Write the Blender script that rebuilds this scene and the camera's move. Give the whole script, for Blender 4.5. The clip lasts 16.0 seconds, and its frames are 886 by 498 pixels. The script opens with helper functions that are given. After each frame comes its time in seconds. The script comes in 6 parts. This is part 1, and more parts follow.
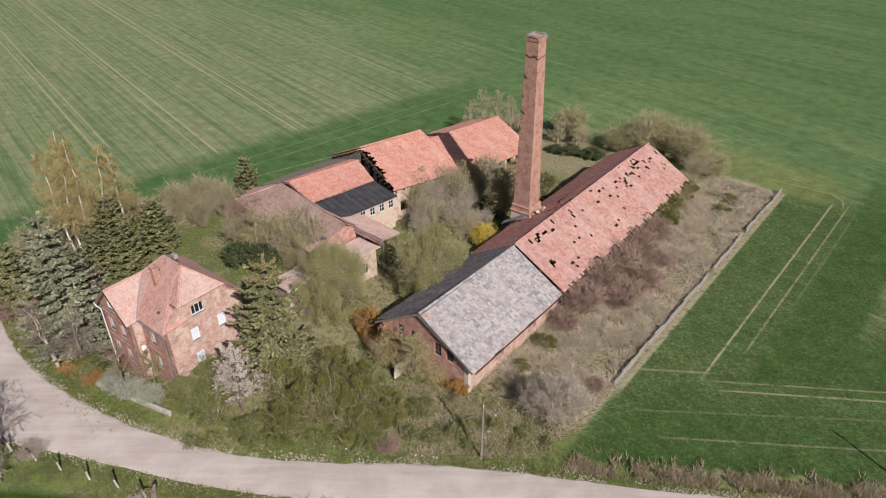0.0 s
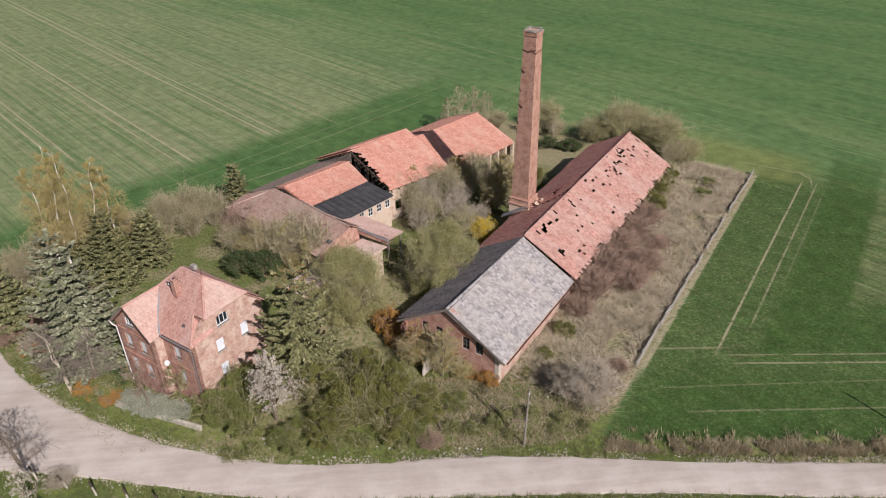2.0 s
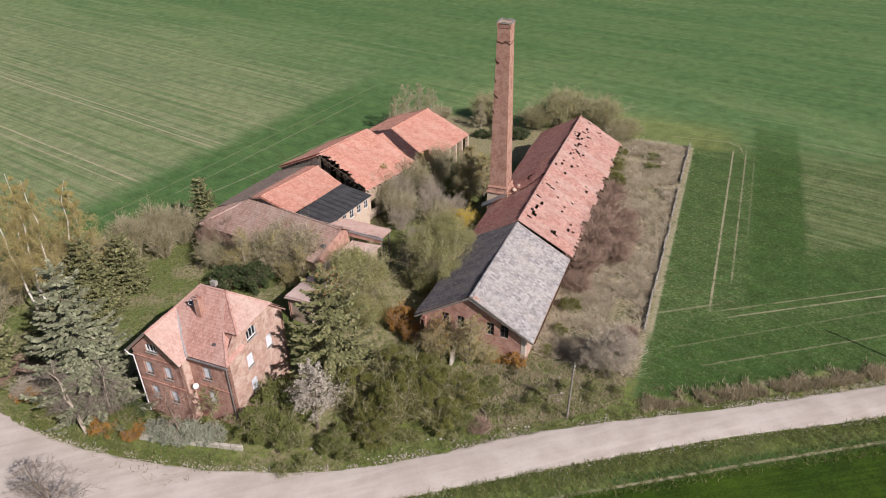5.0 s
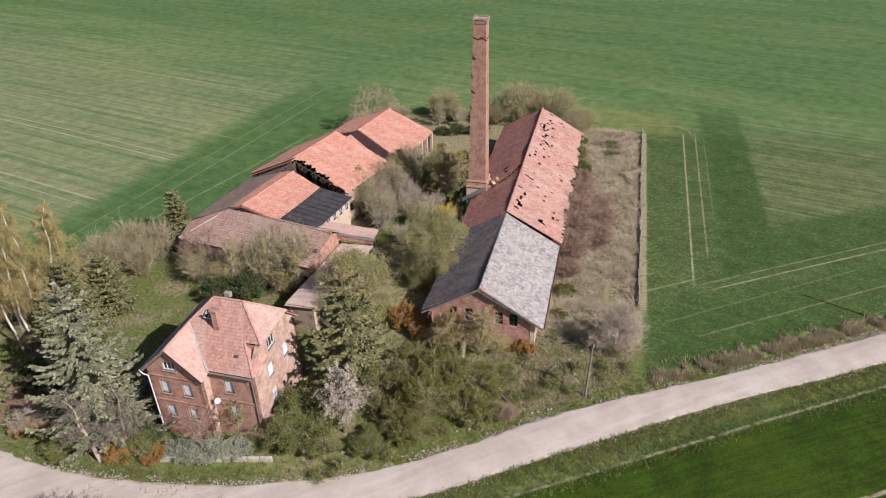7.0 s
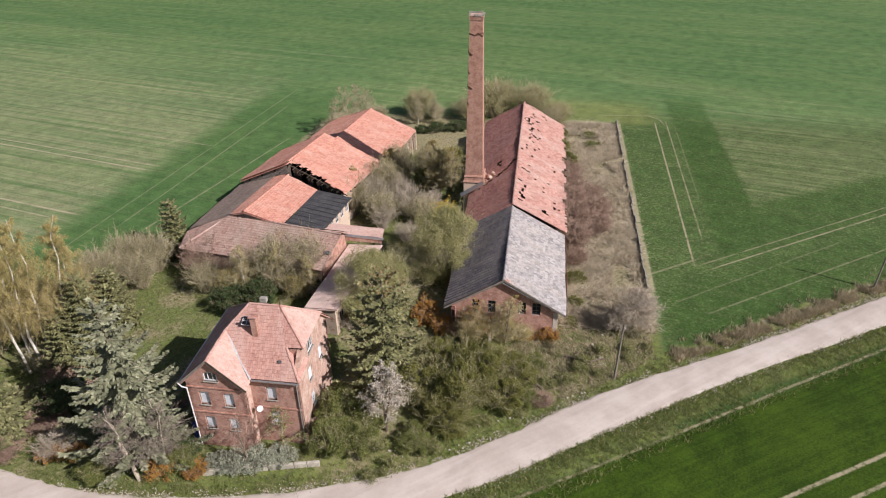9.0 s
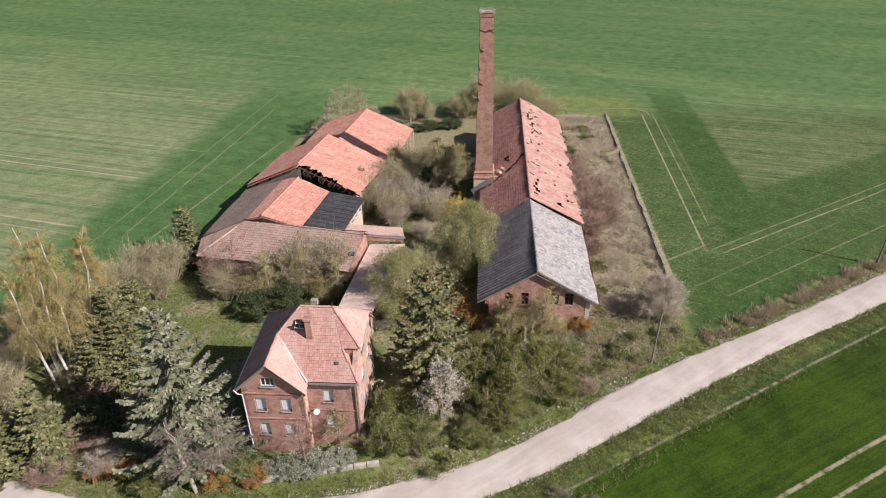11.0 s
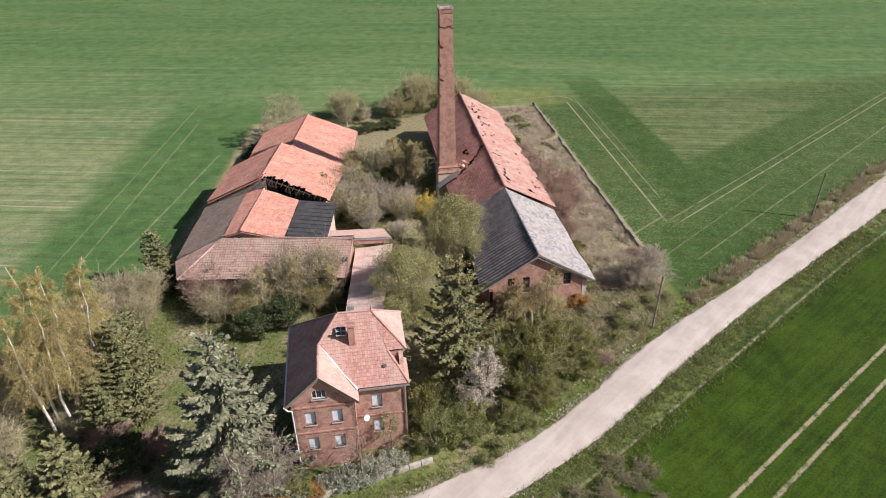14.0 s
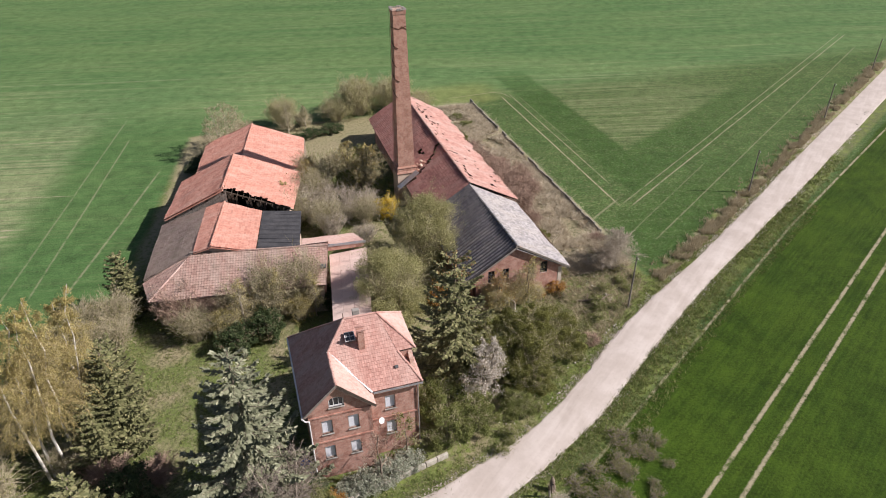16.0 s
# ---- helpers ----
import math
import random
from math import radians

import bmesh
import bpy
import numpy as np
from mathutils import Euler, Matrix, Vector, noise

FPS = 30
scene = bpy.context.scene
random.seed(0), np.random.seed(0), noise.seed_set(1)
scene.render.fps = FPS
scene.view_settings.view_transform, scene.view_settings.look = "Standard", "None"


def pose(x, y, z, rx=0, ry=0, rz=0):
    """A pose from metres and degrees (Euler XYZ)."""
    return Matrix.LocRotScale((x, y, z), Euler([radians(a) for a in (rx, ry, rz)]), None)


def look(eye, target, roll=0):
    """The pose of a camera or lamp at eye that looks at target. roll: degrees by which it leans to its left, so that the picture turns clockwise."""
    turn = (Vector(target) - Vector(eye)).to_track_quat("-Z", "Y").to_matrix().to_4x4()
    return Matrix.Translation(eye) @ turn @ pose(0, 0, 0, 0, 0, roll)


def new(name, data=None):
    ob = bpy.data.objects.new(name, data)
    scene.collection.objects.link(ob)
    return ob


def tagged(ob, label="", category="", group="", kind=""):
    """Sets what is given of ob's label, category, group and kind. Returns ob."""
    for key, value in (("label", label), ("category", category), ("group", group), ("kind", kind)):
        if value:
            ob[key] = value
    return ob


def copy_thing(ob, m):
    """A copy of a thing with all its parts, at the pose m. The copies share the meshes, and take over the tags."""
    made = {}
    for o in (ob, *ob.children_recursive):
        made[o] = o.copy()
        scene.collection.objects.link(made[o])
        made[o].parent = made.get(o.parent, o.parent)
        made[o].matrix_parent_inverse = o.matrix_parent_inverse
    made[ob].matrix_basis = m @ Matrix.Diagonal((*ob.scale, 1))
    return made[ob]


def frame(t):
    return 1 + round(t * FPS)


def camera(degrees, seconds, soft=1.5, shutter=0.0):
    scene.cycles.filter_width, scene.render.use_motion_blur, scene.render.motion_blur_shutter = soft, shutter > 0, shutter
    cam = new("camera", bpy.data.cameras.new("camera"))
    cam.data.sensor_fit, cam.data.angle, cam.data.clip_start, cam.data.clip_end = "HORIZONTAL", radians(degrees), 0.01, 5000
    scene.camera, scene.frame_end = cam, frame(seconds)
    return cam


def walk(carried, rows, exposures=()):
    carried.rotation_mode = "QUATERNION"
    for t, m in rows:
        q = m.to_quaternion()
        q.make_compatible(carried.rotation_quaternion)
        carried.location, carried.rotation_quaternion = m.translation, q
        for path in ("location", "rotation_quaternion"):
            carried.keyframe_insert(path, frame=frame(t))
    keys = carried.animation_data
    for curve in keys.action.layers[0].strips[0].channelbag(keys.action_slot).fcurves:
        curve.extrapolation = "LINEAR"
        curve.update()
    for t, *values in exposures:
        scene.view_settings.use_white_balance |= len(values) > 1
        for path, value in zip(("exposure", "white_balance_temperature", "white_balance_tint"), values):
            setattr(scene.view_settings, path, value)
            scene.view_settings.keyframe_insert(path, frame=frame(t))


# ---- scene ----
cam = camera(65.4, 16.0, soft=1.0)
METRES, EYE, TILT, LEAN, TURN = 68.0, 47.9, -32.0, 0.5, 0.0
ROWS = [
    (0.0, 0.0, 0.0, 0.0, -0.0, 0.0, 0.0),
    (0.5, -0.0313, -0.0017, -0.0014, -1.51, -0.01, 0.97),
    (1.0, -0.0628, -0.0028, -0.0026, -2.78, -0.02, 1.76),
    (1.5, -0.0943, -0.0031, -0.0029, -3.98, -0.08, 2.52),
    (2.0, -0.1258, -0.0028, -0.0032, -5.31, -0.15, 3.36),
    (2.5, -0.1573, -0.0019, -0.0034, -6.92, -0.24, 4.39),
    (3.0, -0.1886, -0.0002, -0.0036, -8.55, -0.35, 5.44),
    (3.5, -0.2202, 0.002, -0.0032, -9.97, -0.45, 6.34),
    (4.0, -0.2513, 0.005, -0.0023, -11.47, -0.61, 7.31),
    (6.5, -0.4075, 0.0341, 0.0134, -19.79, -1.94, 12.2),
    (7.0, -0.4376, 0.0419, 0.018, -21.53, -2.3, 13.22),
    (7.5, -0.4677, 0.0513, 0.0237, -23.29, -2.7, 14.18),
    (8.0, -0.497, 0.0618, 0.0291, -25.05, -3.13, 15.12),
    (8.5, -0.5263, 0.0732, 0.035, -26.53, -3.52, 15.9),
    (9.0, -0.5551, 0.0859, 0.0417, -27.03, -3.63, 16.15),
    (9.5, -0.5831, 0.0985, 0.0487, -27.48, -3.73, 16.41),
    (10.0, -0.6106, 0.1118, 0.0562, -28.63, -4.06, 16.99),
    (12.5, -0.7433, 0.1891, 0.0987, -36.65, -6.51, 20.78),
    (13.0, -0.7684, 0.2062, 0.1086, -38.71, -7.23, 21.69),
    (13.5, -0.7927, 0.2239, 0.1192, -40.8, -8.0, 22.58),
    (14.0, -0.8163, 0.2426, 0.1302, -42.9, -8.8, 23.44),
    (14.5, -0.8392, 0.2618, 0.1419, -45.03, -9.63, 24.27),
    (15.0, -0.8598, 0.2796, 0.1532, -47.18, -10.48, 25.07),
    (15.5, -0.878, 0.2954, 0.1636, -49.4, -11.39, 25.88),
    (16.0, -0.8936, 0.3096, 0.1733, -51.8, -12.43, 26.63),
]
walk(cam, [(t, pose(0, 0, EYE, TILT, LEAN, TURN) @ pose(METRES * x, METRES * y, METRES * z, 90 + pitch, roll, yaw)) for t, x, y, z, yaw, pitch, roll in ROWS],
     exposures=[(0.0, 0.04, 6500, 18), (16.0, 0.44, 6500, 18)])

# ---------- axes of the plan ----------
# hall and house share one axis pair (u across, v along); the sheds stand a little turned (a along, b across)
UX, UY = Vector((0.775, -0.632, 0)), Vector((0.632, 0.775, 0))
AX, AY = Vector((0.755, 0.655, 0)), Vector((-0.655, 0.755, 0))


def hv(u, v, z=0.0):
    return UX * u + UY * v + Vector((0, 0, z))


def sv(a, b, z=0.0):
    return AX * a + AY * b + Vector((0, 0, z))


# ---------- light ----------
SUN_EL, SUN_AZ = radians(38.0), math.atan2(0.45, -0.89)
world = bpy.data.worlds.new("sky")
scene.world = world
world.use_nodes = True
wn = world.node_tree.nodes
sky = wn.new("ShaderNodeTexSky")
sky.sky_type, sky.sun_disc = "NISHITA", False
sky.sun_elevation, sky.sun_rotation = SUN_EL, SUN_AZ
sky.air_density, sky.dust_density = 1.0, 1.5
world.node_tree.links.new(sky.outputs[0], wn["Background"].inputs[0])
wn["Background"].inputs[1].default_value = 0.050
sun = new("sun", bpy.data.lights.new("sun", "SUN"))
sun.data.energy, sun.data.angle, sun.data.color = 5.0, radians(0.6), (1.0, 0.955, 0.90)
sun_way = Vector((math.sin(SUN_AZ) * math.cos(SUN_EL), math.cos(SUN_AZ) * math.cos(SUN_EL), math.sin(SUN_EL)))
sun.matrix_world = look(sun_way * 150, (0, 0, 0))


# ---------- material helpers ----------
class Mat:
    def __init__(self, name, rough=0.9, metal=0.0, spec=0.3):
        self.m = bpy.data.materials.new(name)
        self.m.use_nodes = True
        self.n, self.l = self.m.node_tree.nodes, self.m.node_tree.links
        self.b = self.n["Principled BSDF"]
        self.b.inputs["Roughness"].default_value = rough
        self.b.inputs["Metallic"].default_value = metal
        self.b.inputs["Specular IOR Level"].default_value = spec

    def node(self, kind, ins=(), **props):
        nd = self.n.new(kind)
        for k, v in props.items():
            setattr(nd, k, v)
        for k, v in dict(ins).items():
            self.put(nd.inputs[k], v)
        return nd

    def put(self, socket, v):
        if isinstance(v, bpy.types.NodeSocket):
            self.l.new(v, socket)
        else:
            socket.default_value = v

    def pos(self):
        return self.node("ShaderNodeNewGeometry").outputs["Position"]

    def obj(self):
        return self.node("ShaderNodeTexCoord").outputs["Object"]

    def math(self, op, x, y=0.0, z=0.0):
        nd = self.node("ShaderNodeMath", operation=op)
        for s, v in zip(nd.inputs, (x, y, z)):
            self.put(s, v)
        return nd.outputs[0]

    def noise(self, vec, scale, detail=3.0, rough=0.6):
        return self.node("ShaderNodeTexNoise", {"Vector": vec, "Scale": scale, "Detail": detail, "Roughness": rough}).outputs["Fac"]

    def ramp(self, x, lo, hi, smooth=True):
        nd = self.node("ShaderNodeMapRange", {"Value": x, "From Min": lo, "From Max": hi})
        if smooth:
            nd.interpolation_type = "SMOOTHSTEP"
        return nd.outputs[0]

    def mix(self, f, a, b):
        nd = self.node("ShaderNodeMix", data_type="RGBA")
        self.put(nd.inputs[0], f)
        self.put(nd.inputs[6], (*a, 1) if isinstance(a, tuple) else a)
        self.put(nd.inputs[7], (*b, 1) if isinstance(b, tuple) else b)
        return nd.outputs[2]

    def dot(self, vec, way):
        nd = self.node("ShaderNodeVectorMath", operation="DOT_PRODUCT")
        self.put(nd.inputs[0], vec)
        nd.inputs[1].default_value = way
        return nd.outputs["Value"]

    def stretch(self, vec, s, turn=0.0):
        nd = self.node("ShaderNodeMapping", {"Vector": vec})
        nd.inputs["Scale"].default_value = s
        nd.inputs["Rotation"].default_value = (0, 0, turn)
        return nd.outputs[0]

    def bump(self, h, strength=0.5, dist=0.05):
        self.l.new(self.node("ShaderNodeBump", {"Height": h, "Strength": strength, "Distance": dist}).outputs[0], self.b.inputs["Normal"])

    def done(self, colour):
        self.put(self.b.inputs["Base Color"], (*colour, 1) if isinstance(colour, tuple) else colour)
        return self.m


def mottled(name, c1, c2, scale=2.0, fine=25.0, rough=0.9, metal=0.0, bump=0.3, spec=0.3):
    """Two tones mixed by coarse and fine noise."""
    k = Mat(name, rough, metal, spec)
    p = k.obj()
    f = k.math("ADD", k.math("MULTIPLY", k.noise(p, scale, 4), 0.6), k.math("MULTIPLY", k.noise(p, fine, 2), 0.4))
    k.bump(k.noise(p, fine, 3), bump, 0.02)
    return k.done(k.mix(k.ramp(f, 0.35, 0.65), c1, c2))


def brick(name, c1, c2, mortar, plaster=None, patch=0.5):
    """Brickwork on upright walls, with stains and, where wanted, rests of plaster."""
    k = Mat(name, 0.92)
    p = k.pos()
    s = k.node("ShaderNodeSeparateXYZ", {"Vector": p})
    run = k.math("ADD", k.dot(p, (0.775, -0.632, 0)), k.dot(p, (0.632, 0.775, 0)))
    vec = k.node("ShaderNodeCombineXYZ", {"X": run, "Y": s.outputs[2]}).outputs[0]
    bt = k.node("ShaderNodeTexBrick", {"Vector": vec, "Scale": 1.0, "Color1": (*c1, 1), "Color2": (*c2, 1), "Mortar": (*mortar, 1),
                                       "Mortar Size": 0.012, "Brick Width": 0.26, "Row Height": 0.083, "Bias": -0.1})
    col = k.mix(k.math("MULTIPLY", k.ramp(k.noise(p, 1.3, 6, 0.75), 0.42, 0.66), 0.8), bt.outputs[0], tuple(x * 0.66 for x in c1))
    col = k.mix(k.math("MULTIPLY", k.ramp(k.noise(p, 9, 3), 0.5, 0.8), 0.5), col, tuple(min(1, x * 1.35) for x in c2))
    if plaster:
        col = k.mix(k.math("MULTIPLY", k.ramp(k.noise(p, 1.1, 6, 0.8), patch - 0.06, patch + 0.06), 0.85), col, plaster)
    k.bump(bt.outputs["Fac"], -0.5, 0.01)
    return k.done(col)


def tiles(name, tone, dark, light, lichen=(0.33, 0.30, 0.24), moss=0.0, w=0.3, c=0.34, wear=0.55):
    """Clay or slate tiles: each its own tone, with stains running down the slope and lichen."""
    k = Mat(name, 0.85)
    p = k.obj()
    s = k.node("ShaderNodeSeparateXYZ", {"Vector": p})
    cell = k.node("ShaderNodeCombineXYZ", {"X": k.math("FLOOR", k.math("DIVIDE", s.outputs[0], w)), "Y": k.math("FLOOR", k.math("DIVIDE", s.outputs[1], c))})
    rnd = k.node("ShaderNodeTexWhiteNoise", {"Vector": cell.outputs[0]}, noise_dimensions="2D").outputs[0]
    col = k.mix(k.ramp(rnd, 0.0, 1.0, False), dark, light)
    col = k.mix(0.38, col, tone)
    big = k.noise(k.stretch(p, (0.5, 0.16, 0.5)), 1.0, 5, 0.65)
    col = k.mix(k.math("MULTIPLY", k.ramp(big, wear - 0.12, wear + 0.15), 0.6), col, lichen)
    spots = k.noise(p, 3.2, 4, 0.7)
    col = k.mix(k.math("MULTIPLY", k.ramp(spots, 0.55, 0.70), 0.5), col, tuple(x * 0.6 for x in dark))
    col = k.mix(k.math("MULTIPLY", k.ramp(k.noise(p, 5.5, 4, 0.85), 0.53, 0.64), 0.42), col, tuple(min(1, x * 1.25) for x in light))
    col = k.mix(k.math("MULTIPLY", k.ramp(k.noise(p, 4.2, 4, 0.9), 0.44, 0.36), 0.5), col, tuple(x * 0.7 for x in dark))
    if moss:
        col = k.mix(k.math("MULTIPLY", k.ramp(k.noise(p, 0.7, 5), 0.5, 0.68), moss), col, (0.07, 0.08, 0.035))
    k.bump(k.noise(p, 14, 3), 0.25, 0.02)
    return k.done(col)


def leaf(name, c1, c2, c3, rough=0.7, thin=0.3):
    """Leaves, needles or blossom: every piece takes its own tone, and some light passes through."""
    k = Mat(name, rough, 0, 0.2)
    r = k.node("ShaderNodeNewGeometry").outputs["Random Per Island"]
    col = k.mix(k.ramp(r, 0.0, 0.7, False), c1, c2)
    col = k.mix(k.ramp(r, 0.7, 1.0, False), col, c3)
    col = k.mix(k.math("MULTIPLY", k.ramp(k.noise(k.pos(), 0.55, 3), 0.42, 0.68), 0.4), col, tuple(x * 0.65 for x in c1))
    k.done(col)
    if thin:
        tr = k.node("ShaderNodeBsdfTranslucent", {"Color": col})
        mx = k.node("ShaderNodeMixShader", {0: thin, 1: k.b.outputs[0], 2: tr.outputs[0]})
        k.l.new(mx.outputs[0], k.n["Material Output"].inputs[0])
    return k.m


# ---------- ground material ----------
def ground_material():
    k = Mat("field_and_meadow", 0.95, 0, 0.15)
    p = k.pos()
    wob = k.math("MULTIPLY", k.math("SUBTRACT", k.noise(p, 0.35, 4), 0.5), 3.0)
    fine = k.math("MULTIPLY", k.math("SUBTRACT", k.noise(p, 2.5, 3), 0.5), 0.5)
    u = k.dot(p, tuple(UX))
    v = k.dot(p, tuple(UY))
    b = k.dot(p, tuple(AY))
    sy = k.node("ShaderNodeSeparateXYZ", {"Vector": p})
    drill = (-0.625, 0.78, 0)
    across = (0.78, 0.625, 0)
    # drill rows run one way over all the fields
    rvec = k.node("ShaderNodeCombineXYZ", {"X": k.math("MULTIPLY", k.dot(p, across), 1.3), "Y": k.math("MULTIPLY", k.dot(p, drill), 0.02)}).outputs[0]
    streak = k.noise(rvec, 1.0, 4, 0.7)
    rvec2 = k.node("ShaderNodeCombineXYZ", {"X": k.math("MULTIPLY", k.dot(p, across), 0.10), "Y": k.math("MULTIPLY", k.dot(p, drill), 0.022)}).outputs[0]
    broad = k.noise(rvec2, 1.0, 4, 0.6)
    speck = k.noise(p, 6.0, 3, 0.7)
    crop = k.mix(k.ramp(broad, 0.38, 0.66), FIELD_A, FIELD_B)
    crop = k.mix(k.math("MULTIPLY", k.ramp(streak, 0.50, 0.64), 0.42), crop, FIELD_PALE)
    crop = k.mix(k.math("MULTIPLY", k.ramp(streak, 0.47, 0.36), 0.35), crop, FIELD_DARK)
    crop = k.mix(k.math("MULTIPLY", k.ramp(k.noise(p, 2.2, 4, 0.8), 0.5, 0.68), 0.35), crop, FIELD_DARK)
    crop = k.mix(k.math("MULTIPLY", k.ramp(speck, 0.52, 0.75), 0.22), crop, FIELD_PALE)
    # thin, pale crop beyond the headland in the north-west
    nw = k.math("MULTIPLY", k.ramp(k.math("ADD", b, wob), 102.5, 109.5), k.ramp(k.dot(p, across), 118.0, 62.0))
    crop = k.mix(k.math("MULTIPLY", nw, k.ramp(streak, 0.25, 0.7)), crop, FIELD_THIN)
    # darker strip along the yards
    head = k.math("MULTIPLY", k.ramp(k.math("ADD", b, wob), 84.0, 87.0), k.math("MULTIPLY", k.ramp(k.math("ADD", b, wob), 109.5, 102.5), k.ramp(k.dot(p, tuple(AX)), 108.0, 86.0)))
    crop = k.mix(k.math("MULTIPLY", head, 0.62), crop, FIELD_DARK)
    # far north-east darker: brightness that shifts with the view, averaged into the colour
    crop = k.mix(k.math("MULTIPLY", k.ramp(k.dot(p, across), 100.0, 138.0), 0.36), crop, FIELD_DARK)
    # east field: headlands turn round the corner, with a thin dry patch between them
    soft = k.math("MULTIPLY", wob, 0.45)
    uw, vw = k.math("ADD", u, soft), k.math("ADD", v, wob)
    rw = k.math("ADD", k.dot(p, (0.17, 0.985, 0)), soft)
    clump = k.noise(p, 2.4, 5, 0.8)
    mid = k.math("MULTIPLY", k.ramp(uw, -20.0, -18.0), k.ramp(vw, 112.0, 100.0))
    crop = k.mix(k.math("MULTIPLY", mid, k.ramp(clump, 0.85, 0.30)), crop, FIELD_MID)
    crop = k.mix(k.math("MULTIPLY", mid, k.math("MULTIPLY", k.ramp(k.noise(p, 1.7, 5, 0.85), 0.52, 0.66), 0.35)), crop, MEADOW_DRY)
    thin = k.math("MULTIPLY", k.math("MULTIPLY", k.ramp(uw, -2.9, -1.5), k.ramp(rw, 63.6, 66.0)), k.math("MULTIPLY", k.ramp(vw, 120.0, 92.0), k.ramp(u, 46.0, 14.0)))
    crop = k.mix(k.math("MULTIPLY", thin, k.math("ADD", k.math("MULTIPLY", k.ramp(streak, 0.36, 0.62), 0.36), 0.04)), crop, FIELD_PALE)
    band_u = k.math("MULTIPLY", k.math("MULTIPLY", k.ramp(uw, -9.9, -8.4), k.ramp(uw, -1.5, -2.9)), k.math("MULTIPLY", k.ramp(rw, 53.0, 57.0), k.ramp(vw, 121.0, 111.0)))
    band_r = k.math("MULTIPLY", k.math("MULTIPLY", k.ramp(rw, 54.6, 57.0), k.ramp(rw, 66.0, 63.6)), k.math("MULTIPLY", k.ramp(uw, -9.9, -8.4), k.ramp(u, 60.0, -4.0)))
    low = k.math("MULTIPLY", k.ramp(uw, -18.5, -16.0), k.math("MULTIPLY", k.ramp(rw, 55.0, 50.0), k.ramp(u, 25.0, -6.0)))
    band = k.math("MAXIMUM", k.math("MULTIPLY", band_u, 0.65), k.math("MAXIMUM", k.math("MULTIPLY", band_r, 0.5), k.math("MULTIPLY", low, 0.6)))
    crop = k.mix(k.math("MULTIPLY", band, k.ramp(clump, 0.95, 0.30)), crop, FIELD_EAST)
    sour = k.math("MULTIPLY", k.math("MULTIPLY", k.ramp(uw, -40.0, -30.0), k.ramp(uw, -9.0, -16.0)), k.math("MULTIPLY", k.ramp(vw, 101.0, 104.0), k.ramp(vw, 117.0, 110.0)))
    crop = k.mix(k.math("MULTIPLY", sour, 0.6), crop, FIELD_SOUR)
    south = k.ramp(k.math("ADD", k.dot(p, (0.131, 0.991, 0)), k.math("MULTIPLY", wob, 0.3)), 34.1, 33.1)
    svec = k.node("ShaderNodeCombineXYZ", {"X": k.math("MULTIPLY", k.dot(p, (0.14, 0.99, 0)), 2.2), "Y": k.math("MULTIPLY", k.dot(p, (0.99, -0.14, 0)), 0.10)}).outputs[0]
    vert = k.math("MULTIPLY", south, k.math("ADD", k.math("MULTIPLY", k.ramp(k.noise(svec, 1.0, 4, 0.7), 0.30, 0.70), 0.6), k.math("MULTIPLY", k.ramp(k.noise(p, 0.12, 4), 0.35, 0.65), 0.5)))
    crop = k.mix(south, crop, k.mix(vert, FIELD_SOUTH, FIELD_SOUTH2))
    # uneven growth: small tufts and gaps
    grow = k.math("ADD", k.math("MULTIPLY", k.noise(p, 4.5, 4, 0.85), 1.1), k.math("MULTIPLY", k.noise(p, 0.45, 3, 0.6), 0.5))
    lift = k.node("ShaderNodeVectorMath", operation="SCALE")
    k.put(lift.inputs[0], crop)
    k.put(lift.inputs["Scale"], k.math("MAXIMUM", k.math("ADD", k.math("MULTIPLY", k.math("SUBTRACT", grow, 0.8), 2.0), 1.0), 0.35))
    crop = lift.outputs[0]
    # wheel tracks: straight lines with broken edges
    total = None
    for (x0, y0), (x1, y1), width, strength in TRACKS:
        d = Vector((x1 - x0, y1 - y0, 0))
        ln = d.length
        d.normalize()
        nrm = (-d.y, d.x, 0)
        off = k.math("ABSOLUTE", k.math("ADD", k.math("SUBTRACT", k.dot(p, nrm), nrm[0] * x0 + nrm[1] * y0), k.math("MULTIPLY", fine, 0.5)))
        along = k.math("SUBTRACT", k.dot(p, tuple(d)), d.x * x0 + d.y * y0)
        m = k.math("MULTIPLY", k.ramp(off, width, width * 0.3), k.math("MULTIPLY", k.ramp(along, -2.0, 1.5), k.ramp(along, ln + 2.0, ln - 1.5)))
        m = k.math("MULTIPLY", m, strength)
        total = m if total is None else k.math("MAXIMUM", total, m)
    total = k.math("MULTIPLY", total, k.ramp(k.noise(p, 0.7, 4, 0.7), 0.28, 0.55))
    crop = k.mix(total, crop, SOIL)
    # rough meadow of the yard
    tone = k.noise(p, 0.22, 5, 0.65)
    tuft = k.noise(p, 3.0, 4, 0.75)
    mead = k.mix(k.ramp(tone, 0.46, 0.66), MEADOW, MEADOW_DRY)
    mead = k.mix(k.math("MULTIPLY", k.ramp(tuft, 0.46, 0.60), 0.75), mead, MEADOW_DARK)
    back = k.math("MULTIPLY", k.ramp(k.math("ADD", v, wob), 84.0, 90.0), k.ramp(u, -33.0, -38.0))
    mead = k.mix(k.math("MULTIPLY", back, k.ramp(tuft, 0.68, 0.42)), mead, MEADOW_DRY)
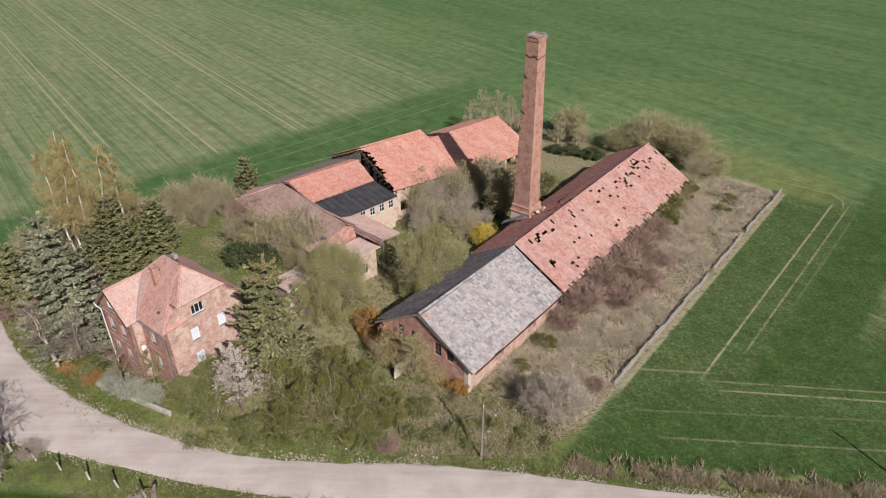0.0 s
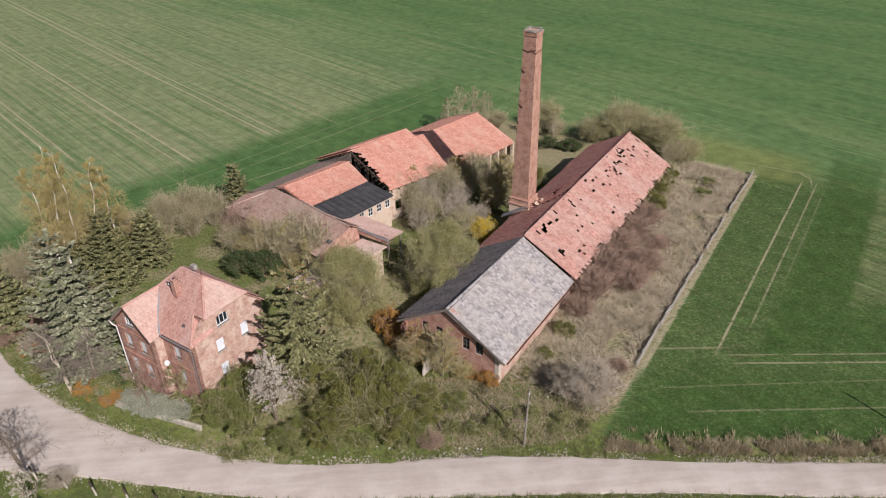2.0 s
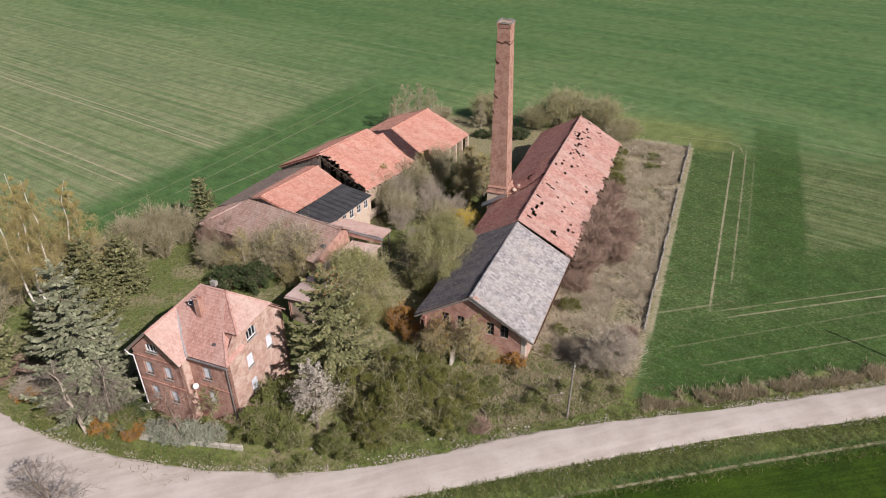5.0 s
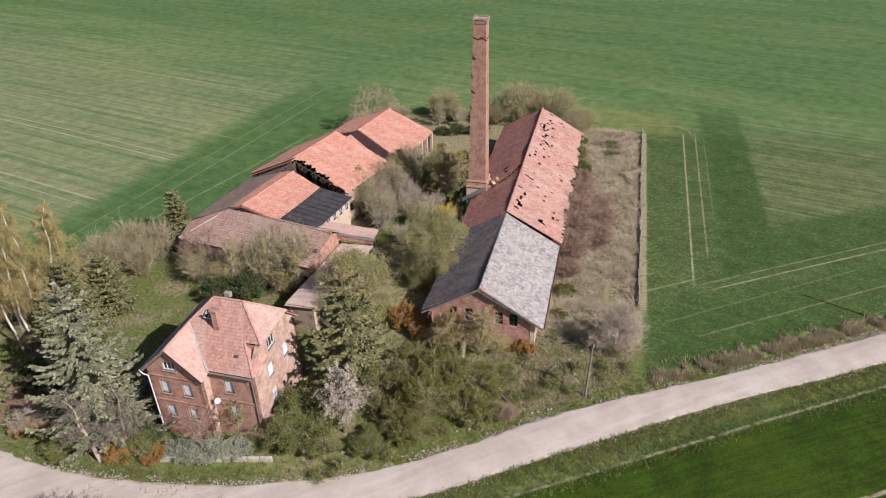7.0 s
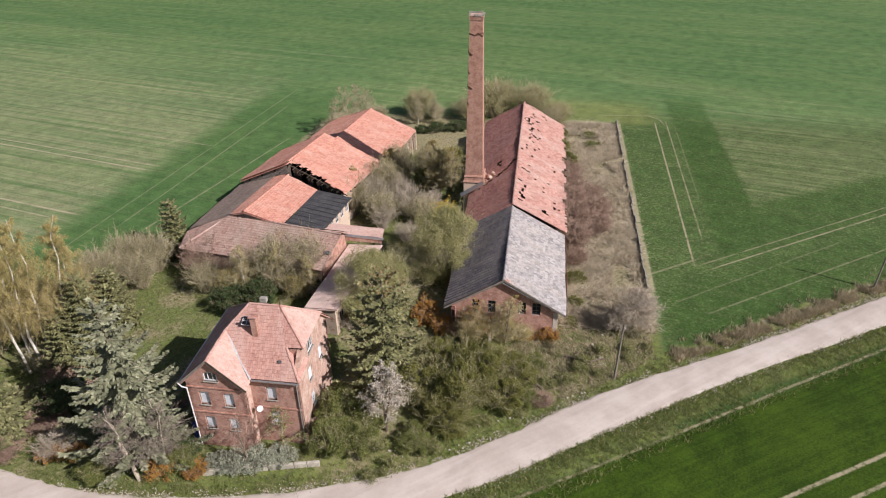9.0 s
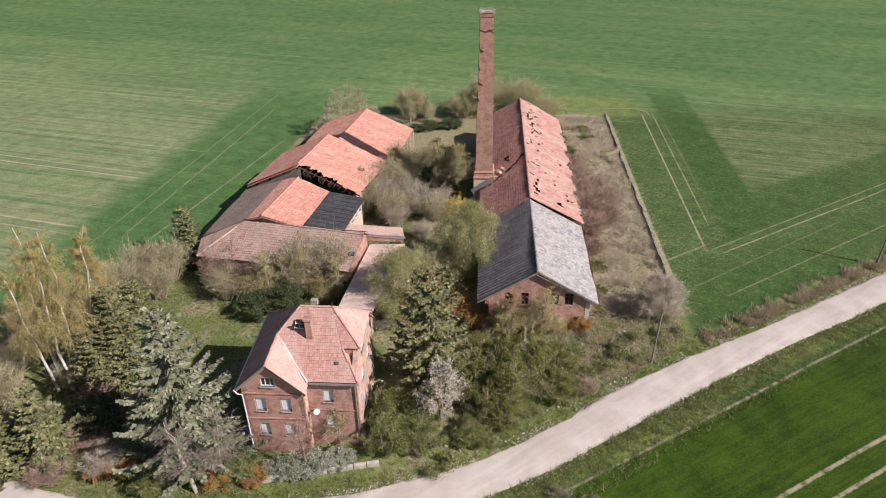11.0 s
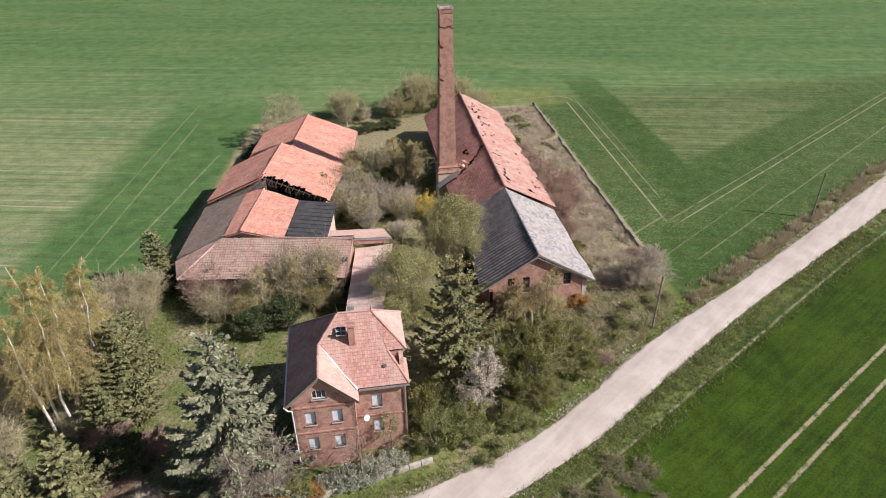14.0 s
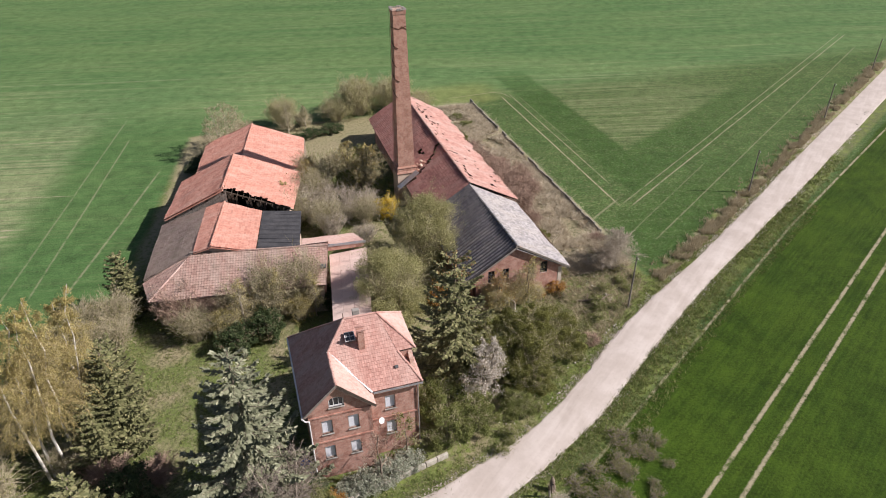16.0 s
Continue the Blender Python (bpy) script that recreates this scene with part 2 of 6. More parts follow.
    mead = k.mix(k.math("MULTIPLY", k.ramp(k.noise(p, 7.0, 3, 0.8), 0.52, 0.68), 0.5), mead, STRAW)
    dry = k.math("MULTIPLY", k.ramp(k.math("ADD", u, wob), -31.5, -28.0), k.ramp(k.math("ADD", v, wob), 41.0, 46.0))
    mead = k.mix(k.math("MULTIPLY", dry, k.math("MULTIPLY", k.ramp(tuft, 0.7, 0.35), 0.8)), mead, STRAW)
    mead = k.mix(k.math("MULTIPLY", dry, k.math("MULTIPLY", k.ramp(k.noise(p, 1.1, 4, 0.7), 0.52, 0.66), 0.55)), mead, MEADOW_DARK)
    bare = k.math("MULTIPLY", k.ramp(k.math("ADD", u, wob), -52.5, -49.5), k.math("MULTIPLY", k.ramp(k.math("ADD", u, wob), -40.5, -42.5), k.ramp(v, 68.0, 60.0)))
    edge = k.math("MULTIPLY", k.ramp(k.math("ADD", b, fine), 84.2, 85.2), k.math("MULTIPLY", k.ramp(b, 88.4, 87.2), k.ramp(k.dot(p, tuple(AX)), 44.0, 50.0)))
    mead = k.mix(k.math("MULTIPLY", k.math("MAXIMUM", bare, edge), k.ramp(k.noise(p, 1.6, 5, 0.75), 0.34, 0.58)), mead, MEADOW_DRY)
    yard = k.math("MULTIPLY", k.ramp(k.math("ADD", u, fine), -18.6, -19.2), k.ramp(k.math("ADD", k.math("SUBTRACT", b, k.math("MULTIPLY", k.ramp(k.dot(p, tuple(AX)), 37.0, 28.0), 4.5)), k.math("MULTIPLY", wob, 0.5)), 89.0, 87.6))
    yard = k.math("MULTIPLY", yard, k.ramp(k.math("ADD", v, wob), 103.5, 101.5))
    verge_n = k.math("MULTIPLY", k.ramp(k.math("ADD", k.dot(p, (0.131, 0.991, 0)), wob), 43.4, 42.4), k.ramp(k.dot(p, (0.131, 0.991, 0)), 34.3, 35.0))
    yard = k.math("MAXIMUM", yard, verge_n)
    yard = k.math("MULTIPLY", yard, k.math("SUBTRACT", 1.0, south))
    lower = k.ramp(k.dot(p, (0.131, 0.991, 0)), 39.8, 38.4)
    mead = k.mix(k.math("MULTIPLY", lower, k.ramp(tuft, 0.72, 0.4)), mead, VERGE)
    lush = k.math("MULTIPLY", k.ramp(k.dot(p, (0.131, 0.991, 0)), 47.5, 44.5), k.ramp(k.noise(p, 0.5, 4, 0.7), 0.42, 0.60))
    mead = k.mix(k.math("MULTIPLY", lush, k.ramp(tuft, 0.66, 0.42)), mead, LUSH)
    col = k.mix(yard, crop, mead)
    k.bump(k.math("ADD", k.math("MULTIPLY", tuft, 1.0), k.math("MULTIPLY", streak, 0.5)), 0.6, 0.15)
    return k.done(col)


FIELD_A, FIELD_B, FIELD_PALE = (0.090, 0.165, 0.060), (0.130, 0.200, 0.076), (0.245, 0.260, 0.135)
FIELD_THIN, FIELD_DARK = (0.225, 0.245, 0.130), (0.046, 0.112, 0.030)
FIELD_EAST, FIELD_MID, FIELD_SOUR = (0.030, 0.074, 0.013), (0.043, 0.076, 0.017), (0.175, 0.195, 0.062)
VERGE, LUSH = (0.085, 0.115, 0.036), (0.165, 0.210, 0.055)
FIELD_SOUTH, FIELD_SOUTH2, SOIL = (0.019, 0.043, 0.0035), (0.044, 0.081, 0.007), (0.40, 0.35, 0.24)
MEADOW, MEADOW_DRY, MEADOW_DARK, STRAW = (0.130, 0.170, 0.048), (0.285, 0.250, 0.150), (0.070, 0.075, 0.032), (0.40, 0.33, 0.235)
TRACKS = [
    ((-38.9, 108.4), (-150, 250), 0.26, 0.95), ((-40.4, 107.2), (-152, 249.0), 0.22, 0.7),
    ((-58.5, 111), (-150, 228), 0.24, 0.8), ((-60.2, 109.8), (-152, 227), 0.24, 0.8),
    ((-25.2, 118.5), (-130, 252), 0.24, 0.75), ((-27.0, 118.0), (-132, 252), 0.24, 0.9),
    ((-34.3, 111.7), (-60, 144), 0.2, 0.4), ((-15.6, 122.2), (-45, 160), 0.18, 0.45), ((-2.7, 140.6), (-80, 236), 0.22, 0.5), ((30, 152), (-50, 252), 0.25, 0.3),
    ((55.7, 87.8), (26.0, 52.4), 0.19, 0.7), ((57.8, 87.2), (31.9, 56.4), 0.17, 0.5),
    ((-33.4, 101.4), (2.0, 132.5), 0.2, 0.32), ((-30.9, 98.1), (-3.1, 117.4), 0.24, 0.38), ((-44, 96.3), (8, 141.5), 0.2, 0.25),
    ((27, 50.1), (140, 37.6), 0.18, 0.55), ((27, 51.4), (140, 39.0), 0.17, 0.4), ((20, 44.1), (130, 34.0), 0.18, 0.3), ((18, 47.6), (45, 45.6), 0.16, 0.2), ((17.6, 53.5), (27, 52.6), 0.25, 0.35),
    ((-30, 28.9), (45, 18.2), 0.26, 0.75), ((-30, 26.6), (45, 16.0), 0.26, 0.75),
    ((-24, 36.7), (32, 30.1), 0.22, 0.75), ((32, 30.1), (110, 17.4), 0.22, 0.75), ((16.8, 50.2), (50.3, 91.5), 0.45, 0.75),
]
TRACKS += [(hv(*a).xy, hv(*b).xy, 0.2, f) for a, b, f in (((-10.9, 103.6), (-11.4, 105.6), 0.5), ((-11.4, 105.6), (-13.2, 107.0), 0.5), ((-13.2, 107.0), (-22.0, 106.6), 0.4), ((-9.4, 76), (-9.0, 102), 0.15))]
M_GROUND = ground_material()
M_ROAD = Mat("worn_concrete_road", 0.9)
_p = M_ROAD.pos()
_c = M_ROAD.mix(M_ROAD.ramp(M_ROAD.noise(_p, 0.35, 5), 0.35, 0.7), (0.44, 0.385, 0.34), (0.53, 0.475, 0.43))
_c = M_ROAD.mix(M_ROAD.math("MULTIPLY", M_ROAD.ramp(M_ROAD.noise(_p, 5.0, 4, 0.75), 0.5, 0.75), 0.3), _c, (0.30, 0.26, 0.21))
_s = M_ROAD.noise(M_ROAD.stretch(_p, (0.10, 1.3, 1.0), 0.13), 1.0, 4, 0.6)
_c = M_ROAD.mix(M_ROAD.math("MULTIPLY", M_ROAD.ramp(_s, 0.48, 0.70), 0.35), _c, (0.60, 0.55, 0.50))
_c = M_ROAD.mix(M_ROAD.math("MULTIPLY", M_ROAD.ramp(_s, 0.46, 0.30), 0.3), _c, (0.34, 0.29, 0.25))
M_ROAD.bump(M_ROAD.noise(_p, 12, 3), 0.3, 0.02)
M_ROAD = M_ROAD.done(_c)
M_BRICK = brick("red_brick", (0.36, 0.170, 0.125), (0.49, 0.255, 0.195), (0.47, 0.38, 0.33))
M_BRICK_PALE = brick("weathered_pale_brick", (0.42, 0.235, 0.18), (0.54, 0.35, 0.28), (0.50, 0.41, 0.35), (0.58, 0.45, 0.38), 0.54)
M_BRICK_STACK = brick("chimney_brick", (0.36, 0.175, 0.125), (0.49, 0.27, 0.20), (0.42, 0.32, 0.26))
M_BRICK_SHED = brick("plastered_brick", (0.36, 0.17, 0.11), (0.45, 0.24, 0.16), (0.42, 0.34, 0.28), (0.58, 0.48, 0.38), 0.42)
M_PLASTER = mottled("flaking_white_plaster", (0.62, 0.58, 0.52), (0.42, 0.36, 0.30), 1.2, 12)
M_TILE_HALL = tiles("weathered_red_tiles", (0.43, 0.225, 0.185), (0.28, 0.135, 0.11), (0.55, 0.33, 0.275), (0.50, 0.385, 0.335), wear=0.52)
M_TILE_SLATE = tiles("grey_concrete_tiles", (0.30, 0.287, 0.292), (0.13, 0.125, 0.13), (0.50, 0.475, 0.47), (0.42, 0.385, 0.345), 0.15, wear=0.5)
# next two, for the hall's west slopes: darkened for the sun grazing that side
M_TILE_SLATE_SHADE = tiles("slate_pantiles_west_shade", (0.115, 0.105, 0.115), (0.07, 0.066, 0.074), (0.17, 0.16, 0.165), (0.24, 0.21, 0.19), 0.1, 0.52, 0.36)
M_TILE_HALL_SHADE = tiles("red_pantiles_west_shade", (0.29, 0.135, 0.115), (0.20, 0.085, 0.075), (0.37, 0.19, 0.155), (0.34, 0.22, 0.19), 0.0, 0.52, 0.36)
M_TILE_RED = tiles("bright_red_tiles", (0.50, 0.235, 0.175), (0.39, 0.165, 0.12), (0.61, 0.33, 0.255), (0.57, 0.395, 0.32), 0.0, 0.3, 0.34, 0.55)
M_TILE_BROWN = tiles("brown_mossy_tiles", (0.345, 0.22, 0.18), (0.24, 0.14, 0.115), (0.44, 0.30, 0.25), (0.38, 0.32, 0.27), 0.2, wear=0.5)
M_TILE_MOSS = tiles("dark_mossy_tiles", (0.205, 0.155, 0.135), (0.14, 0.10, 0.085), (0.28, 0.215, 0.185), (0.25, 0.21, 0.17), 0.3, wear=0.5)
M_TILE_HOUSE = tiles("faded_red_tiles", (0.43, 0.235, 0.195), (0.33, 0.165, 0.135), (0.53, 0.32, 0.27), (0.51, 0.375, 0.325), 0.0, 0.2, 0.3, 0.52)
M_TILE_PALE = tiles("pale_plain_tiles", (0.47, 0.31, 0.265), (0.39, 0.24, 0.20), (0.55, 0.385, 0.335), (0.53, 0.42, 0.365), 0.0, 0.2, 0.3, 0.5)
M_TILE_PINK = tiles("pale_pink_roof_sheets", (0.64, 0.48, 0.42), (0.54, 0.39, 0.34), (0.70, 0.55, 0.49), (0.60, 0.49, 0.42), 0.0, 0.9, 1.2)
M_TAR = mottled("tar_paper", (0.035, 0.036, 0.040), (0.075, 0.075, 0.078), 0.8, 6, 0.8)
M_WOOD = mottled("weathered_grey_boards", (0.16, 0.14, 0.12), (0.27, 0.245, 0.215), 3, 20)
M_WOOD_DARK = mottled("dark_old_timber", (0.05, 0.038, 0.03), (0.10, 0.08, 0.06), 3, 20)
M_WHITE = mottled("white_paint", (0.72, 0.72, 0.72), (0.60, 0.60, 0.60), 2, 20, 0.6)
M_SHUTTER = mottled("white_window_board", (0.70, 0.73, 0.78), (0.58, 0.62, 0.68), 2, 15, 0.6)
M_STONE = mottled("pale_rubble_stone", (0.50, 0.47, 0.41), (0.33, 0.30, 0.25), 2, 12)
M_CONCRETE = mottled("grey_concrete", (0.36, 0.34, 0.31), (0.24, 0.225, 0.20), 1.2, 12)
M_METAL = mottled("galvanised_sheet", (0.50, 0.51, 0.52), (0.36, 0.36, 0.37), 3, 20, 0.45, 0.7)
M_RUST = mottled("rusty_iron", (0.09, 0.055, 0.04), (0.16, 0.08, 0.05), 5, 30, 0.8, 0.4)
M_DARK = mottled("dark_grey_paint", (0.07, 0.07, 0.075), (0.11, 0.11, 0.11), 3, 20, 0.7)
M_GLASS = Mat("window_glass", 0.08, 0, 0.5).done((0.02, 0.025, 0.03))
M_BLUE = mottled("blue_tarpaulin", (0.05, 0.10, 0.42), (0.08, 0.14, 0.5), 3, 10, 0.5)
M_BARK = mottled("grey_brown_bark", (0.13, 0.10, 0.075), (0.22, 0.18, 0.14), 3, 20)
M_BIRCH = mottled("white_birch_bark", (0.82, 0.79, 0.73), (0.50, 0.46, 0.40), 2, 6)
M_TWIG_TAN = leaf("tan_twigs", (0.33, 0.29, 0.18), (0.45, 0.40, 0.27), (0.57, 0.51, 0.37), 0.9, 0.0)
M_TWIG_DARK = leaf("dark_grey_twigs", (0.20, 0.165, 0.135), (0.28, 0.24, 0.20), (0.36, 0.31, 0.26), 0.9, 0.0)
M_TWIG_GOLD = leaf("golden_brown_twigs", (0.32, 0.26, 0.12), (0.43, 0.35, 0.18), (0.54, 0.46, 0.27), 0.9, 0.0)
M_TWIG_RED = leaf("red_brown_twigs", (0.28, 0.19, 0.145), (0.38, 0.27, 0.21), (0.48, 0.36, 0.28), 0.9, 0.0)
M_TWIG_GREY = leaf("grey_twigs", (0.35, 0.30, 0.235), (0.48, 0.42, 0.34), (0.60, 0.535, 0.445), 0.9, 0.0)
M_LEAF_WILLOW = leaf("grey_green_spring_leaves", (0.30, 0.295, 0.125), (0.42, 0.41, 0.195), (0.55, 0.52, 0.285), 0.7, 0.35)
M_LEAF_OLIVE = leaf("olive_spring_leaves", (0.150, 0.160, 0.046), (0.215, 0.220, 0.066), (0.30, 0.285, 0.10))
M_LEAF_GREEN = leaf("fresh_green_leaves", (0.14, 0.17, 0.048), (0.21, 0.235, 0.075), (0.31, 0.31, 0.13))
M_LEAF_DARK = leaf("dark_evergreen_leaves", (0.040, 0.065, 0.025), (0.07, 0.10, 0.038), (0.12, 0.15, 0.06), 0.6, 0.15)
M_LEAF_GOLD = leaf("golden_catkin_leaves", (0.38, 0.31, 0.10), (0.48, 0.41, 0.16), (0.48, 0.45, 0.22))
M_LEAF_ORANGE = leaf("orange_brown_leaves", (0.36, 0.19, 0.05), (0.48, 0.27, 0.07), (0.36, 0.25, 0.11))
M_LEAF_YELLOW = leaf("yellow_blossom", (0.60, 0.43, 0.04), (0.70, 0.53, 0.08), (0.46, 0.40, 0.10))
M_LEAF_WHITE = leaf("white_blossom", (0.55, 0.50, 0.43), (0.68, 0.64, 0.58), (0.40, 0.36, 0.27))
M_LEAF_SILVER = leaf("silver_grey_leaves", (0.26, 0.29, 0.20), (0.38, 0.40, 0.31), (0.50, 0.51, 0.43))
M_NEEDLE_BLUE = leaf("grey_green_needles", (0.150, 0.165, 0.100), (0.240, 0.252, 0.160), (0.37, 0.38, 0.26), 0.7, 0.08)
M_NEEDLE_GREEN = leaf("dark_green_needles", (0.112, 0.122, 0.052), (0.200, 0.205, 0.094), (0.34, 0.325, 0.165), 0.7, 0.08)
M_CONES = leaf("brown_cones", (0.28, 0.17, 0.075), (0.37, 0.24, 0.11), (0.33, 0.24, 0.12), 0.8, 0.0)
M_STRAW = leaf("dry_straw", (0.44, 0.375, 0.265), (0.60, 0.53, 0.40), (0.74, 0.68, 0.55), 0.95)
M_REED = leaf("brown_dry_reeds", (0.33, 0.28, 0.17), (0.45, 0.39, 0.265), (0.57, 0.50, 0.37), 0.95)
M_GRASS = leaf("grass_blades", (0.12, 0.16, 0.045), (0.20, 0.235, 0.07), (0.38, 0.34, 0.18), 0.9)

# ---------- building helpers ----------
WM = {}


def thing(name, place, label, category, group="", kind=""):
    ob = new(name)
    ob.location = place
    WM[ob] = Matrix.Translation(place)
    return tagged(ob, label, category, group, kind)


def mesh_of(name, bm, mat):
    me = bpy.data.meshes.new(name)
    if isinstance(bm, bmesh.types.BMesh):
        bm.to_mesh(me)
        bm.free()
    else:
        me.from_pydata([tuple(p) for p in bm[0]], [], [tuple(f) for f in bm[1]])
    me.materials.append(mat)
    return me


def part(name, bm, mat, parent, label="", m=None):
    """One mesh object under a thing or a part; its mesh is in world metres, or in its own by the pose m."""
    me = bm if isinstance(bm, bpy.types.Mesh) else mesh_of(name, bm, mat)
    ob = new(name, me)
    m = m or Matrix.Identity(4)
    if parent:
        ob.parent = parent
        ob.matrix_parent_inverse = WM[parent].inverted()
    ob.matrix_basis = m
    WM[ob] = m
    return tagged(ob, label)


def solo(name, bm, mat, label, category, group="", kind="", m=None):
    return tagged(part(name, bm, mat, None, "", m), label, category, group, kind)


def box(x0, y0, z0, x1, y1, z1, bevel=0.0, bm=None):
    bm = bm or bmesh.new()
    r = bmesh.ops.create_cube(bm, size=1.0)
    vs = r["verts"]
    for p in vs:
        p.co = Vector(((x0 + x1) / 2 + p.co.x * (x1 - x0), (y0 + y1) / 2 + p.co.y * (y1 - y0), (z0 + z1) / 2 + p.co.z * (z1 - z0)))
    if bevel:
        es = list({e for p in vs for e in p.link_edges})
        bmesh.ops.bevel(bm, geom=es, offset=bevel, segments=1, affect="EDGES")
    return bm


def beam(p, q, w, h=None, up=Vector((0, 0, 1)), bevel=0.0, bm=None):
    """A bar of width w and height h from p to q."""
    p, q = Vector(p), Vector(q)
    h = h or w
    d = q - p
    x = d.normalized()
    if abs(x.dot(up)) > 0.98:
        up = Vector((0.632, 0.775, 0))
    y = up.cross(x).normalized()
    z = x.cross(y)
    t = bmesh.new()
    box(0, -w / 2, -h / 2, d.length, w / 2, h / 2, bevel, t)
    m = Matrix((x, y, z)).transposed().to_4x4()
    m.translation = p
    t.transform(m)
    if bm is None:
        return t
    me = bpy.data.meshes.new("t")
    t.to_mesh(me)
    t.free()
    bm.from_mesh(me)
    bpy.data.meshes.remove(me)
    return bm


def tube(points, radii, sides=6):
    """A tapered round bar along points; returns vertices and faces."""
    vs, fs = [], []
    pts = [Vector(p) for p in points]
    for i, p in enumerate(pts):
        d = (pts[min(i + 1, len(pts) - 1)] - pts[max(i - 1, 0)]).normalized()
        x = d.orthogonal().normalized()
        y = d.cross(x)
        for k in range(sides):
            g = 2 * math.pi * k / sides
            vs.append(p + (x * math.cos(g) + y * math.sin(g)) * radii[i])
    for i in range(len(pts) - 1):
        for k in range(sides):
            k2 = (k + 1) % sides
            fs.append((i * sides + k, i * sides + k2, (i + 1) * sides + k2, (i + 1) * sides + k))
    n = (len(pts) - 1) * sides
    fs.append(tuple(range(sides - 1, -1, -1)))
    fs.append(tuple(range(n, n + sides)))
    return vs, fs


def join(*meshes):
    vs, fs = [], []
    for a, b in meshes:
        o = len(vs)
        vs.extend(a)
        fs.extend(tuple(i + o for i in f) for f in b)
    return vs, fs


def wall(p, q, z0, top, thick, holes=()):
    """A wall from p to q (the outside on its right hand), with a top profile [(s, z), ...] and holes (s0, z0, s1, z1)."""
    p, q = Vector(p), Vector(q)
    x = (q - p).normalized()
    x.z = 0
    n = Vector((-x.y, x.x, 0))
    ln = (q - p).length

    def ztop(s):
        for (s0, a), (s1, b) in zip(top, top[1:]):
            if s0 - 1e-6 <= s <= s1 + 1e-6:
                return a + (b - a) * (s - s0) / max(s1 - s0, 1e-6)
        return top[-1][1]

    cuts = sorted({0.0, ln, *[s for s, _ in top], *[h[0] for h in holes], *[h[2] for h in holes]})
    vs, fs = [], []

    def at(s, z, k):
        vs.append(Vector((p.x, p.y, 0)) + x * s + n * (thick * k) + Vector((0, 0, z)))
        return len(vs) - 1

    def quad(*c):
        fs.append(tuple(at(*w) for w in c))

    for s0, s1 in zip(cuts, cuts[1:]):
        if s1 - s0 < 1e-5:
            continue
        hs = sorted([h for h in holes if h[0] <= s0 + 1e-6 and h[2] >= s1 - 1e-6], key=lambda h: h[1])
        lo0 = lo1 = z0
        spans = []
        for h in hs:
            spans.append((lo0, lo1, h[1], h[1]))
            lo0 = lo1 = h[3]
        spans.append((lo0, lo1, ztop(s0), ztop(s1)))
        for a0, a1, b0, b1 in spans:
            quad((s0, a0, 0), (s1, a1, 0), (s1, b1, 0), (s0, b0, 0))
            quad((s0, a0, 1), (s0, b0, 1), (s1, b1, 1), (s1, a1, 1))
            quad((s0, b0, 0), (s1, b1, 0), (s1, b1, 1), (s0, b0, 1))
            quad((s0, a0, 0), (s0, a0, 1), (s1, a1, 1), (s1, a1, 0))
    for h in holes:
        for s in (h[0], h[2]):
            quad((s, h[1], 0), (s, h[3], 0), (s, h[3], 1), (s, h[1], 1))
    for s in (0.0, ln):
        quad((s, z0, 0), (s, ztop(s), 0), (s, ztop(s), 1), (s, z0, 1))
    return vs, fs


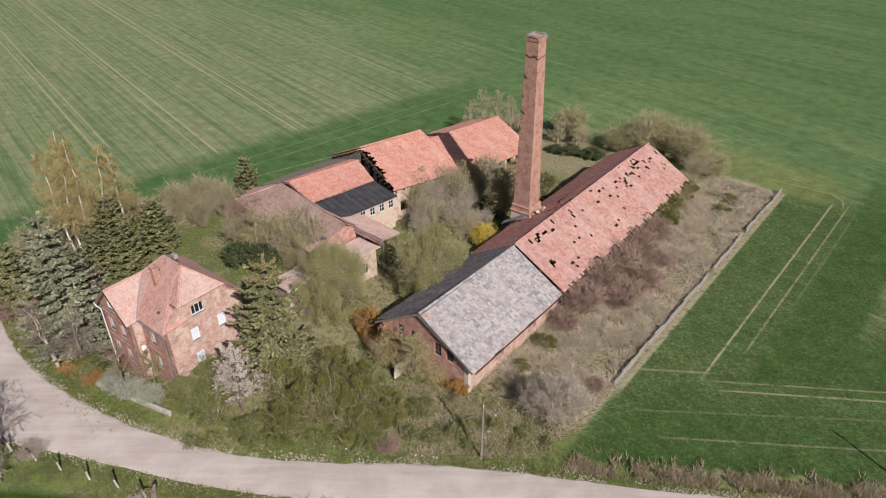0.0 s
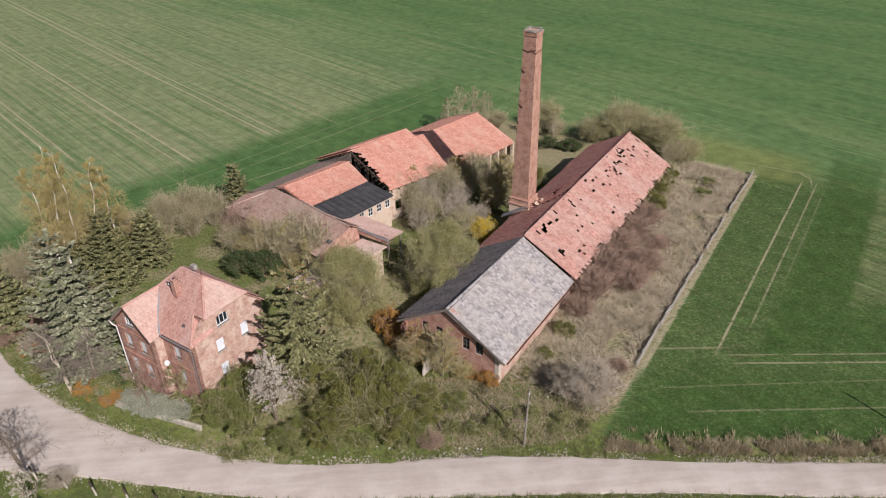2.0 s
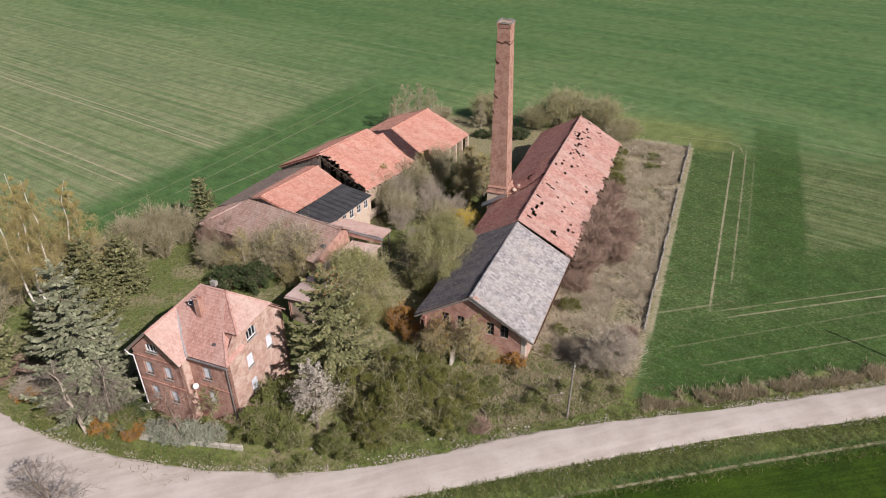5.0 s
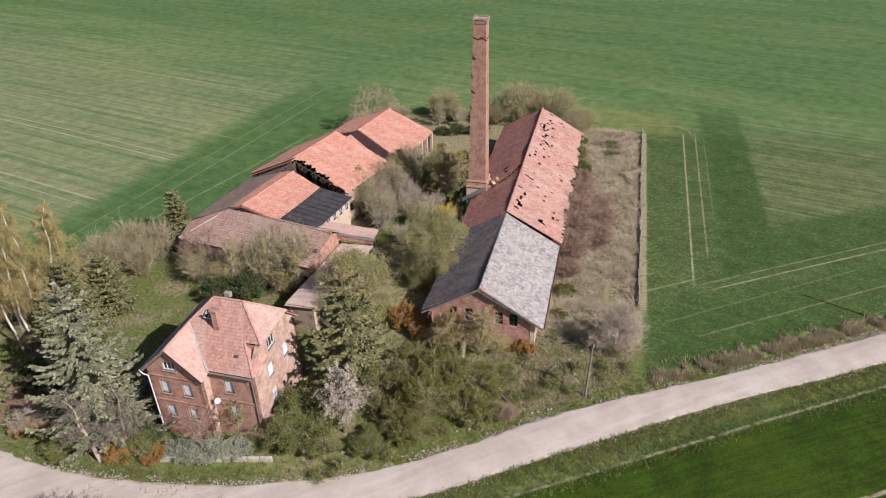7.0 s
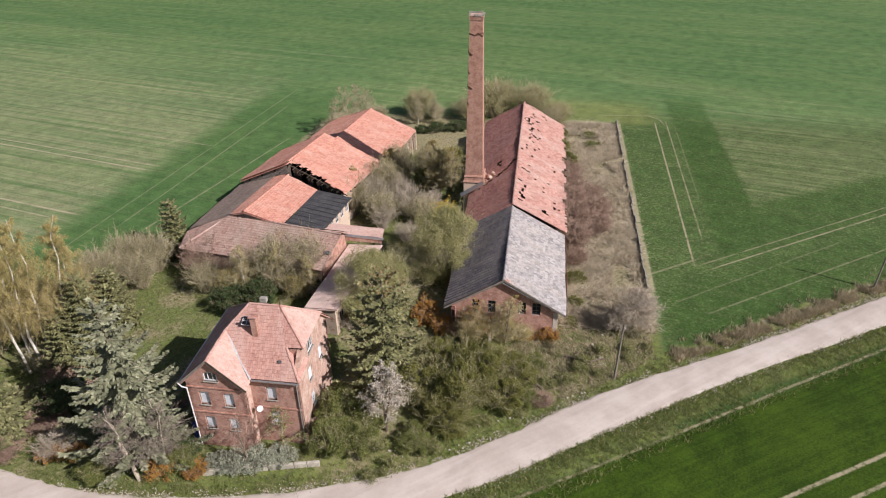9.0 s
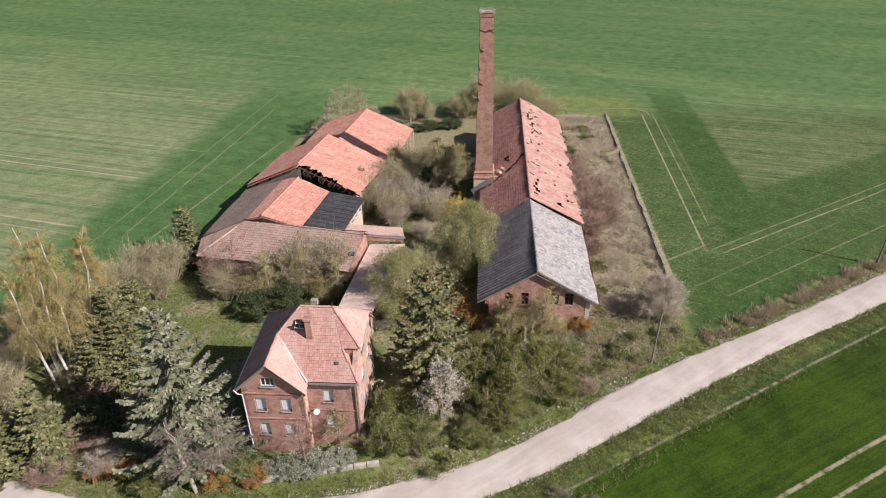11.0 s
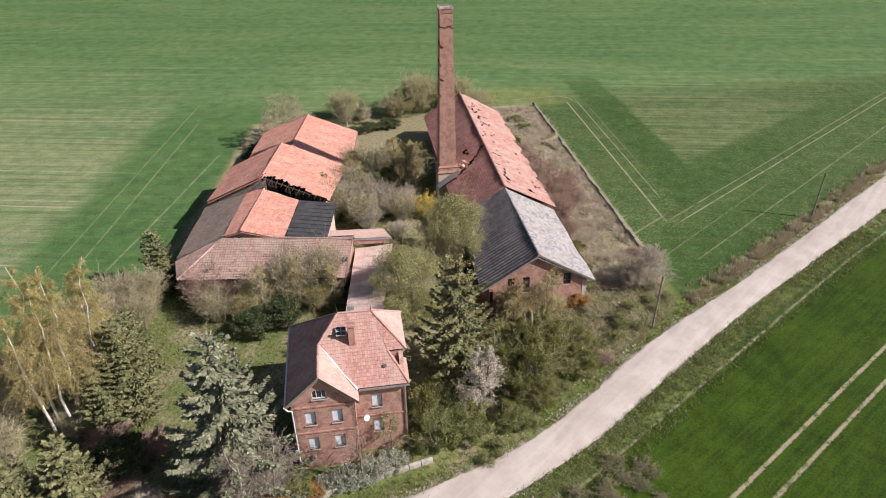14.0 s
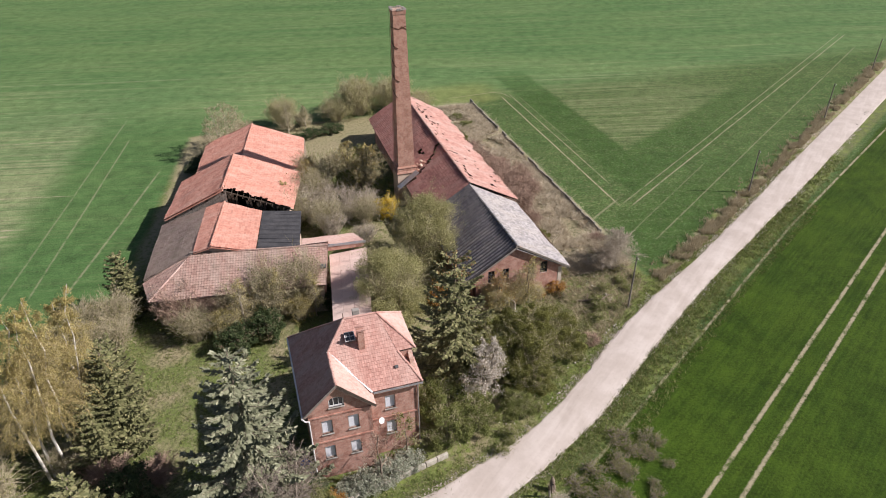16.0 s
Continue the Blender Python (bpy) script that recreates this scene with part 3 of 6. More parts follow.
def roof(name, pts, mat, parent, label="", tile=0.3, course=0.34, wave=0.03, step=0.03, sag=0.05, holes=None, slab=True, seed=0):
    """A tiled slope over the convex polygon pts, whose first side is the eave: ribs up the slope, courses across it."""
    pts = [Vector(p) for p in pts]
    ex = (pts[1] - pts[0]).normalized()
    nz = Vector((0, 0, 0))
    for i in range(1, len(pts) - 1):
        nz += (pts[i] - pts[0]).cross(pts[i + 1] - pts[0])
    nz.normalize()
    if nz.z < 0:
        nz = -nz
    ey = nz.cross(ex)
    m = Matrix((ex, ey, nz)).transposed().to_4x4()
    m.translation = pts[0]
    loc = [m.inverted() @ p for p in pts]
    if sum(p.y for p in loc) < 0:
        ex, ey = -ex, -ey
        m = Matrix((ex, ey, nz)).transposed().to_4x4()
        m.translation = pts[0]
        loc = [m.inverted() @ p for p in pts]
    xs0, xs1 = min(p.x for p in loc), max(p.x for p in loc)
    ymin, ymax = min(p.y for p in loc), max(p.y for p in loc)

    def span(x):
        ys = []
        for a, b in zip(loc, loc[1:] + loc[:1]):
            if abs(a.x - b.x) < 1e-6:
                if abs(a.x - x) < 1e-4:
                    ys += [a.y, b.y]
            elif min(a.x, b.x) - 1e-6 <= x <= max(a.x, b.x) + 1e-6:
                ys.append(a.y + (b.y - a.y) * (x - a.x) / (b.x - a.x))
        return (min(ys), max(ys)) if ys else (0, 0)

    cols = max(2, int(round((xs1 - xs0) / (tile / 4))))
    xs = [xs0 + (xs1 - xs0) * i / cols for i in range(cols + 1)]
    levels = []
    y = ymin
    while y < ymax:
        levels += [(y, 1.0), (y + course * 0.94, 0.0)]
        y += course
    levels.append((ymax, 0.5))
    rnd = random.Random(seed + 7)
    lift = {}
    grid, vs = [], []
    for x in xs:
        lo, hi = span(x)
        col = []
        for y, s in levels:
            yy = min(max(y, lo), hi)
            ph = math.sin(2 * math.pi * x / tile)
            key = (math.floor(x / tile), math.floor(y / course))
            if key not in lift:
                lift[key] = rnd.uniform(-0.5, 0.5) * step * 0.7
            z = wave * max(-0.4, ph) + step * s + lift[key] * s
            z += sag * 2.0 * noise.noise(Vector((x * 0.22 + seed * 5, yy * 0.3, seed))) + sag * 0.5 * noise.noise(Vector((x * 1.1, yy * 1.1, seed + 9)))
            vs.append((x, yy, z))
            col.append(len(vs) - 1)
        grid.append(col)
    fs = []
    for i in range(cols):
        for j in range(len(levels) - 1):
            a, b, c, d = grid[i][j], grid[i + 1][j], grid[i + 1][j + 1], grid[i][j + 1]
            if abs(vs[a][1] - vs[d][1]) < 1e-4 and abs(vs[b][1] - vs[c][1]) < 1e-4:
                continue
            if holes and holes((math.floor(xs[i] / tile + 0.01) + 0.5) * tile, (math.floor(levels[j][0] / course + 0.01) + 0.5) * course):
                continue
            fs.append((a, b, c, d))
    if slab:
        n0 = len(vs)
        k = len(loc)
        for p in loc:
            vs.append((p.x, p.y, -0.06 - sag))
        for p in loc:
            vs.append((p.x, p.y, -0.16 - sag))
        fs.append(tuple(range(n0, n0 + k)))
        fs.append(tuple(range(n0 + 2 * k - 1, n0 + k - 1, -1)))
        for i in range(k):
            fs.append((n0 + i, n0 + (i + 1) % k, n0 + k + (i + 1) % k, n0 + k + i))
    return part(name, (vs, fs), mat, parent, label, m)


def ridge_caps(p, q, mat, parent, r=0.13, name="ridge_capping"):
    """A row of half-round cap tiles along a ridge or hip."""
    p, q = Vector(p), Vector(q)
    n = max(1, int((q - p).length / 0.4))
    vs, fs = [], []
    x = (q - p).normalized()
    side = Vector((0, 0, 1)).cross(x).normalized()
    up = x.cross(side)
    for i in range(n):
        a, b = p.lerp(q, i / n), p.lerp(q, (i + 1.1) / n)
        o = len(vs)
        j = random.uniform(-0.02, 0.02)
        for e, rr in ((a, r * 1.08), (b, r * 0.92)):
            for k in range(6):
                g = math.pi * (k / 5) * 1.1 - 0.05 * math.pi
                vs.append(e + side * (math.cos(g) * rr + j) + up * (math.sin(g) * rr * 0.8))
        fs += [(o + k, o + k + 1, o + 7 + k, o + 6 + k) for k in range(5)]
        fs.append(tuple(o + k for k in range(6)))
    return tagged(part(name, (vs, fs), mat, parent), kind="stuff")


def window(parent, p, x, w, h, inset=0.12, pane_mat=None, frame_mat=None, bars=(1, 1), sill=True, fw=0.07):
    """A window in an opening: p is its lower left corner on the outside face, x runs along the wall (outside on its right hand)."""
    p, x = Vector(p), Vector(x).normalized()
    n = Vector((-x.y, x.x, 0))
    up = Vector((0, 0, 1))
    c = p + n * inset
    bm = bmesh.new()
    for a, b in ((c + up * fw / 2, c + x * w + up * fw / 2), (c + up * (h - fw / 2), c + x * w + up * (h - fw / 2))):
        beam(a, b, 0.06, fw, bm=bm)
    for s in (fw / 2, w - fw / 2):
        beam(c + x * s + up * fw, c + x * s + up * (h - fw), 0.06, fw, n, bm=bm)
    for i in range(1, bars[0]):
        s = w * i / bars[0]
        beam(c + x * s + up * fw, c + x * s + up * (h - fw), 0.05, 0.06, n, bm=bm)
    for i in range(1, bars[1]):
        z = h * i / bars[1]
        beam(c + x * fw + up * z, c + x * (w - fw) + up * z, 0.045, 0.05, bm=bm)
    fr = part("window", bm, frame_mat or M_WHITE, parent)
    part("pane", beam(c + x * fw * 0.6 + up * h / 2 + n * 0.05, c + x * (w - fw * 0.6) + up * h / 2 + n * 0.05, 0.03, h - fw), pane_mat or M_GLASS, fr)
    if sill:
        part("sill", beam(p - x * 0.05 - up * 0.03 - n * 0.02, p + x * (w + 0.05) - up * 0.03 - n * 0.02, 0.2, 0.06), M_CONCRETE, fr)
    return fr

# ---------- ground and road ----------
def ground_mesh():
    xs = [-2500, -900, -400, -220] + [-140 + 4 * i for i in range(71)] + [220, 400, 900, 2500]
    ys = [-1500, -300, -100] + [-20 + 4 * i for i in range(56)] + [260, 350, 500, 900, 2800]
    vs, fs = [], []
    for y in ys:
        for x in xs:
            near = max(0.0, 1 - max(abs(x) - 60, abs(y - 75) - 60, 0) / 60)
            z = 0.10 * near * noise.noise(Vector((x * 0.09, y * 0.09, 3)))
            vs.append((x, y, z - 0.05))
    w = len(xs)
    for j in range(len(ys) - 1):
        for i in range(w - 1):
            fs.append((j * w + i, j * w + i + 1, (j + 1) * w + i + 1, (j + 1) * w + i))
    return vs, fs


solo("ground", ground_mesh(), M_GROUND, "flat farmland of green young crops and rough yard meadow", "ground", kind="structure")

NORTH_EDGE = [(-170, 236), (-100, 134), (-66, 84), (-57, 71), (-50.4, 61.6), (-47.1, 57.8), (-43.4, 54.2), (-38.9, 50.9), (-31.7, 46.8), (-25.3, 44.2), (-19.8, 42.5), (-14.6, 41.7), (-9.5, 41.3), (-3, 41.1), (5.5, 40.2), (19, 38.0), (37.4, 35.7), (53, 33.9), (115.8, 26.2), (300, 3.5)]
SOUTH_EDGE = [(-180, 230), (-110, 128), (-76, 78), (-68, 63), (-60, 52), (-54, 47.5), (-48, 45.6), (-41.5, 44.4), (-35.2, 43.0), (-29.5, 41.4), (-23.9, 39.9), (-18.8, 38.8), (-13.8, 38.0), (-2.3, 37.2), (9.7, 36.0), (22.2, 34.3), (33.4, 32.7), (50, 30.3), (95.8, 24.2), (300, -2.5)]


def spaced(line, n):
    pts = [Vector((*p, 0)) for p in line]
    out = []
    for i in range(len(pts) - 1):
        p0, p1, p2, p3 = pts[max(i - 1, 0)], pts[i], pts[i + 1], pts[min(i + 2, len(pts) - 1)]
        for k in range(n):
            t = k / n
            out.append(0.5 * (2 * p1 + (p2 - p0) * t + (2 * p0 - 5 * p1 + 4 * p2 - p3) * t * t + (3 * p1 - p0 - 3 * p2 + p3) * t ** 3))
    return out + [pts[-1]]


def road_mesh():
    a, b = spaced(NORTH_EDGE, 14), spaced(SOUTH_EDGE, 14)
    vs, fs = [], []
    for i, (p, q) in enumerate(zip(a, b)):
        j = 0.22 * noise.noise(Vector((p.x * 0.8, p.y * 0.8, 1))) + 0.12 * noise.noise(Vector((p.x * 2.7, p.y * 2.7, 1)))
        k = 0.18 * noise.noise(Vector((q.x * 0.8, q.y * 0.8, 5))) + 0.1 * noise.noise(Vector((q.x * 2.7, q.y * 2.7, 5)))
        d = (q - p).normalized()
        p, q = p + d * j, q + d * k
        row = [(p - d * 0.25, -0.08), (p, 0.02), (p.lerp(q, 0.3), 0.08), (p.lerp(q, 0.7), 0.08), (q, 0.02), (q + d * 0.25, -0.08)]
        vs += [(r.x, r.y, z) for r, z in row]
    for i in range(len(a) - 1):
        for k in range(5):
            fs.append((i * 6 + k, i * 6 + 6 + k, i * 6 + 7 + k, i * 6 + 1 + k))
    return vs, fs


solo("road", road_mesh(), M_ROAD, "pale worn concrete country road with crumbling edges", "road", kind="structure")

# ---------- brickworks hall ----------
HR, HE, HW = -35.75, -29.15, -42.0     # ridge, east eave, west eave
V0, VM, V1 = 39.6, 55.9, 90.2          # near gable, change of tiles, far gable
ZR, ZE = 7.25, 3.25
hall = thing("brickworks_hall", hv(HR, 65), "long derelict red-brick hall with broken tile roof", "building")
WE, WW = -30.0, -41.2                  # wall faces


def gable_top(ua, ub, inset=0.16):
    """Top profile of a gable wall that runs from ua to ub."""
    ln = abs(ub - ua)
    za = ZE + (ZR - ZE) * (1 - abs(ua - HR) / (HE - HR)) - inset
    zb = ZE + (ZR - ZE) * (1 - abs(ub - HR) / (HE - HR)) - inset
    return [(0, max(za, 2.6)), (abs(HR - ua), ZR - inset - 0.05), (ln, max(zb, 2.6))]


GW = [(2.15, 2.65, 2.95, 4.25), (3.85, 2.65, 4.65, 4.25), (7.0, 2.75, 7.85, 4.3), (8.5, 2.75, 9.4, 4.3)]
part("gable_wall", wall(hv(WW, V0 + 0.4), hv(WE, V0 + 0.4), -0.2, gable_top(WW, WE), 0.4, GW), M_BRICK, hall, "red brick gable wall")
for s0, z0, s1, z1 in GW:
    window(hall, hv(WW + s0, V0 + 0.4, z0), UX, s1 - s0, z1 - z0, 0.14, M_GLASS, M_DARK, (2, 3), False, 0.06)
part("plaster_pier", box(0, 0, 0, 0.5, 0.5, 3.4, 0.03), M_PLASTER, hall, "whitewashed corner pier", Matrix.Translation(hv(WE - 0.46, V0 + 0.36, -0.2)) @ pose(0, 0, 0, 0, 0, -39.2))
EH = [(4 + 6.1 * i, 0.9, 5.6 + 6.1 * i, 2.5) for i in range(8)]
part("east_wall", wall(hv(WE, V0 + 0.8), hv(WE, V1 - 0.4), -0.2, [(0, 3.3), (V1 - V0, 3.3)], 0.4, EH), M_BRICK_PALE, hall, "plastered brick side wall with open bays")
part("west_wall", wall(hv(WW, V1 - 0.4), hv(WW, V0 + 0.8), -0.2, [(0, 3.3), (V1 - V0, 3.3)], 0.4), M_BRICK, hall, "red brick side wall")
part("far_gable_wall", wall(hv(WE, V1 - 0.4), hv(WW, V1 - 0.4), -0.2, gable_top(WE, WW), 0.4), M_BRICK, hall, "red brick gable wall")

HOLE_SEED = random.Random(5)
HOLES = []
for cx, cy, n, sp in ((26, 6.2, 14, 2.6), (23.5, 5.6, 12, 2.0), (28, 6.8, 7, 2.0), (6, 6.6, 4, 1.8), (12, 6.9, 5, 3), (17, 6.7, 6, 3), (19, 3.4, 4, 4), (9, 3.0, 4, 4), (5, 1.6, 3, 1.6), (1.6, 3.3, 4, 0.8), (31, 6.0, 8, 2), (3.5, 6.8, 4, 1.6), (33, 4.2, 4, 2)):
    for i in range(n):
        HOLES.append((cx + HOLE_SEED.gauss(0, sp * 0.55), cy + HOLE_SEED.gauss(0, sp * 0.22), HOLE_SEED.choice((0.12, 0.15, 0.15, 0.3)), HOLE_SEED.choice((0.14, 0.17, 0.17, 0.25))))


def hall_holes(x, y):
    if y < 0.75 + 0.9 * noise.noise(Vector((x * 0.45, 3, 2))) + 0.3 * noise.noise(Vector((x * 2.1, 1, 2))) - 0.55:
        return True
    return any(abs(x - a) < w and abs(y - b) < h for a, b, w, h in HOLES)


def west_holes(x, y):
    # a torn strip runs from the chimney's foot up to the ridge
    w = 0.35 * noise.noise(Vector((x * 1.3, y * 1.3, 4)))
    if 21.2 < x < 24.4 and y < 2.6 + w:
        return True
    mid = CRACK0 + (CRACK1 - CRACK0) * max(0.0, min(1.0, (y - 1.0) / 6.2)) ** 1.6
    if abs(x - mid) < 0.28 + w and y < 7.3:
        return True
    return abs(x - 20.0) < 0.55 + w and abs(y - 4.2) < 0.3 + w


CRACK0, CRACK1 = 25.2, 20.6


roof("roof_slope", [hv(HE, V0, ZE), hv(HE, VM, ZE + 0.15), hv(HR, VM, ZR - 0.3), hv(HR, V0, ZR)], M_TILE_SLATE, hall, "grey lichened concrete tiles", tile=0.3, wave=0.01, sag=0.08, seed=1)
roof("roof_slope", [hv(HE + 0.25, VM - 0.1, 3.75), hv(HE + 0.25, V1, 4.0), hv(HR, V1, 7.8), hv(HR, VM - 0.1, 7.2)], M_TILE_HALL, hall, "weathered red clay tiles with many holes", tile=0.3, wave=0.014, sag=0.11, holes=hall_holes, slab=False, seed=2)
# west slopes: the weak raking sun is mixed into their tile colours
roof("roof_slope", [hv(HW, VM, 3.3), hv(HW, V0, ZE), hv(HR, V0, ZR), hv(HR, VM, ZR - 0.25)], M_TILE_SLATE_SHADE, hall, "slate-coloured pantiles with the west side's shade in their colour", tile=0.52, course=0.36, wave=0.10, sag=0.05, seed=3)
roof("roof_slope", [hv(HW, V1, 4.0), hv(HW, VM, 3.4), hv(HR, VM, 7.2), hv(HR, V1, 7.8)], M_TILE_HALL_SHADE, hall, "red pantiles toned down for the shaded west side, fallen in beside the chimney", tile=0.52, course=0.36, wave=0.10, sag=0.08, holes=west_holes, slab=False, seed=4)
ridge_caps(hv(HR, V0, ZR + 0.02), hv(HR, VM, ZR - 0.22), M_TILE_SLATE, hall, 0.16)
ridge_caps(hv(HR, VM + 0.2, 7.25), hv(HR, V1, 7.85), M_TILE_HALL, hall, 0.16)
for e in (HE, HW):
    part("verge_board", beam(hv(e, V0 - 0.02, ZE - 0.09), hv(HR, V0 - 0.02, ZR - 0.07), 0.05, 0.2), M_WOOD, hall)
part("gutter", beam(hv(HE + 0.1, V0 + 0.3, ZE - 0.18), hv(HE + 0.1, VM - 1.0, ZE - 0.02), 0.12, 0.1), M_RUST, hall, "sagging rusty gutter")
for i in range(18):
    v = VM + 0.8 + i * 1.95
    k = (v - VM) / (V1 - VM)
    z0, z1 = 3.75 + 0.25 * k, 7.2 + 0.6 * k
    part("rafter", beam(hv(HE + 0.4, v, z0 - 0.42), hv(HR, v, z1 - 0.46), 0.1, 0.14), M_WOOD_DARK, hall)
    if not 64 < v < 70.5:
        part("rafter", beam(hv(HW + 0.2, v, z0 - 0.7), hv(HR, v, z1 - 0.46), 0.1, 0.14), M_WOOD_DARK, hall)
for i in range(9):
    f = 0.08 + 0.105 * i
    part("purlin", beam(hv(HE + 0.25 + (HR - HE - 0.25) * f, VM, 3.75 + 3.45 * f - 0.36), hv(HE + 0.25 + (HR - HE - 0.25) * f, V1 - 0.2, 4.0 + 3.8 * f - 0.36), 0.06, 0.05), M_WOOD, hall)

# ---------- tall chimney ----------
CU, CV = -41.55, 67.35
stack = thing("factory_chimney", hv(CU, CV), "tall tapered square red-brick chimney with iron bands", "chimney")
CM = Matrix.Translation(hv(CU, CV)) @ pose(0, 0, 0, 0, 0, -39.2)


def frustum(h0, z0, h1, z1, steps=1, wobble=0.0):
    bm = bmesh.new()
    rings = []
    for i in range(steps + 1):
        k = i / steps
        h, z = h0 + (h1 - h0) * k, z0 + (z1 - z0) * k
        rings.append([bm.verts.new((x * h + random.uniform(-wobble, wobble), y * h + random.uniform(-wobble, wobble), z)) for x, y in ((-1, -1), (0, -1), (1, -1), (1, 0), (1, 1), (0, 1), (-1, 1), (-1, 0))])
    for a, b in zip(rings, rings[1:]):
        for k in range(8):
            bm.faces.new((a[k], a[(k + 1) % 8], b[(k + 1) % 8], b[k]))
    bm.faces.new(rings[0][::-1])
    bm.faces.new(rings[-1])
    return bm


part("pedestal", frustum(1.42, -0.2, 1.38, 5.0, 4, 0.012), M_BRICK_SHED, stack, "pale grey stained brick pedestal", CM)
part("ledge", frustum(1.52, 5.0, 1.42, 5.25), M_BRICK_STACK, stack, "", CM)
part("ledge", frustum(1.36, 5.25, 1.30, 5.75), M_BRICK_STACK, stack, "", CM)
part("ledge", frustum(1.40, 5.75, 1.28, 5.95), M_BRICK_STACK, stack, "", CM)
part("shaft", frustum(1.18, 5.95, 0.80, 26.55, 40, 0.014), M_BRICK_STACK, stack, "", CM)
part("crown", frustum(0.86, 26.55, 0.88, 27.05, 2, 0.02), M_BRICK_STACK, stack, "", CM)
for i in range(22):
    g = i * 2 * math.pi / 22
    x, y = max(-0.85, min(0.85, 1.2 * math.cos(g))), max(-0.85, min(0.85, 1.2 * math.sin(g)))
    if random.random() < 0.75:
        part("crown_brick", box(x - 0.13, y - 0.08, 27.05, x + 0.13, y + 0.08, 27.05 + random.choice((0.08, 0.16, 0.24))), M_CONCRETE, stack, "", CM)
def half_width(z):
    return 1.18 - (z - 5.95) / 20.35 * 0.38 + 0.02


h = half_width(24.9)
bm = bmesh.new()
ring = [(-h, -h, 25.0), (-0.1, -h, 24.75), (0.25, -h, 25.05), (h, -h, 24.65), (h, h, 24.9), (-h, h, 24.8), (-h, -h, 25.0)]
for p, q in zip(ring, ring[1:]):
    beam(p, q, 0.06, 0.09, bm=bm)
beam((-0.1, -h - 0.02, 24.75), (h, -h - 0.02, 25.1), 0.05, 0.07, bm=bm)
part("iron_band", bm, M_RUST, stack, "rusty bent iron band", CM)
for z, ln in ((22.6, 0.5), (20.2, 0.2), (18.3, 0.6), (16.2, 0.2)):
    h = half_width(z)
    bm = bmesh.new()
    beam((-h - 0.03, h * 0.2, z + 0.5), (-h - 0.03, -h, z + 0.05), 0.06, 0.1, bm=bm)
    beam((-h, -h - 0.03, z + 0.1), (-h + ln, -h - 0.05, z - 0.25), 0.06, 0.1, bm=bm)
    part("iron_band", bm, M_RUST, stack, "loose end of a rusty iron band", CM)
rod = tube([(-0.9, 0.9, 27.2), (-0.98, 1.02, 20), (-1.25, 1.28, 6)], [0.02, 0.02, 0.02], 5)
part("lightning_rod", rod, M_RUST, stack, "", CM)
# rubble and flashing at the chimney's foot
part("broken_flue", box(0, -1.0, 3.2, 2.9, 1.1, 5.1, 0.08), M_BRICK_STACK, stack, "broken brick flue into the hall roof", CM @ pose(1.2, 0, 0))
solo("torn_metal_sheet", beam(hv(-43.2, 64.6, 3.62), hv(-40.2, 65.3, 5.35), 1.0, 0.03), M_METAL, "torn shiny metal sheet on the broken roof", "sheet metal")

rub = random.Random(31)
for _ in range(16):
    bm = bmesh.new()
    bmesh.ops.create_icosphere(bm, subdivisions=1, radius=rub.uniform(0.14, 0.36))
    for p in bm.verts:
        p.co *= rub.uniform(0.65, 1.25)
        p.co.z *= 0.7
    u = rub.uniform(-41.2, -38.4)
    solo("brick_rubble", bm, rub.choice((M_BRICK_SHED, M_BRICK_STACK)), "lump of fallen brickwork on the broken roof", "rubble", "roof rubble", m=Matrix.Translation(hv(u, 66.5 + rub.uniform(-0.6, 0.8) + (u + 41) * 0.3, 3.98 + 0.608 * (u + 42))))

# ---------- dwelling house ----------
house = thing("dwelling_house", hv(-56.8, 26.5), "two-storey red-brick house with hipped red tile roof", "house")
HX0, HX1, HWX = -61.4, -52.0, -56.3      # west wall, east wall, wing's east wall
HY0, HYM, HY1 = 21.0, 22.2, 30.8         # wing front, main front, back
EZ = 7.6
slope = 0.93
# the front of the wing
WH = [(0.95, 2.15, 1.85, 3.55), (3.12, 2.15, 4.02, 3.55), (0.95, 5.0, 1.85, 6.45), (3.12, 5.0, 4.02, 6.45), (1.72, 7.75, 2.95, 8.75)]
part("wall", wall(hv(HX0, HY0), hv(HWX, HY0), -0.2, [(0, 7.55), (2.5, 9.9), (5.1, 7.5)], 0.36, WH), M_BRICK, house, "red brick gabled front")
for s0, z0, s1, z1 in WH[:4]:
    window(house, hv(HX0 + s0, HY0, z0), UX, s1 - s0, z1 - z0, 0.15, M_SHUTTER, M_CONCRETE)
s0, z0, s1, z1 = WH[4]
window(house, hv(HX0 + s0, HY0, z0), UX, s1 - s0, z1 - z0, 0.1, M_GLASS, M_WHITE, (3, 1), True, 0.12)


def arch(p, x, w, h, thick=0.3):
    """Brick corners that turn a square opening into an arched one."""
    p, x = Vector(p), Vector(x)
    n, up = Vector((-x.y, x.x, 0)), Vector((0, 0, 1))
    for sgn in (0, 1):
        prof = [(0, h)] + [(w / 2 * (1 - math.cos(g)), h - 0.45 * (1 - math.sin(g))) for g in [math.pi / 2 * i / 6 for i in range(7)]]
        prof = [((w - a) if sgn else a, b) for a, b in prof]
        k = len(prof)
        vs = [p + x * a + up * b + n * 0.02 for a, b in prof] + [p + x * a + up * b + n * thick for a, b in prof]
        fs = [tuple(range(k)), tuple(range(2 * k - 1, k - 1, -1))] + [(i, (i + 1) % k, k + (i + 1) % k, k + i) for i in range(k)]
        part("arch_corner", (vs, fs), M_BRICK, house)


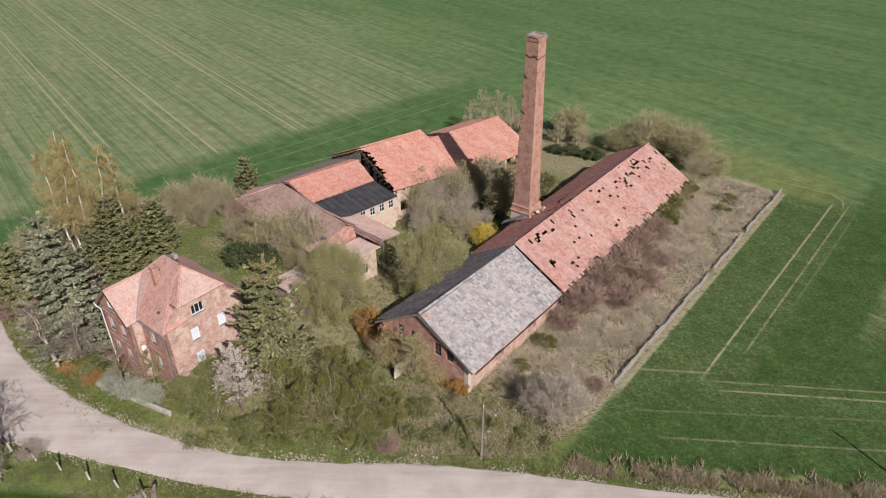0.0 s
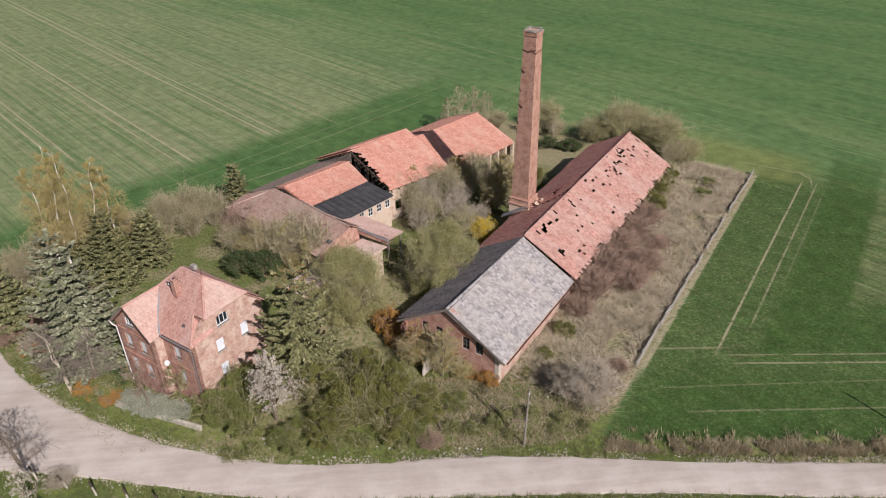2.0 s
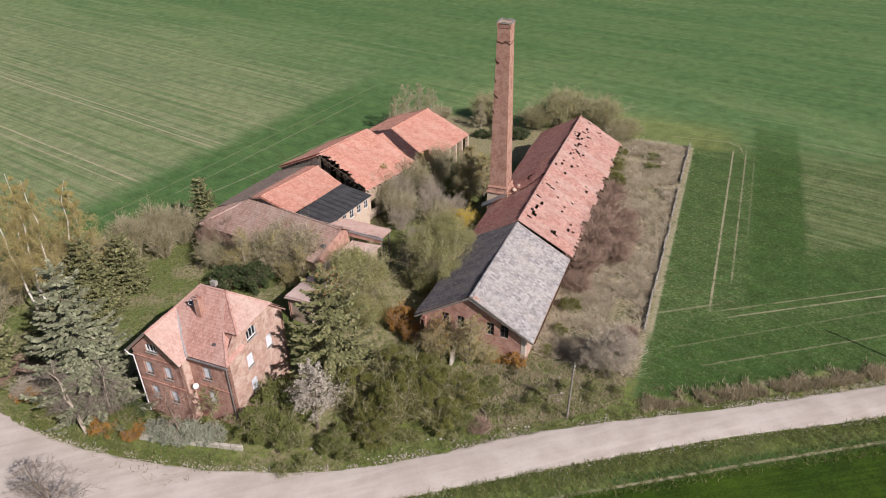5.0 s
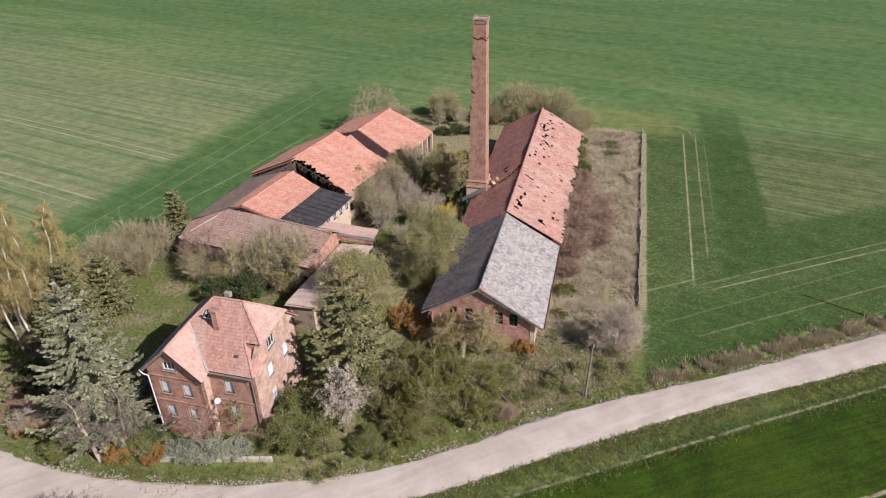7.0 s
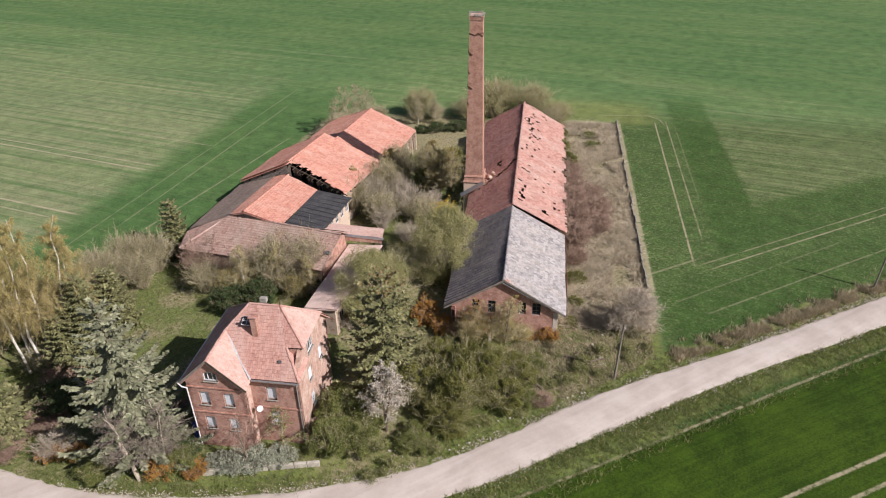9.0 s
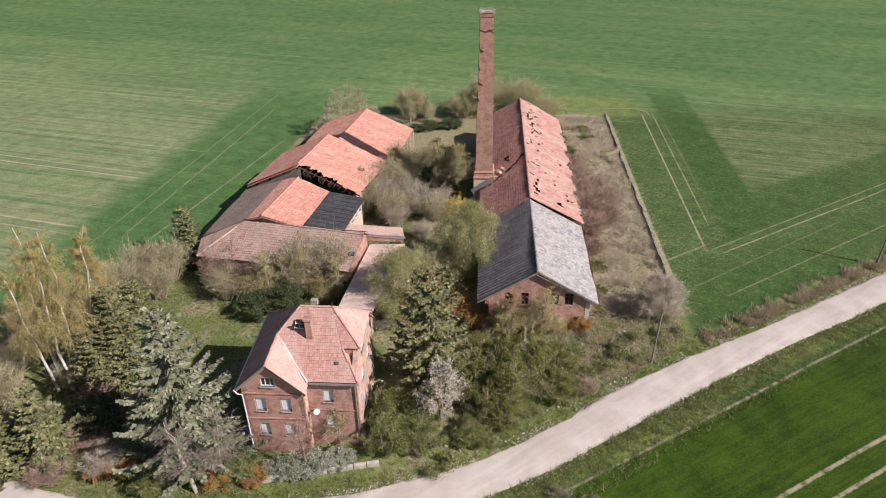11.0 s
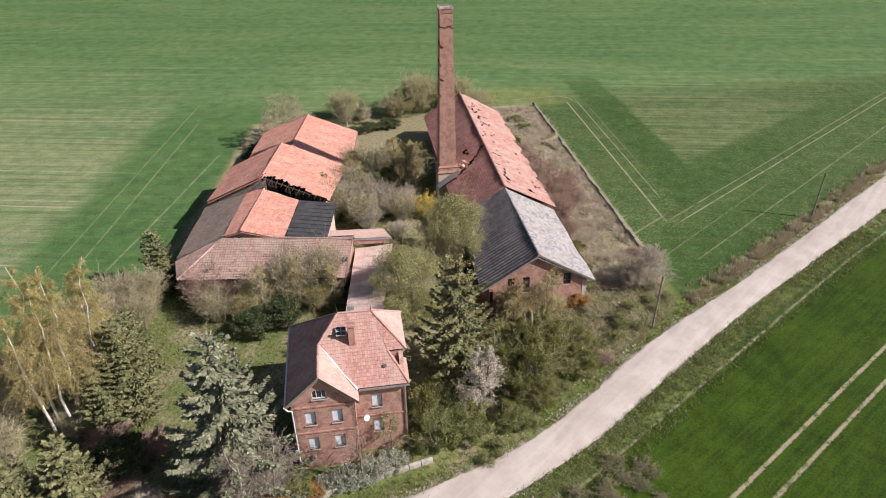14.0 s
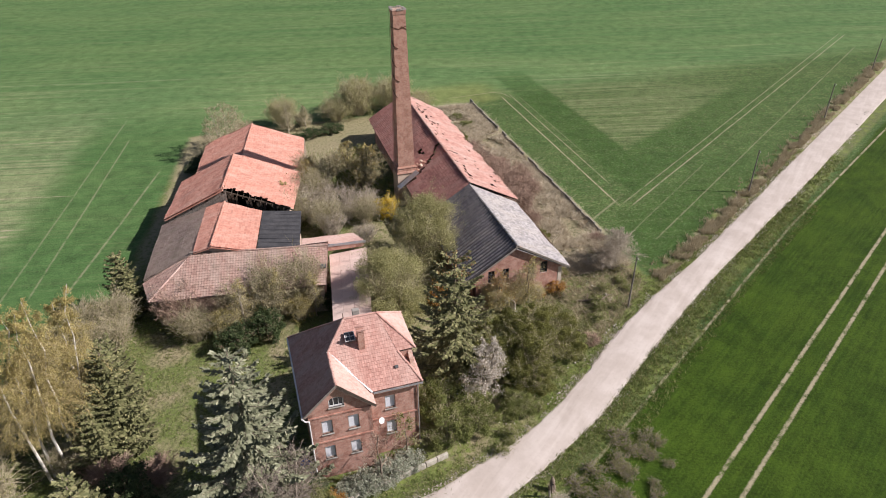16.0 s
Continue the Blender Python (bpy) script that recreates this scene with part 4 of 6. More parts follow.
arch(hv(HX0 + WH[4][0], HY0, WH[4][1]), UX, WH[4][2] - WH[4][0], WH[4][3] - WH[4][1])
# the main front, set back
MH = [(1.35, 2.15, 2.25, 3.6), (1.35, 5.05, 2.25, 6.5)]
part("wall", wall(hv(HWX, HYM), hv(HX1, HYM), -0.2, [(0, 7.55), (4.3, 7.55)], 0.36, MH), M_BRICK, house, "red brick front wall")
for s0, z0, s1, z1 in MH:
    window(house, hv(HWX + s0, HYM, z0), UX, s1 - s0, z1 - z0, 0.15, M_SHUTTER, M_CONCRETE)
part("wall", wall(hv(HWX, HY0), hv(HWX, HYM), -0.2, [(0, 7.4), (1.2, 7.4)], 0.36), M_BRICK_PALE, house, "pale corner of the wing")
EH2 = [(2.6, 2.1, 3.5, 3.5), (2.6, 5.0, 3.5, 6.4), (5.6, 5.0, 6.5, 6.4), (3.1, 7.75, 4.5, 8.95)]
part("wall", wall(hv(HX1, HYM), hv(HX1, HY1), -0.2, [(0, 7.6), (1.95, 9.45), (6.85, 9.45), (8.6, 7.6)], 0.36, EH2), M_BRICK_PALE, house, "sunlit weathered side gable of pale brick")
for s0, z0, s1, z1 in EH2[:3]:
    window(house, hv(HX1, HYM + s0, z0), UY, s1 - s0, z1 - z0, 0.1, M_SHUTTER, M_WHITE)
s0, z0, s1, z1 = EH2[3]
window(house, hv(HX1, HYM + s0, z0), UY, s1 - s0, z1 - z0, 0.1, M_GLASS, M_WHITE, (3, 1), True, 0.12)
arch(hv(HX1, HYM + EH2[3][0], EH2[3][1]), UY, EH2[3][2] - EH2[3][0], EH2[3][3] - EH2[3][1])
part("wall", wall(hv(HX1, HY1), hv(HX0, HY1), -0.2, [(0, 7.5), (9.4, 7.5)], 0.36), M_BRICK, house)
part("wall", wall(hv(HX0, HY1), hv(HX0, HY0), -0.2, [(0, 7.5), (9.8, 7.5)], 0.36), M_BRICK, house)
for z in (4.15, 7.0):
    part("string_course", beam(hv(HX0, HY0 - 0.03, z), hv(HWX, HY0 - 0.03, z), 0.1, 0.14), M_BRICK, house)
    part("string_course", beam(hv(HWX, HYM - 0.03, z), hv(HX1, HYM - 0.03, z), 0.1, 0.14), M_BRICK, house)
# roof: eave corners and ridge
XW, XE = -61.75, -51.7
RL, RR = hv(-57.15, 26.5, 12.0), hv(-54.35, 26.5, 12.0)
YF, YB = 21.9, 31.1
WAp, WBk = hv(-58.95, 20.65, 10.2), hv(-58.95, 24.72, 10.25)
roof("roof_slope", [hv(XW, 20.65, EZ), hv(XW, YB, EZ), RL, WBk, WAp], M_TILE_HOUSE, house, "shaded plain tiles", tile=0.2, course=0.3, wave=0.004, step=0.028, sag=0.03, seed=11)
roof("roof_slope", [hv(-55.95, 20.65, 7.25), hv(-55.95, 21.95, 7.45), WBk, WAp], M_TILE_PALE, house, "paler plain tiles on the wing", tile=0.2, course=0.3, wave=0.004, step=0.028, sag=0.02, seed=12)
SEA, SEB, SEC = hv(-53.25, 23.95, 9.55), hv(XE, 23.95, 9.6), hv(XE, YF, EZ)
roof("roof_slope", [hv(-55.95, YF, EZ), SEC, SEA, RR, RL, WBk], M_TILE_HOUSE, house, "faded red plain tiles", tile=0.2, course=0.3, wave=0.004, step=0.028, sag=0.04, seed=13)
roof("roof_slope", [SEA, SEB, RR], M_TILE_HOUSE, house, "", tile=0.2, course=0.3, wave=0.004, step=0.028, sag=0.02, seed=14)
roof("skirt_roof", [SEC, hv(XE, 24.7, 7.9), SEA - Vector((0, 0, 0.25))], M_TILE_HOUSE, house, "small tiled skirt at the corner", tile=0.2, course=0.3, wave=0.004, step=0.028, sag=0.02, seed=15)
part("gable_cheek", join(([hv(-53.25, 24.0, 9.4), hv(-52.0, 24.0, 9.4), hv(-52.0, 24.0, 7.6), hv(-53.25, 24.0, 8.6)], [(0, 1, 2, 3)])), M_BRICK, house)
roof("half_hip", [SEB, hv(XE, 29.05, 9.6), RR], M_TILE_PALE, house, "pale half-hip of plain tiles", tile=0.2, course=0.3, wave=0.004, step=0.028, sag=0.02, seed=16)
roof("roof_slope", [hv(XE, YB, EZ), hv(XW, YB, EZ), RL, RR, hv(XE, 29.05, 9.6)], M_TILE_HOUSE, house, "", tile=0.2, course=0.3, wave=0.004, step=0.028, sag=0.03, seed=17)
for p, q, mt in ((RL, RR, M_TILE_HOUSE), (hv(XW, YB, EZ), RL, M_TILE_HOUSE), (WBk, RL, M_TILE_HOUSE), (RR, SEB, M_TILE_HOUSE), (RR, hv(XE, 29.05, 9.6), M_TILE_HOUSE), (WAp, WBk, M_TILE_HOUSE), (SEC, SEA, M_TILE_HOUSE)):
    ridge_caps(p, q, mt, house, 0.11)
part("valley_flashing", beam(hv(-55.95, 21.85, 7.6), WBk + Vector((0, 0, 0.08)), 0.22, 0.03), M_METAL, house, "pale metal valley")
part("verge_board", beam(hv(XW, 20.66, EZ - 0.05), WAp, 0.05, 0.2), M_WOOD, house)
part("verge_board", beam(hv(-55.95, 20.66, 7.2), WAp, 0.05, 0.2), M_WOOD_DARK, house)
part("gutter", beam(hv(-55.9, YF - 0.12, EZ - 0.1), hv(XE, YF - 0.12, EZ - 0.1), 0.13, 0.1), M_METAL, house)
part("gutter", beam(hv(XW - 0.1, 20.6, EZ - 0.08), hv(XW - 0.1, YB, EZ - 0.08), 0.13, 0.1), M_WHITE, house, "white gutter")
part("downpipe", tube([hv(XW - 0.1, 20.66, EZ - 0.1), hv(XW + 0.1, 20.72, EZ - 0.5), hv(HX0 + 0.05, 20.9, EZ - 0.75), hv(HX0 + 0.05, 20.9, 0)], [0.06] * 4, 8), M_WHITE, house, "white downpipe")
part("downpipe", tube([hv(HX1 - 0.1, HYM - 0.1, EZ - 0.1), hv(HX1 - 0.1, HYM - 0.1, 0)], [0.05] * 2, 8), M_METAL, house)
cs = part("chimney_stack", box(-0.28, -0.3, 9.9, 0.28, 0.3, 11.85, 0.02), M_BRICK, house, "small brick chimney stack", Matrix.Translation(hv(-56.1, 24.75)) @ pose(0, 0, 0, 0, 0, -39.2))
part("chimney_pot", box(-0.36, -0.36, 11.95, 0.36, -0.2, 12.1), M_TILE_HOUSE, cs, "", Matrix.Translation(hv(-56.1, 24.75)) @ pose(0, 0, 0, 0, 0, -39.2))
part("chimney_pot", box(-0.36, 0.2, 11.95, 0.36, 0.36, 12.1), M_TILE_HOUSE, cs, "", Matrix.Translation(hv(-56.1, 24.75)) @ pose(0, 0, 0, 0, 0, -39.2))
sl = part("skylight", box(-0.42, -0.42, -0.1, 0.42, 0.42, 0.12, 0.02), M_DARK, house, "open roof hatch with glazing bars", Matrix.Translation(hv(-56.95, 25.2, 11.0)) @ pose(0, 0, 0, 0, 0, -39.2) @ pose(0, 0, 0, 25, 0, 0))
part("bars", join(*[tube([(x, -0.42, 0.14), (x, 0.42, 0.14)], [0.03, 0.03], 4) for x in (-0.4, 0, 0.4)], *[tube([(-0.42, y, 0.14), (0.42, y, 0.14)], [0.03, 0.03], 4) for y in (-0.4, 0, 0.4)]), M_WHITE, sl, "", WM[sl])
part("roof_vent", box(-0.14, -0.12, -0.05, 0.14, 0.12, 0.1), M_DARK, house, "", Matrix.Translation(hv(-53.6, 23.0, 8.75)) @ pose(0, 0, 0, 0, 0, -39.2) @ pose(0, 0, 0, 43, 0, 0))
part("ridge_stack", box(-0.3, -0.2, 11.9, 0.3, 0.2, 12.35, 0.02), M_CONCRETE, house, "", Matrix.Translation(hv(-56.0, 27.0)) @ pose(0, 0, 0, 0, 0, -39.2))
for p in (RL, RR):
    part("finial", tube([p, p + Vector((0, 0, 0.6))], [0.05, 0.02], 5), M_RUST, house)
# satellite dish
bm = bmesh.new()
bmesh.ops.create_uvsphere(bm, u_segments=16, v_segments=10, radius=0.9)
bmesh.ops.delete(bm, geom=[f for f in bm.verts if f.co.z > -0.78], context="VERTS")
dish = thing("satellite_dish", hv(-55.5, 22.0, 4.5), "white round satellite dish on the house wall", "satellite dish")
part("reflector", bm, M_WHITE, dish, "", Matrix.Translation(hv(-55.45, 21.5, 4.55)) @ pose(0, 0, 0, 62, 0, -10) @ pose(0, 0, 0.85))
part("arm", beam(hv(-55.45, 21.55, 4.5), hv(-55.45, 22.25, 4.3), 0.05), M_METAL, dish)
solo("blue_tarpaulin", mesh_of("t", box(-0.4, -0.5, 0, 0.4, 0.5, 1.5, 0.2), M_BLUE), M_BLUE, "blue tarpaulin bundle beside the house wall", "tarpaulin", m=Matrix.Translation(hv(-62.1, 21.9, 0)))

# ---------- sheds ----------
# far barn
far_barn = thing("far_barn", sv(69, 75.5), "open-sided barn with bright red tile roof", "barn")
RF, ZN, ZF = 75.4, 6.6, 6.3
roof("roof_slope", [sv(60.2, 66.8, 3.6), sv(77.0, 67.6, 3.3), sv(77.0, RF, ZF), sv(60.2, RF, ZN)], M_TILE_RED, far_barn, "sunlit red tiles", wave=0.014, sag=0.07, seed=21)
roof("roof_slope", [sv(77.0, 83.0, 3.3), sv(60.6, 82.6, 3.7), sv(60.6, RF, ZN), sv(77.0, RF, ZF)], M_TILE_RED, far_barn, "shaded red pantiles", tile=0.5, wave=0.08, sag=0.06, seed=22)
ridge_caps(sv(61.0, RF, ZN), sv(77.0, RF, ZF + 0.04), M_TILE_RED, far_barn, 0.15)
part("gable_wall", wall(sv(60.9, 82.0), sv(60.9, 67.2), -0.2, [(0, 3.5), (6.6, 6.3), (14.8, 3.3)], 0.15), M_WOOD_DARK, far_barn, "dark board gable")
part("far_gable_wall", wall(sv(76.8, 67.8), sv(76.8, 82.6), -0.2, [(0, 3.1), (7.4, 6.0), (14.8, 3.1)], 0.3), M_BRICK_SHED, far_barn)
part("back_wall", wall(sv(76.8, 82.3), sv(61, 82.0), -0.2, [(0, 3.1), (15.8, 3.4)], 0.15), M_WOOD, far_barn, "grey board wall")
for i in range(9):
    a = 61.2 + i * 1.92
    part("pier", beam(sv(a, 67.7, 0), sv(a, 67.7, 3.6 - i * 0.04), 0.45, 0.45), M_BRICK_SHED, far_barn, "pale brick pier")
# near barn
barn = thing("near_barn", sv(55, 75.8), "weathered barn with red tile roof and broken gable", "barn")
RB = 75.95
edge_rnd = random.Random(3)
RAG = [edge_rnd.uniform(0.1, 1.0) for _ in range(60)]


def ragged(x, y):
    return x < RAG[int(y / 0.34) % 60] * (1.0 if y > 3 else 0.45)


roof("roof_slope", [sv(49.3, 67.6, 5.1), sv(61.0, 67.0, 4.75), sv(61.0, RB, 8.15), sv(49.3, RB, 8.55)], M_TILE_RED, barn, "sunlit red tiles with a ragged edge", wave=0.014, sag=0.1, holes=ragged, slab=False, seed=23)
roof("roof_slope", [sv(60.9, 83.7, 4.5), sv(49.3, 83.7, 4.85), sv(49.3, RB, 8.55), sv(60.9, RB, 8.15)], M_TILE_RED, barn, "shaded red pantiles", tile=0.5, wave=0.08, sag=0.06, seed=24)
ridge_caps(sv(49.9, RB, 8.6), sv(60.9, RB, 8.2), M_TILE_RED, barn, 0.15)
for i in range(12):
    f = 0.06 + i * 0.082
    part("batten", beam(sv(49.0, 67.6 + 8.35 * f, 4.80 + 3.45 * f), sv(60.8, 67.3 + 8.65 * f, 4.30 + 3.5 * f), 0.06, 0.05), M_WOOD_DARK, barn)
for i in range(9):
    a = 49.9 + i * 1.35
    part("rafter", beam(sv(a, 67.6, 4.68 - (a - 49.3) * 0.04), sv(a, RB, 8.1 - (a - 49.3) * 0.035), 0.1, 0.14), M_WOOD_DARK, barn)
for i in range(26):
    b = 83.2 - i * 0.3
    zt = 4.7 + (83.7 - b) * 0.47 - 0.15
    part("gable_board", beam(sv(49.65, b, 2.4 if i % 5 else 2.6), sv(49.65, b, min(zt, 8.2) - (0.3 if i % 7 == 3 else 0)), 0.27, 0.03, AX), M_WOOD, barn)
for i in range(18):
    if i in (3, 4, 7, 11, 12, 15):
        continue
    b = 75.4 - i * 0.42
    zt = 8.3 - (75.95 - b) * 0.41 - 0.25
    part("gable_board", beam(sv(50.2, b, 3.2), sv(50.2, b, zt - (i % 3) * 0.25), 0.3, 0.03, AX), M_WOOD_DARK, barn)
part("far_gable", wall(sv(60.8, 68.0), sv(60.8, 83.2), -0.2, [(0, 4.7), (7.9, 7.75), (15.2, 4.4)], 0.12), M_WOOD_DARK, barn, "dark boarded gable above the lower roof")
part("back_wall", wall(sv(60.9, 83.2), sv(49.6, 83.2), -0.2, [(0, 4.3), (11.3, 4.6)], 0.15), M_WOOD, barn, "grey board wall")
part("yard_wall", wall(sv(49.8, 68.2), sv(60.9, 67.9), -0.2, [(0, 4.8), (11.1, 4.4)], 0.3, [(1 + 2.2 * i, 1.2, 2.2 + 2.2 * i, 2.8) for i in range(4)]), M_BRICK_SHED, barn)

# low shed with tar-paper slope
shed = thing("low_shed", sv(44, 75), "low shed roofed in red tiles and black tar paper", "shed")
RS = 75.9
roof("roof_slope", [sv(38.7, 71.2, 5.75), sv(48.9, 71.4, 5.45), sv(49.5, RS, 6.75), sv(38.2, RS, 7.05)], M_TILE_RED, shed, "patch of red tiles", wave=0.014, sag=0.07, seed=31)
roof("tar_slope", [sv(39.3, 66.4, 4.85), sv(49.1, 66.6, 5.05), sv(48.9, 71.35, 5.4), sv(38.9, 71.15, 5.7)], M_TAR, shed, "black tar-paper slope", tile=1.0, course=6.0, wave=0.012, step=0.0, sag=0.03, seed=32)
roof("roof_slope", [sv(49.6, 78.3, 6.05), sv(38.4, 78.0, 6.2), sv(38.2, RS, 7.05), sv(49.5, RS, 6.75)], M_TILE_RED, shed, "strip of red pantiles", tile=0.5, wave=0.08, sag=0.04, seed=33)
roof("roof_slope", [sv(49.7, 84.2, 3.95), sv(37.2, 83.6, 3.9), sv(38.4, 78.0, 6.15), sv(49.6, 78.3, 6.0)], M_TILE_MOSS, shed, "dark mossy brown tiles", sag=0.06, seed=34)
ridge_caps(sv(38.3, RS, 7.1), sv(49.5, RS, 6.8), M_TILE_RED, shed, 0.14)
SW = [(0.7 + 1.55 * i, 3.1, 1.55 + 1.55 * i, 4.3) for i in range(6)]
part("yard_wall", wall(sv(39.5, 66.9), sv(49.0, 67.1), -0.2, [(0, 4.75), (9.5, 4.95)], 0.3, SW), M_BRICK_SHED, shed, "pale plastered wall with a row of windows")
for s0, z0, s1, z1 in SW:
    window(shed, sv(39.5 + s0, 66.9 + 0.02 * s0, z0), AX, s1 - s0, z1 - z0, 0.08, M_GLASS, M_WHITE, (2, 2), False, 0.08)
part("back_wall", wall(sv(49.6, 83.7), sv(37.6, 83.2), -0.2, [(0, 3.9), (12, 3.8)], 0.3), M_WOOD, shed)
part("south_gable", wall(sv(38.5, 83.0), sv(38.5, 67.0), -0.2, [(0, 3.8), (7.1, 6.8), (11.8, 5.6), (16, 4.7)], 0.2, [(4.6, 5.0, 6.8, 6.3)]), M_WOOD, shed)
part("bracing", join(tube([sv(38.45, 78.2, 5.4), sv(38.45, 75.9, 6.2)], [0.06, 0.06], 4), tube([sv(38.4, 77.0, 5.2), sv(38.4, 77.0, 6.3)], [0.06, 0.06], 4)), M_WOOD_DARK, shed)

for i in range(1, 10):
    a0 = 39.3 + 9.8 * i / 10
    part("tar_seam", beam(sv(a0, 66.45, 4.85 + 0.02 * i + 0.012), sv(a0 - 0.3, 71.3, 5.7 - 0.03 * i + 0.012), 0.07, 0.02), M_TAR, shed)
# cross wing with a hipped brown roof
wing = thing("cross_wing", sv(37, 70), "low cross wing with faded brown hipped roof", "shed")
PK, PE = sv(38.75, 78.2, 6.0), sv(38.3, 63.0, 6.05)
roof("roof_slope", [sv(33.1, 82.2, 3.75), sv(33.3, 63.3, 4.0), PE, PK], M_TILE_BROWN, wing, "faded brown tiles", wave=0.012, sag=0.07, seed=41)
roof("hip_slope", [sv(36.7, 83.6, 3.85), sv(33.1, 82.2, 3.75), PK], M_TILE_BROWN, wing, "", tile=0.5, wave=0.05, sag=0.03, seed=42)
roof("roof_slope", [sv(40.2, 63.0, 5.2), sv(39.4, 66.4, 5.3), sv(38.7, 71.0, 5.8), PK, PE], M_TILE_BROWN, wing, "", sag=0.03, seed=43)
ridge_caps(PE, PK, M_TILE_BROWN, wing, 0.14)
ridge_caps(sv(33.1, 82.2, 3.8), PK, M_TILE_PALE, wing, 0.12)
part("front_wall", wall(sv(33.9, 81.7), sv(33.9, 63.6), -0.2, [(0, 3.8), (18.1, 3.9)], 0.3, [(5, 1, 6, 2.2), (9, 1, 10, 2.2), (13, 1, 14, 2.2)]), M_BRICK_SHED, wing)
part("end_wall", wall(sv(33.9, 63.5), sv(40.0, 63.3), -0.2, [(0, 4.0), (4.4, 5.75), (6.1, 5.1)], 0.3), M_BRICK, wing, "red brick end wall")
part("west_wall", wall(sv(36.9, 83.2), sv(33.9, 81.7), -0.2, [(0, 3.7), (3.3, 3.7)], 0.3), M_BRICK_SHED, wing)
part("roof_hatch", box(-0.3, -0.25, -0.05, 0.3, 0.25, 0.12), M_DARK, wing, "", Matrix.Translation(sv(35.6, 63.6, 4.95)) @ pose(0, 0, 0, 0, 0, 131) @ pose(0, 0, 0, -24, 0, 0))

# corner canopy
canopy = thing("yard_canopy", sv(41, 62), "corrugated lean-to roof with a white edge beam", "canopy")
roof("canopy_sheet", [sv(40.9, 58.9, 4.75), sv(44.6, 60.2, 3.7), sv(43.4, 66.6, 4.1), sv(39.4, 66.2, 5.25)], M_TILE_PALE, canopy, "", tile=0.4, course=9.0, wave=0.05, step=0, sag=0.02, seed=44)
part("edge_beam", beam(sv(40.75, 58.7, 4.66), sv(39.6, 64.6, 5.05), 0.2, 0.22), M_METAL, canopy, "white metal edge beam")
part("fascia", beam(sv(40.75, 58.95, 4.3), sv(39.9, 63.2, 4.5), 0.1, 0.5), M_BRICK, canopy)
for a, b in ((44.2, 60.4), (43.3, 66.0), (41.2, 59.3)):
    part("post", beam(sv(a, b, 0), sv(a, b, 3.7 if a > 42 else 4.6), 0.16), M_WOOD, canopy)

# pale-roofed annexe
annexe = thing("pale_annexe", sv(34, 61), "low annexe with pale pink sheet roof", "shed")
roof("roof_slope", [sv(40.3, 63.1, 3.45), sv(27.4, 62.6, 3.05), sv(27.5, 58.6, 3.7), sv(40.4, 58.7, 4.15)], M_TILE_PINK, annexe, "pale pink roofing sheets", tile=0.9, course=1.2, wave=0.008, step=0.015, sag=0.03, seed=51)
part("west_wall", wall(sv(39.9, 62.7), sv(27.7, 62.2), -0.2, [(0, 3.2), (12.3, 2.85)], 0.25), M_BRICK, annexe, "shaded brick wall")
AH = [(1.0 + 2.3 * i, 1.0, 2.0 + 2.3 * i, 2.4) for i in range(4)] + [(10.2, 0.9, 11.0, 2.5)]
part("east_wall", wall(sv(27.7, 59.0), sv(40.0, 59.1), -0.2, [(0, 3.45), (12.3, 3.9)], 0.25, AH), M_BRICK_SHED, annexe, "pale plastered wall with windows")
for s0, z0, s1, z1 in AH:
    window(annexe, sv(27.7 + s0, 59.0, z0), AX, s1 - s0, z1 - z0, 0.08, M_GLASS, M_WHITE, (2, 1), False, 0.08)
part("end_wall", wall(sv(27.7, 62.2), sv(27.7, 59.0), -0.2, [(0, 2.85), (3.2, 3.45)], 0.25), M_BRICK_SHED, annexe)
part("north_wall", wall(sv(39.9, 59.1), sv(39.8, 62.7), -0.2, [(0, 3.9), (3.6, 3.2)], 0.25), M_BRICK_SHED, annexe)

# ---------- boundary wall, poles, posts ----------
fence = thing("boundary_wall", hv(-19.35, 75), "low crumbling grey boundary wall along the field", "wall")
v = 49.9
wr = random.Random(8)
while v < 101.5:
    ln = wr.uniform(1.7, 2.1)
    if wr.random() > 0.04:
        h = wr.uniform(0.5, 0.78)
        off = wr.uniform(-0.06, 0.06)
        part("wall_panel", box(-0.07, 0, -0.2, 0.07, ln - 0.06, h, 0.015), M_CONCRETE, fence, "", Matrix.Translation(hv(-19.35 + off, v)) @ pose(0, 0, 0, 0, wr.uniform(-5, 5), -39.2 + wr.uniform(-1, 1)))
        part("post", box(-0.1, -0.08, -0.2, 0.1, 0.08, h + 0.12, 0.015), M_CONCRETE, fence, "", Matrix.Translation(hv(-19.35 + off, v)) @ pose(0, 0, 0, 0, 0, -39.2))
    v += ln
pole = thing("utility_pole", (2.95, 41.9, 0), "slender grey wooden utility pole beside the road", "utility pole", "poles along the road")
part("shaft", tube([(2.95, 41.9, -0.2), (2.97, 41.85, 3), (3.02, 41.8, 6.75)], [0.12, 0.10, 0.075], 8), M_WOOD, pole)
part("insulator", tube([(3.0, 41.62, 6.4), (3.0, 41.62, 6.62)], [0.05, 0.03], 6), M_WHITE, pole)
part("bracket", beam((3.02, 41.8, 6.4), (3.0, 41.6, 6.42), 0.05), M_RUST, pole)
for x, y in ((39.2, 37.2), (76.0, 32.6), (112.0, 28.6)):
    copy_thing(pole, Matrix.Translation((x, y, 0)))
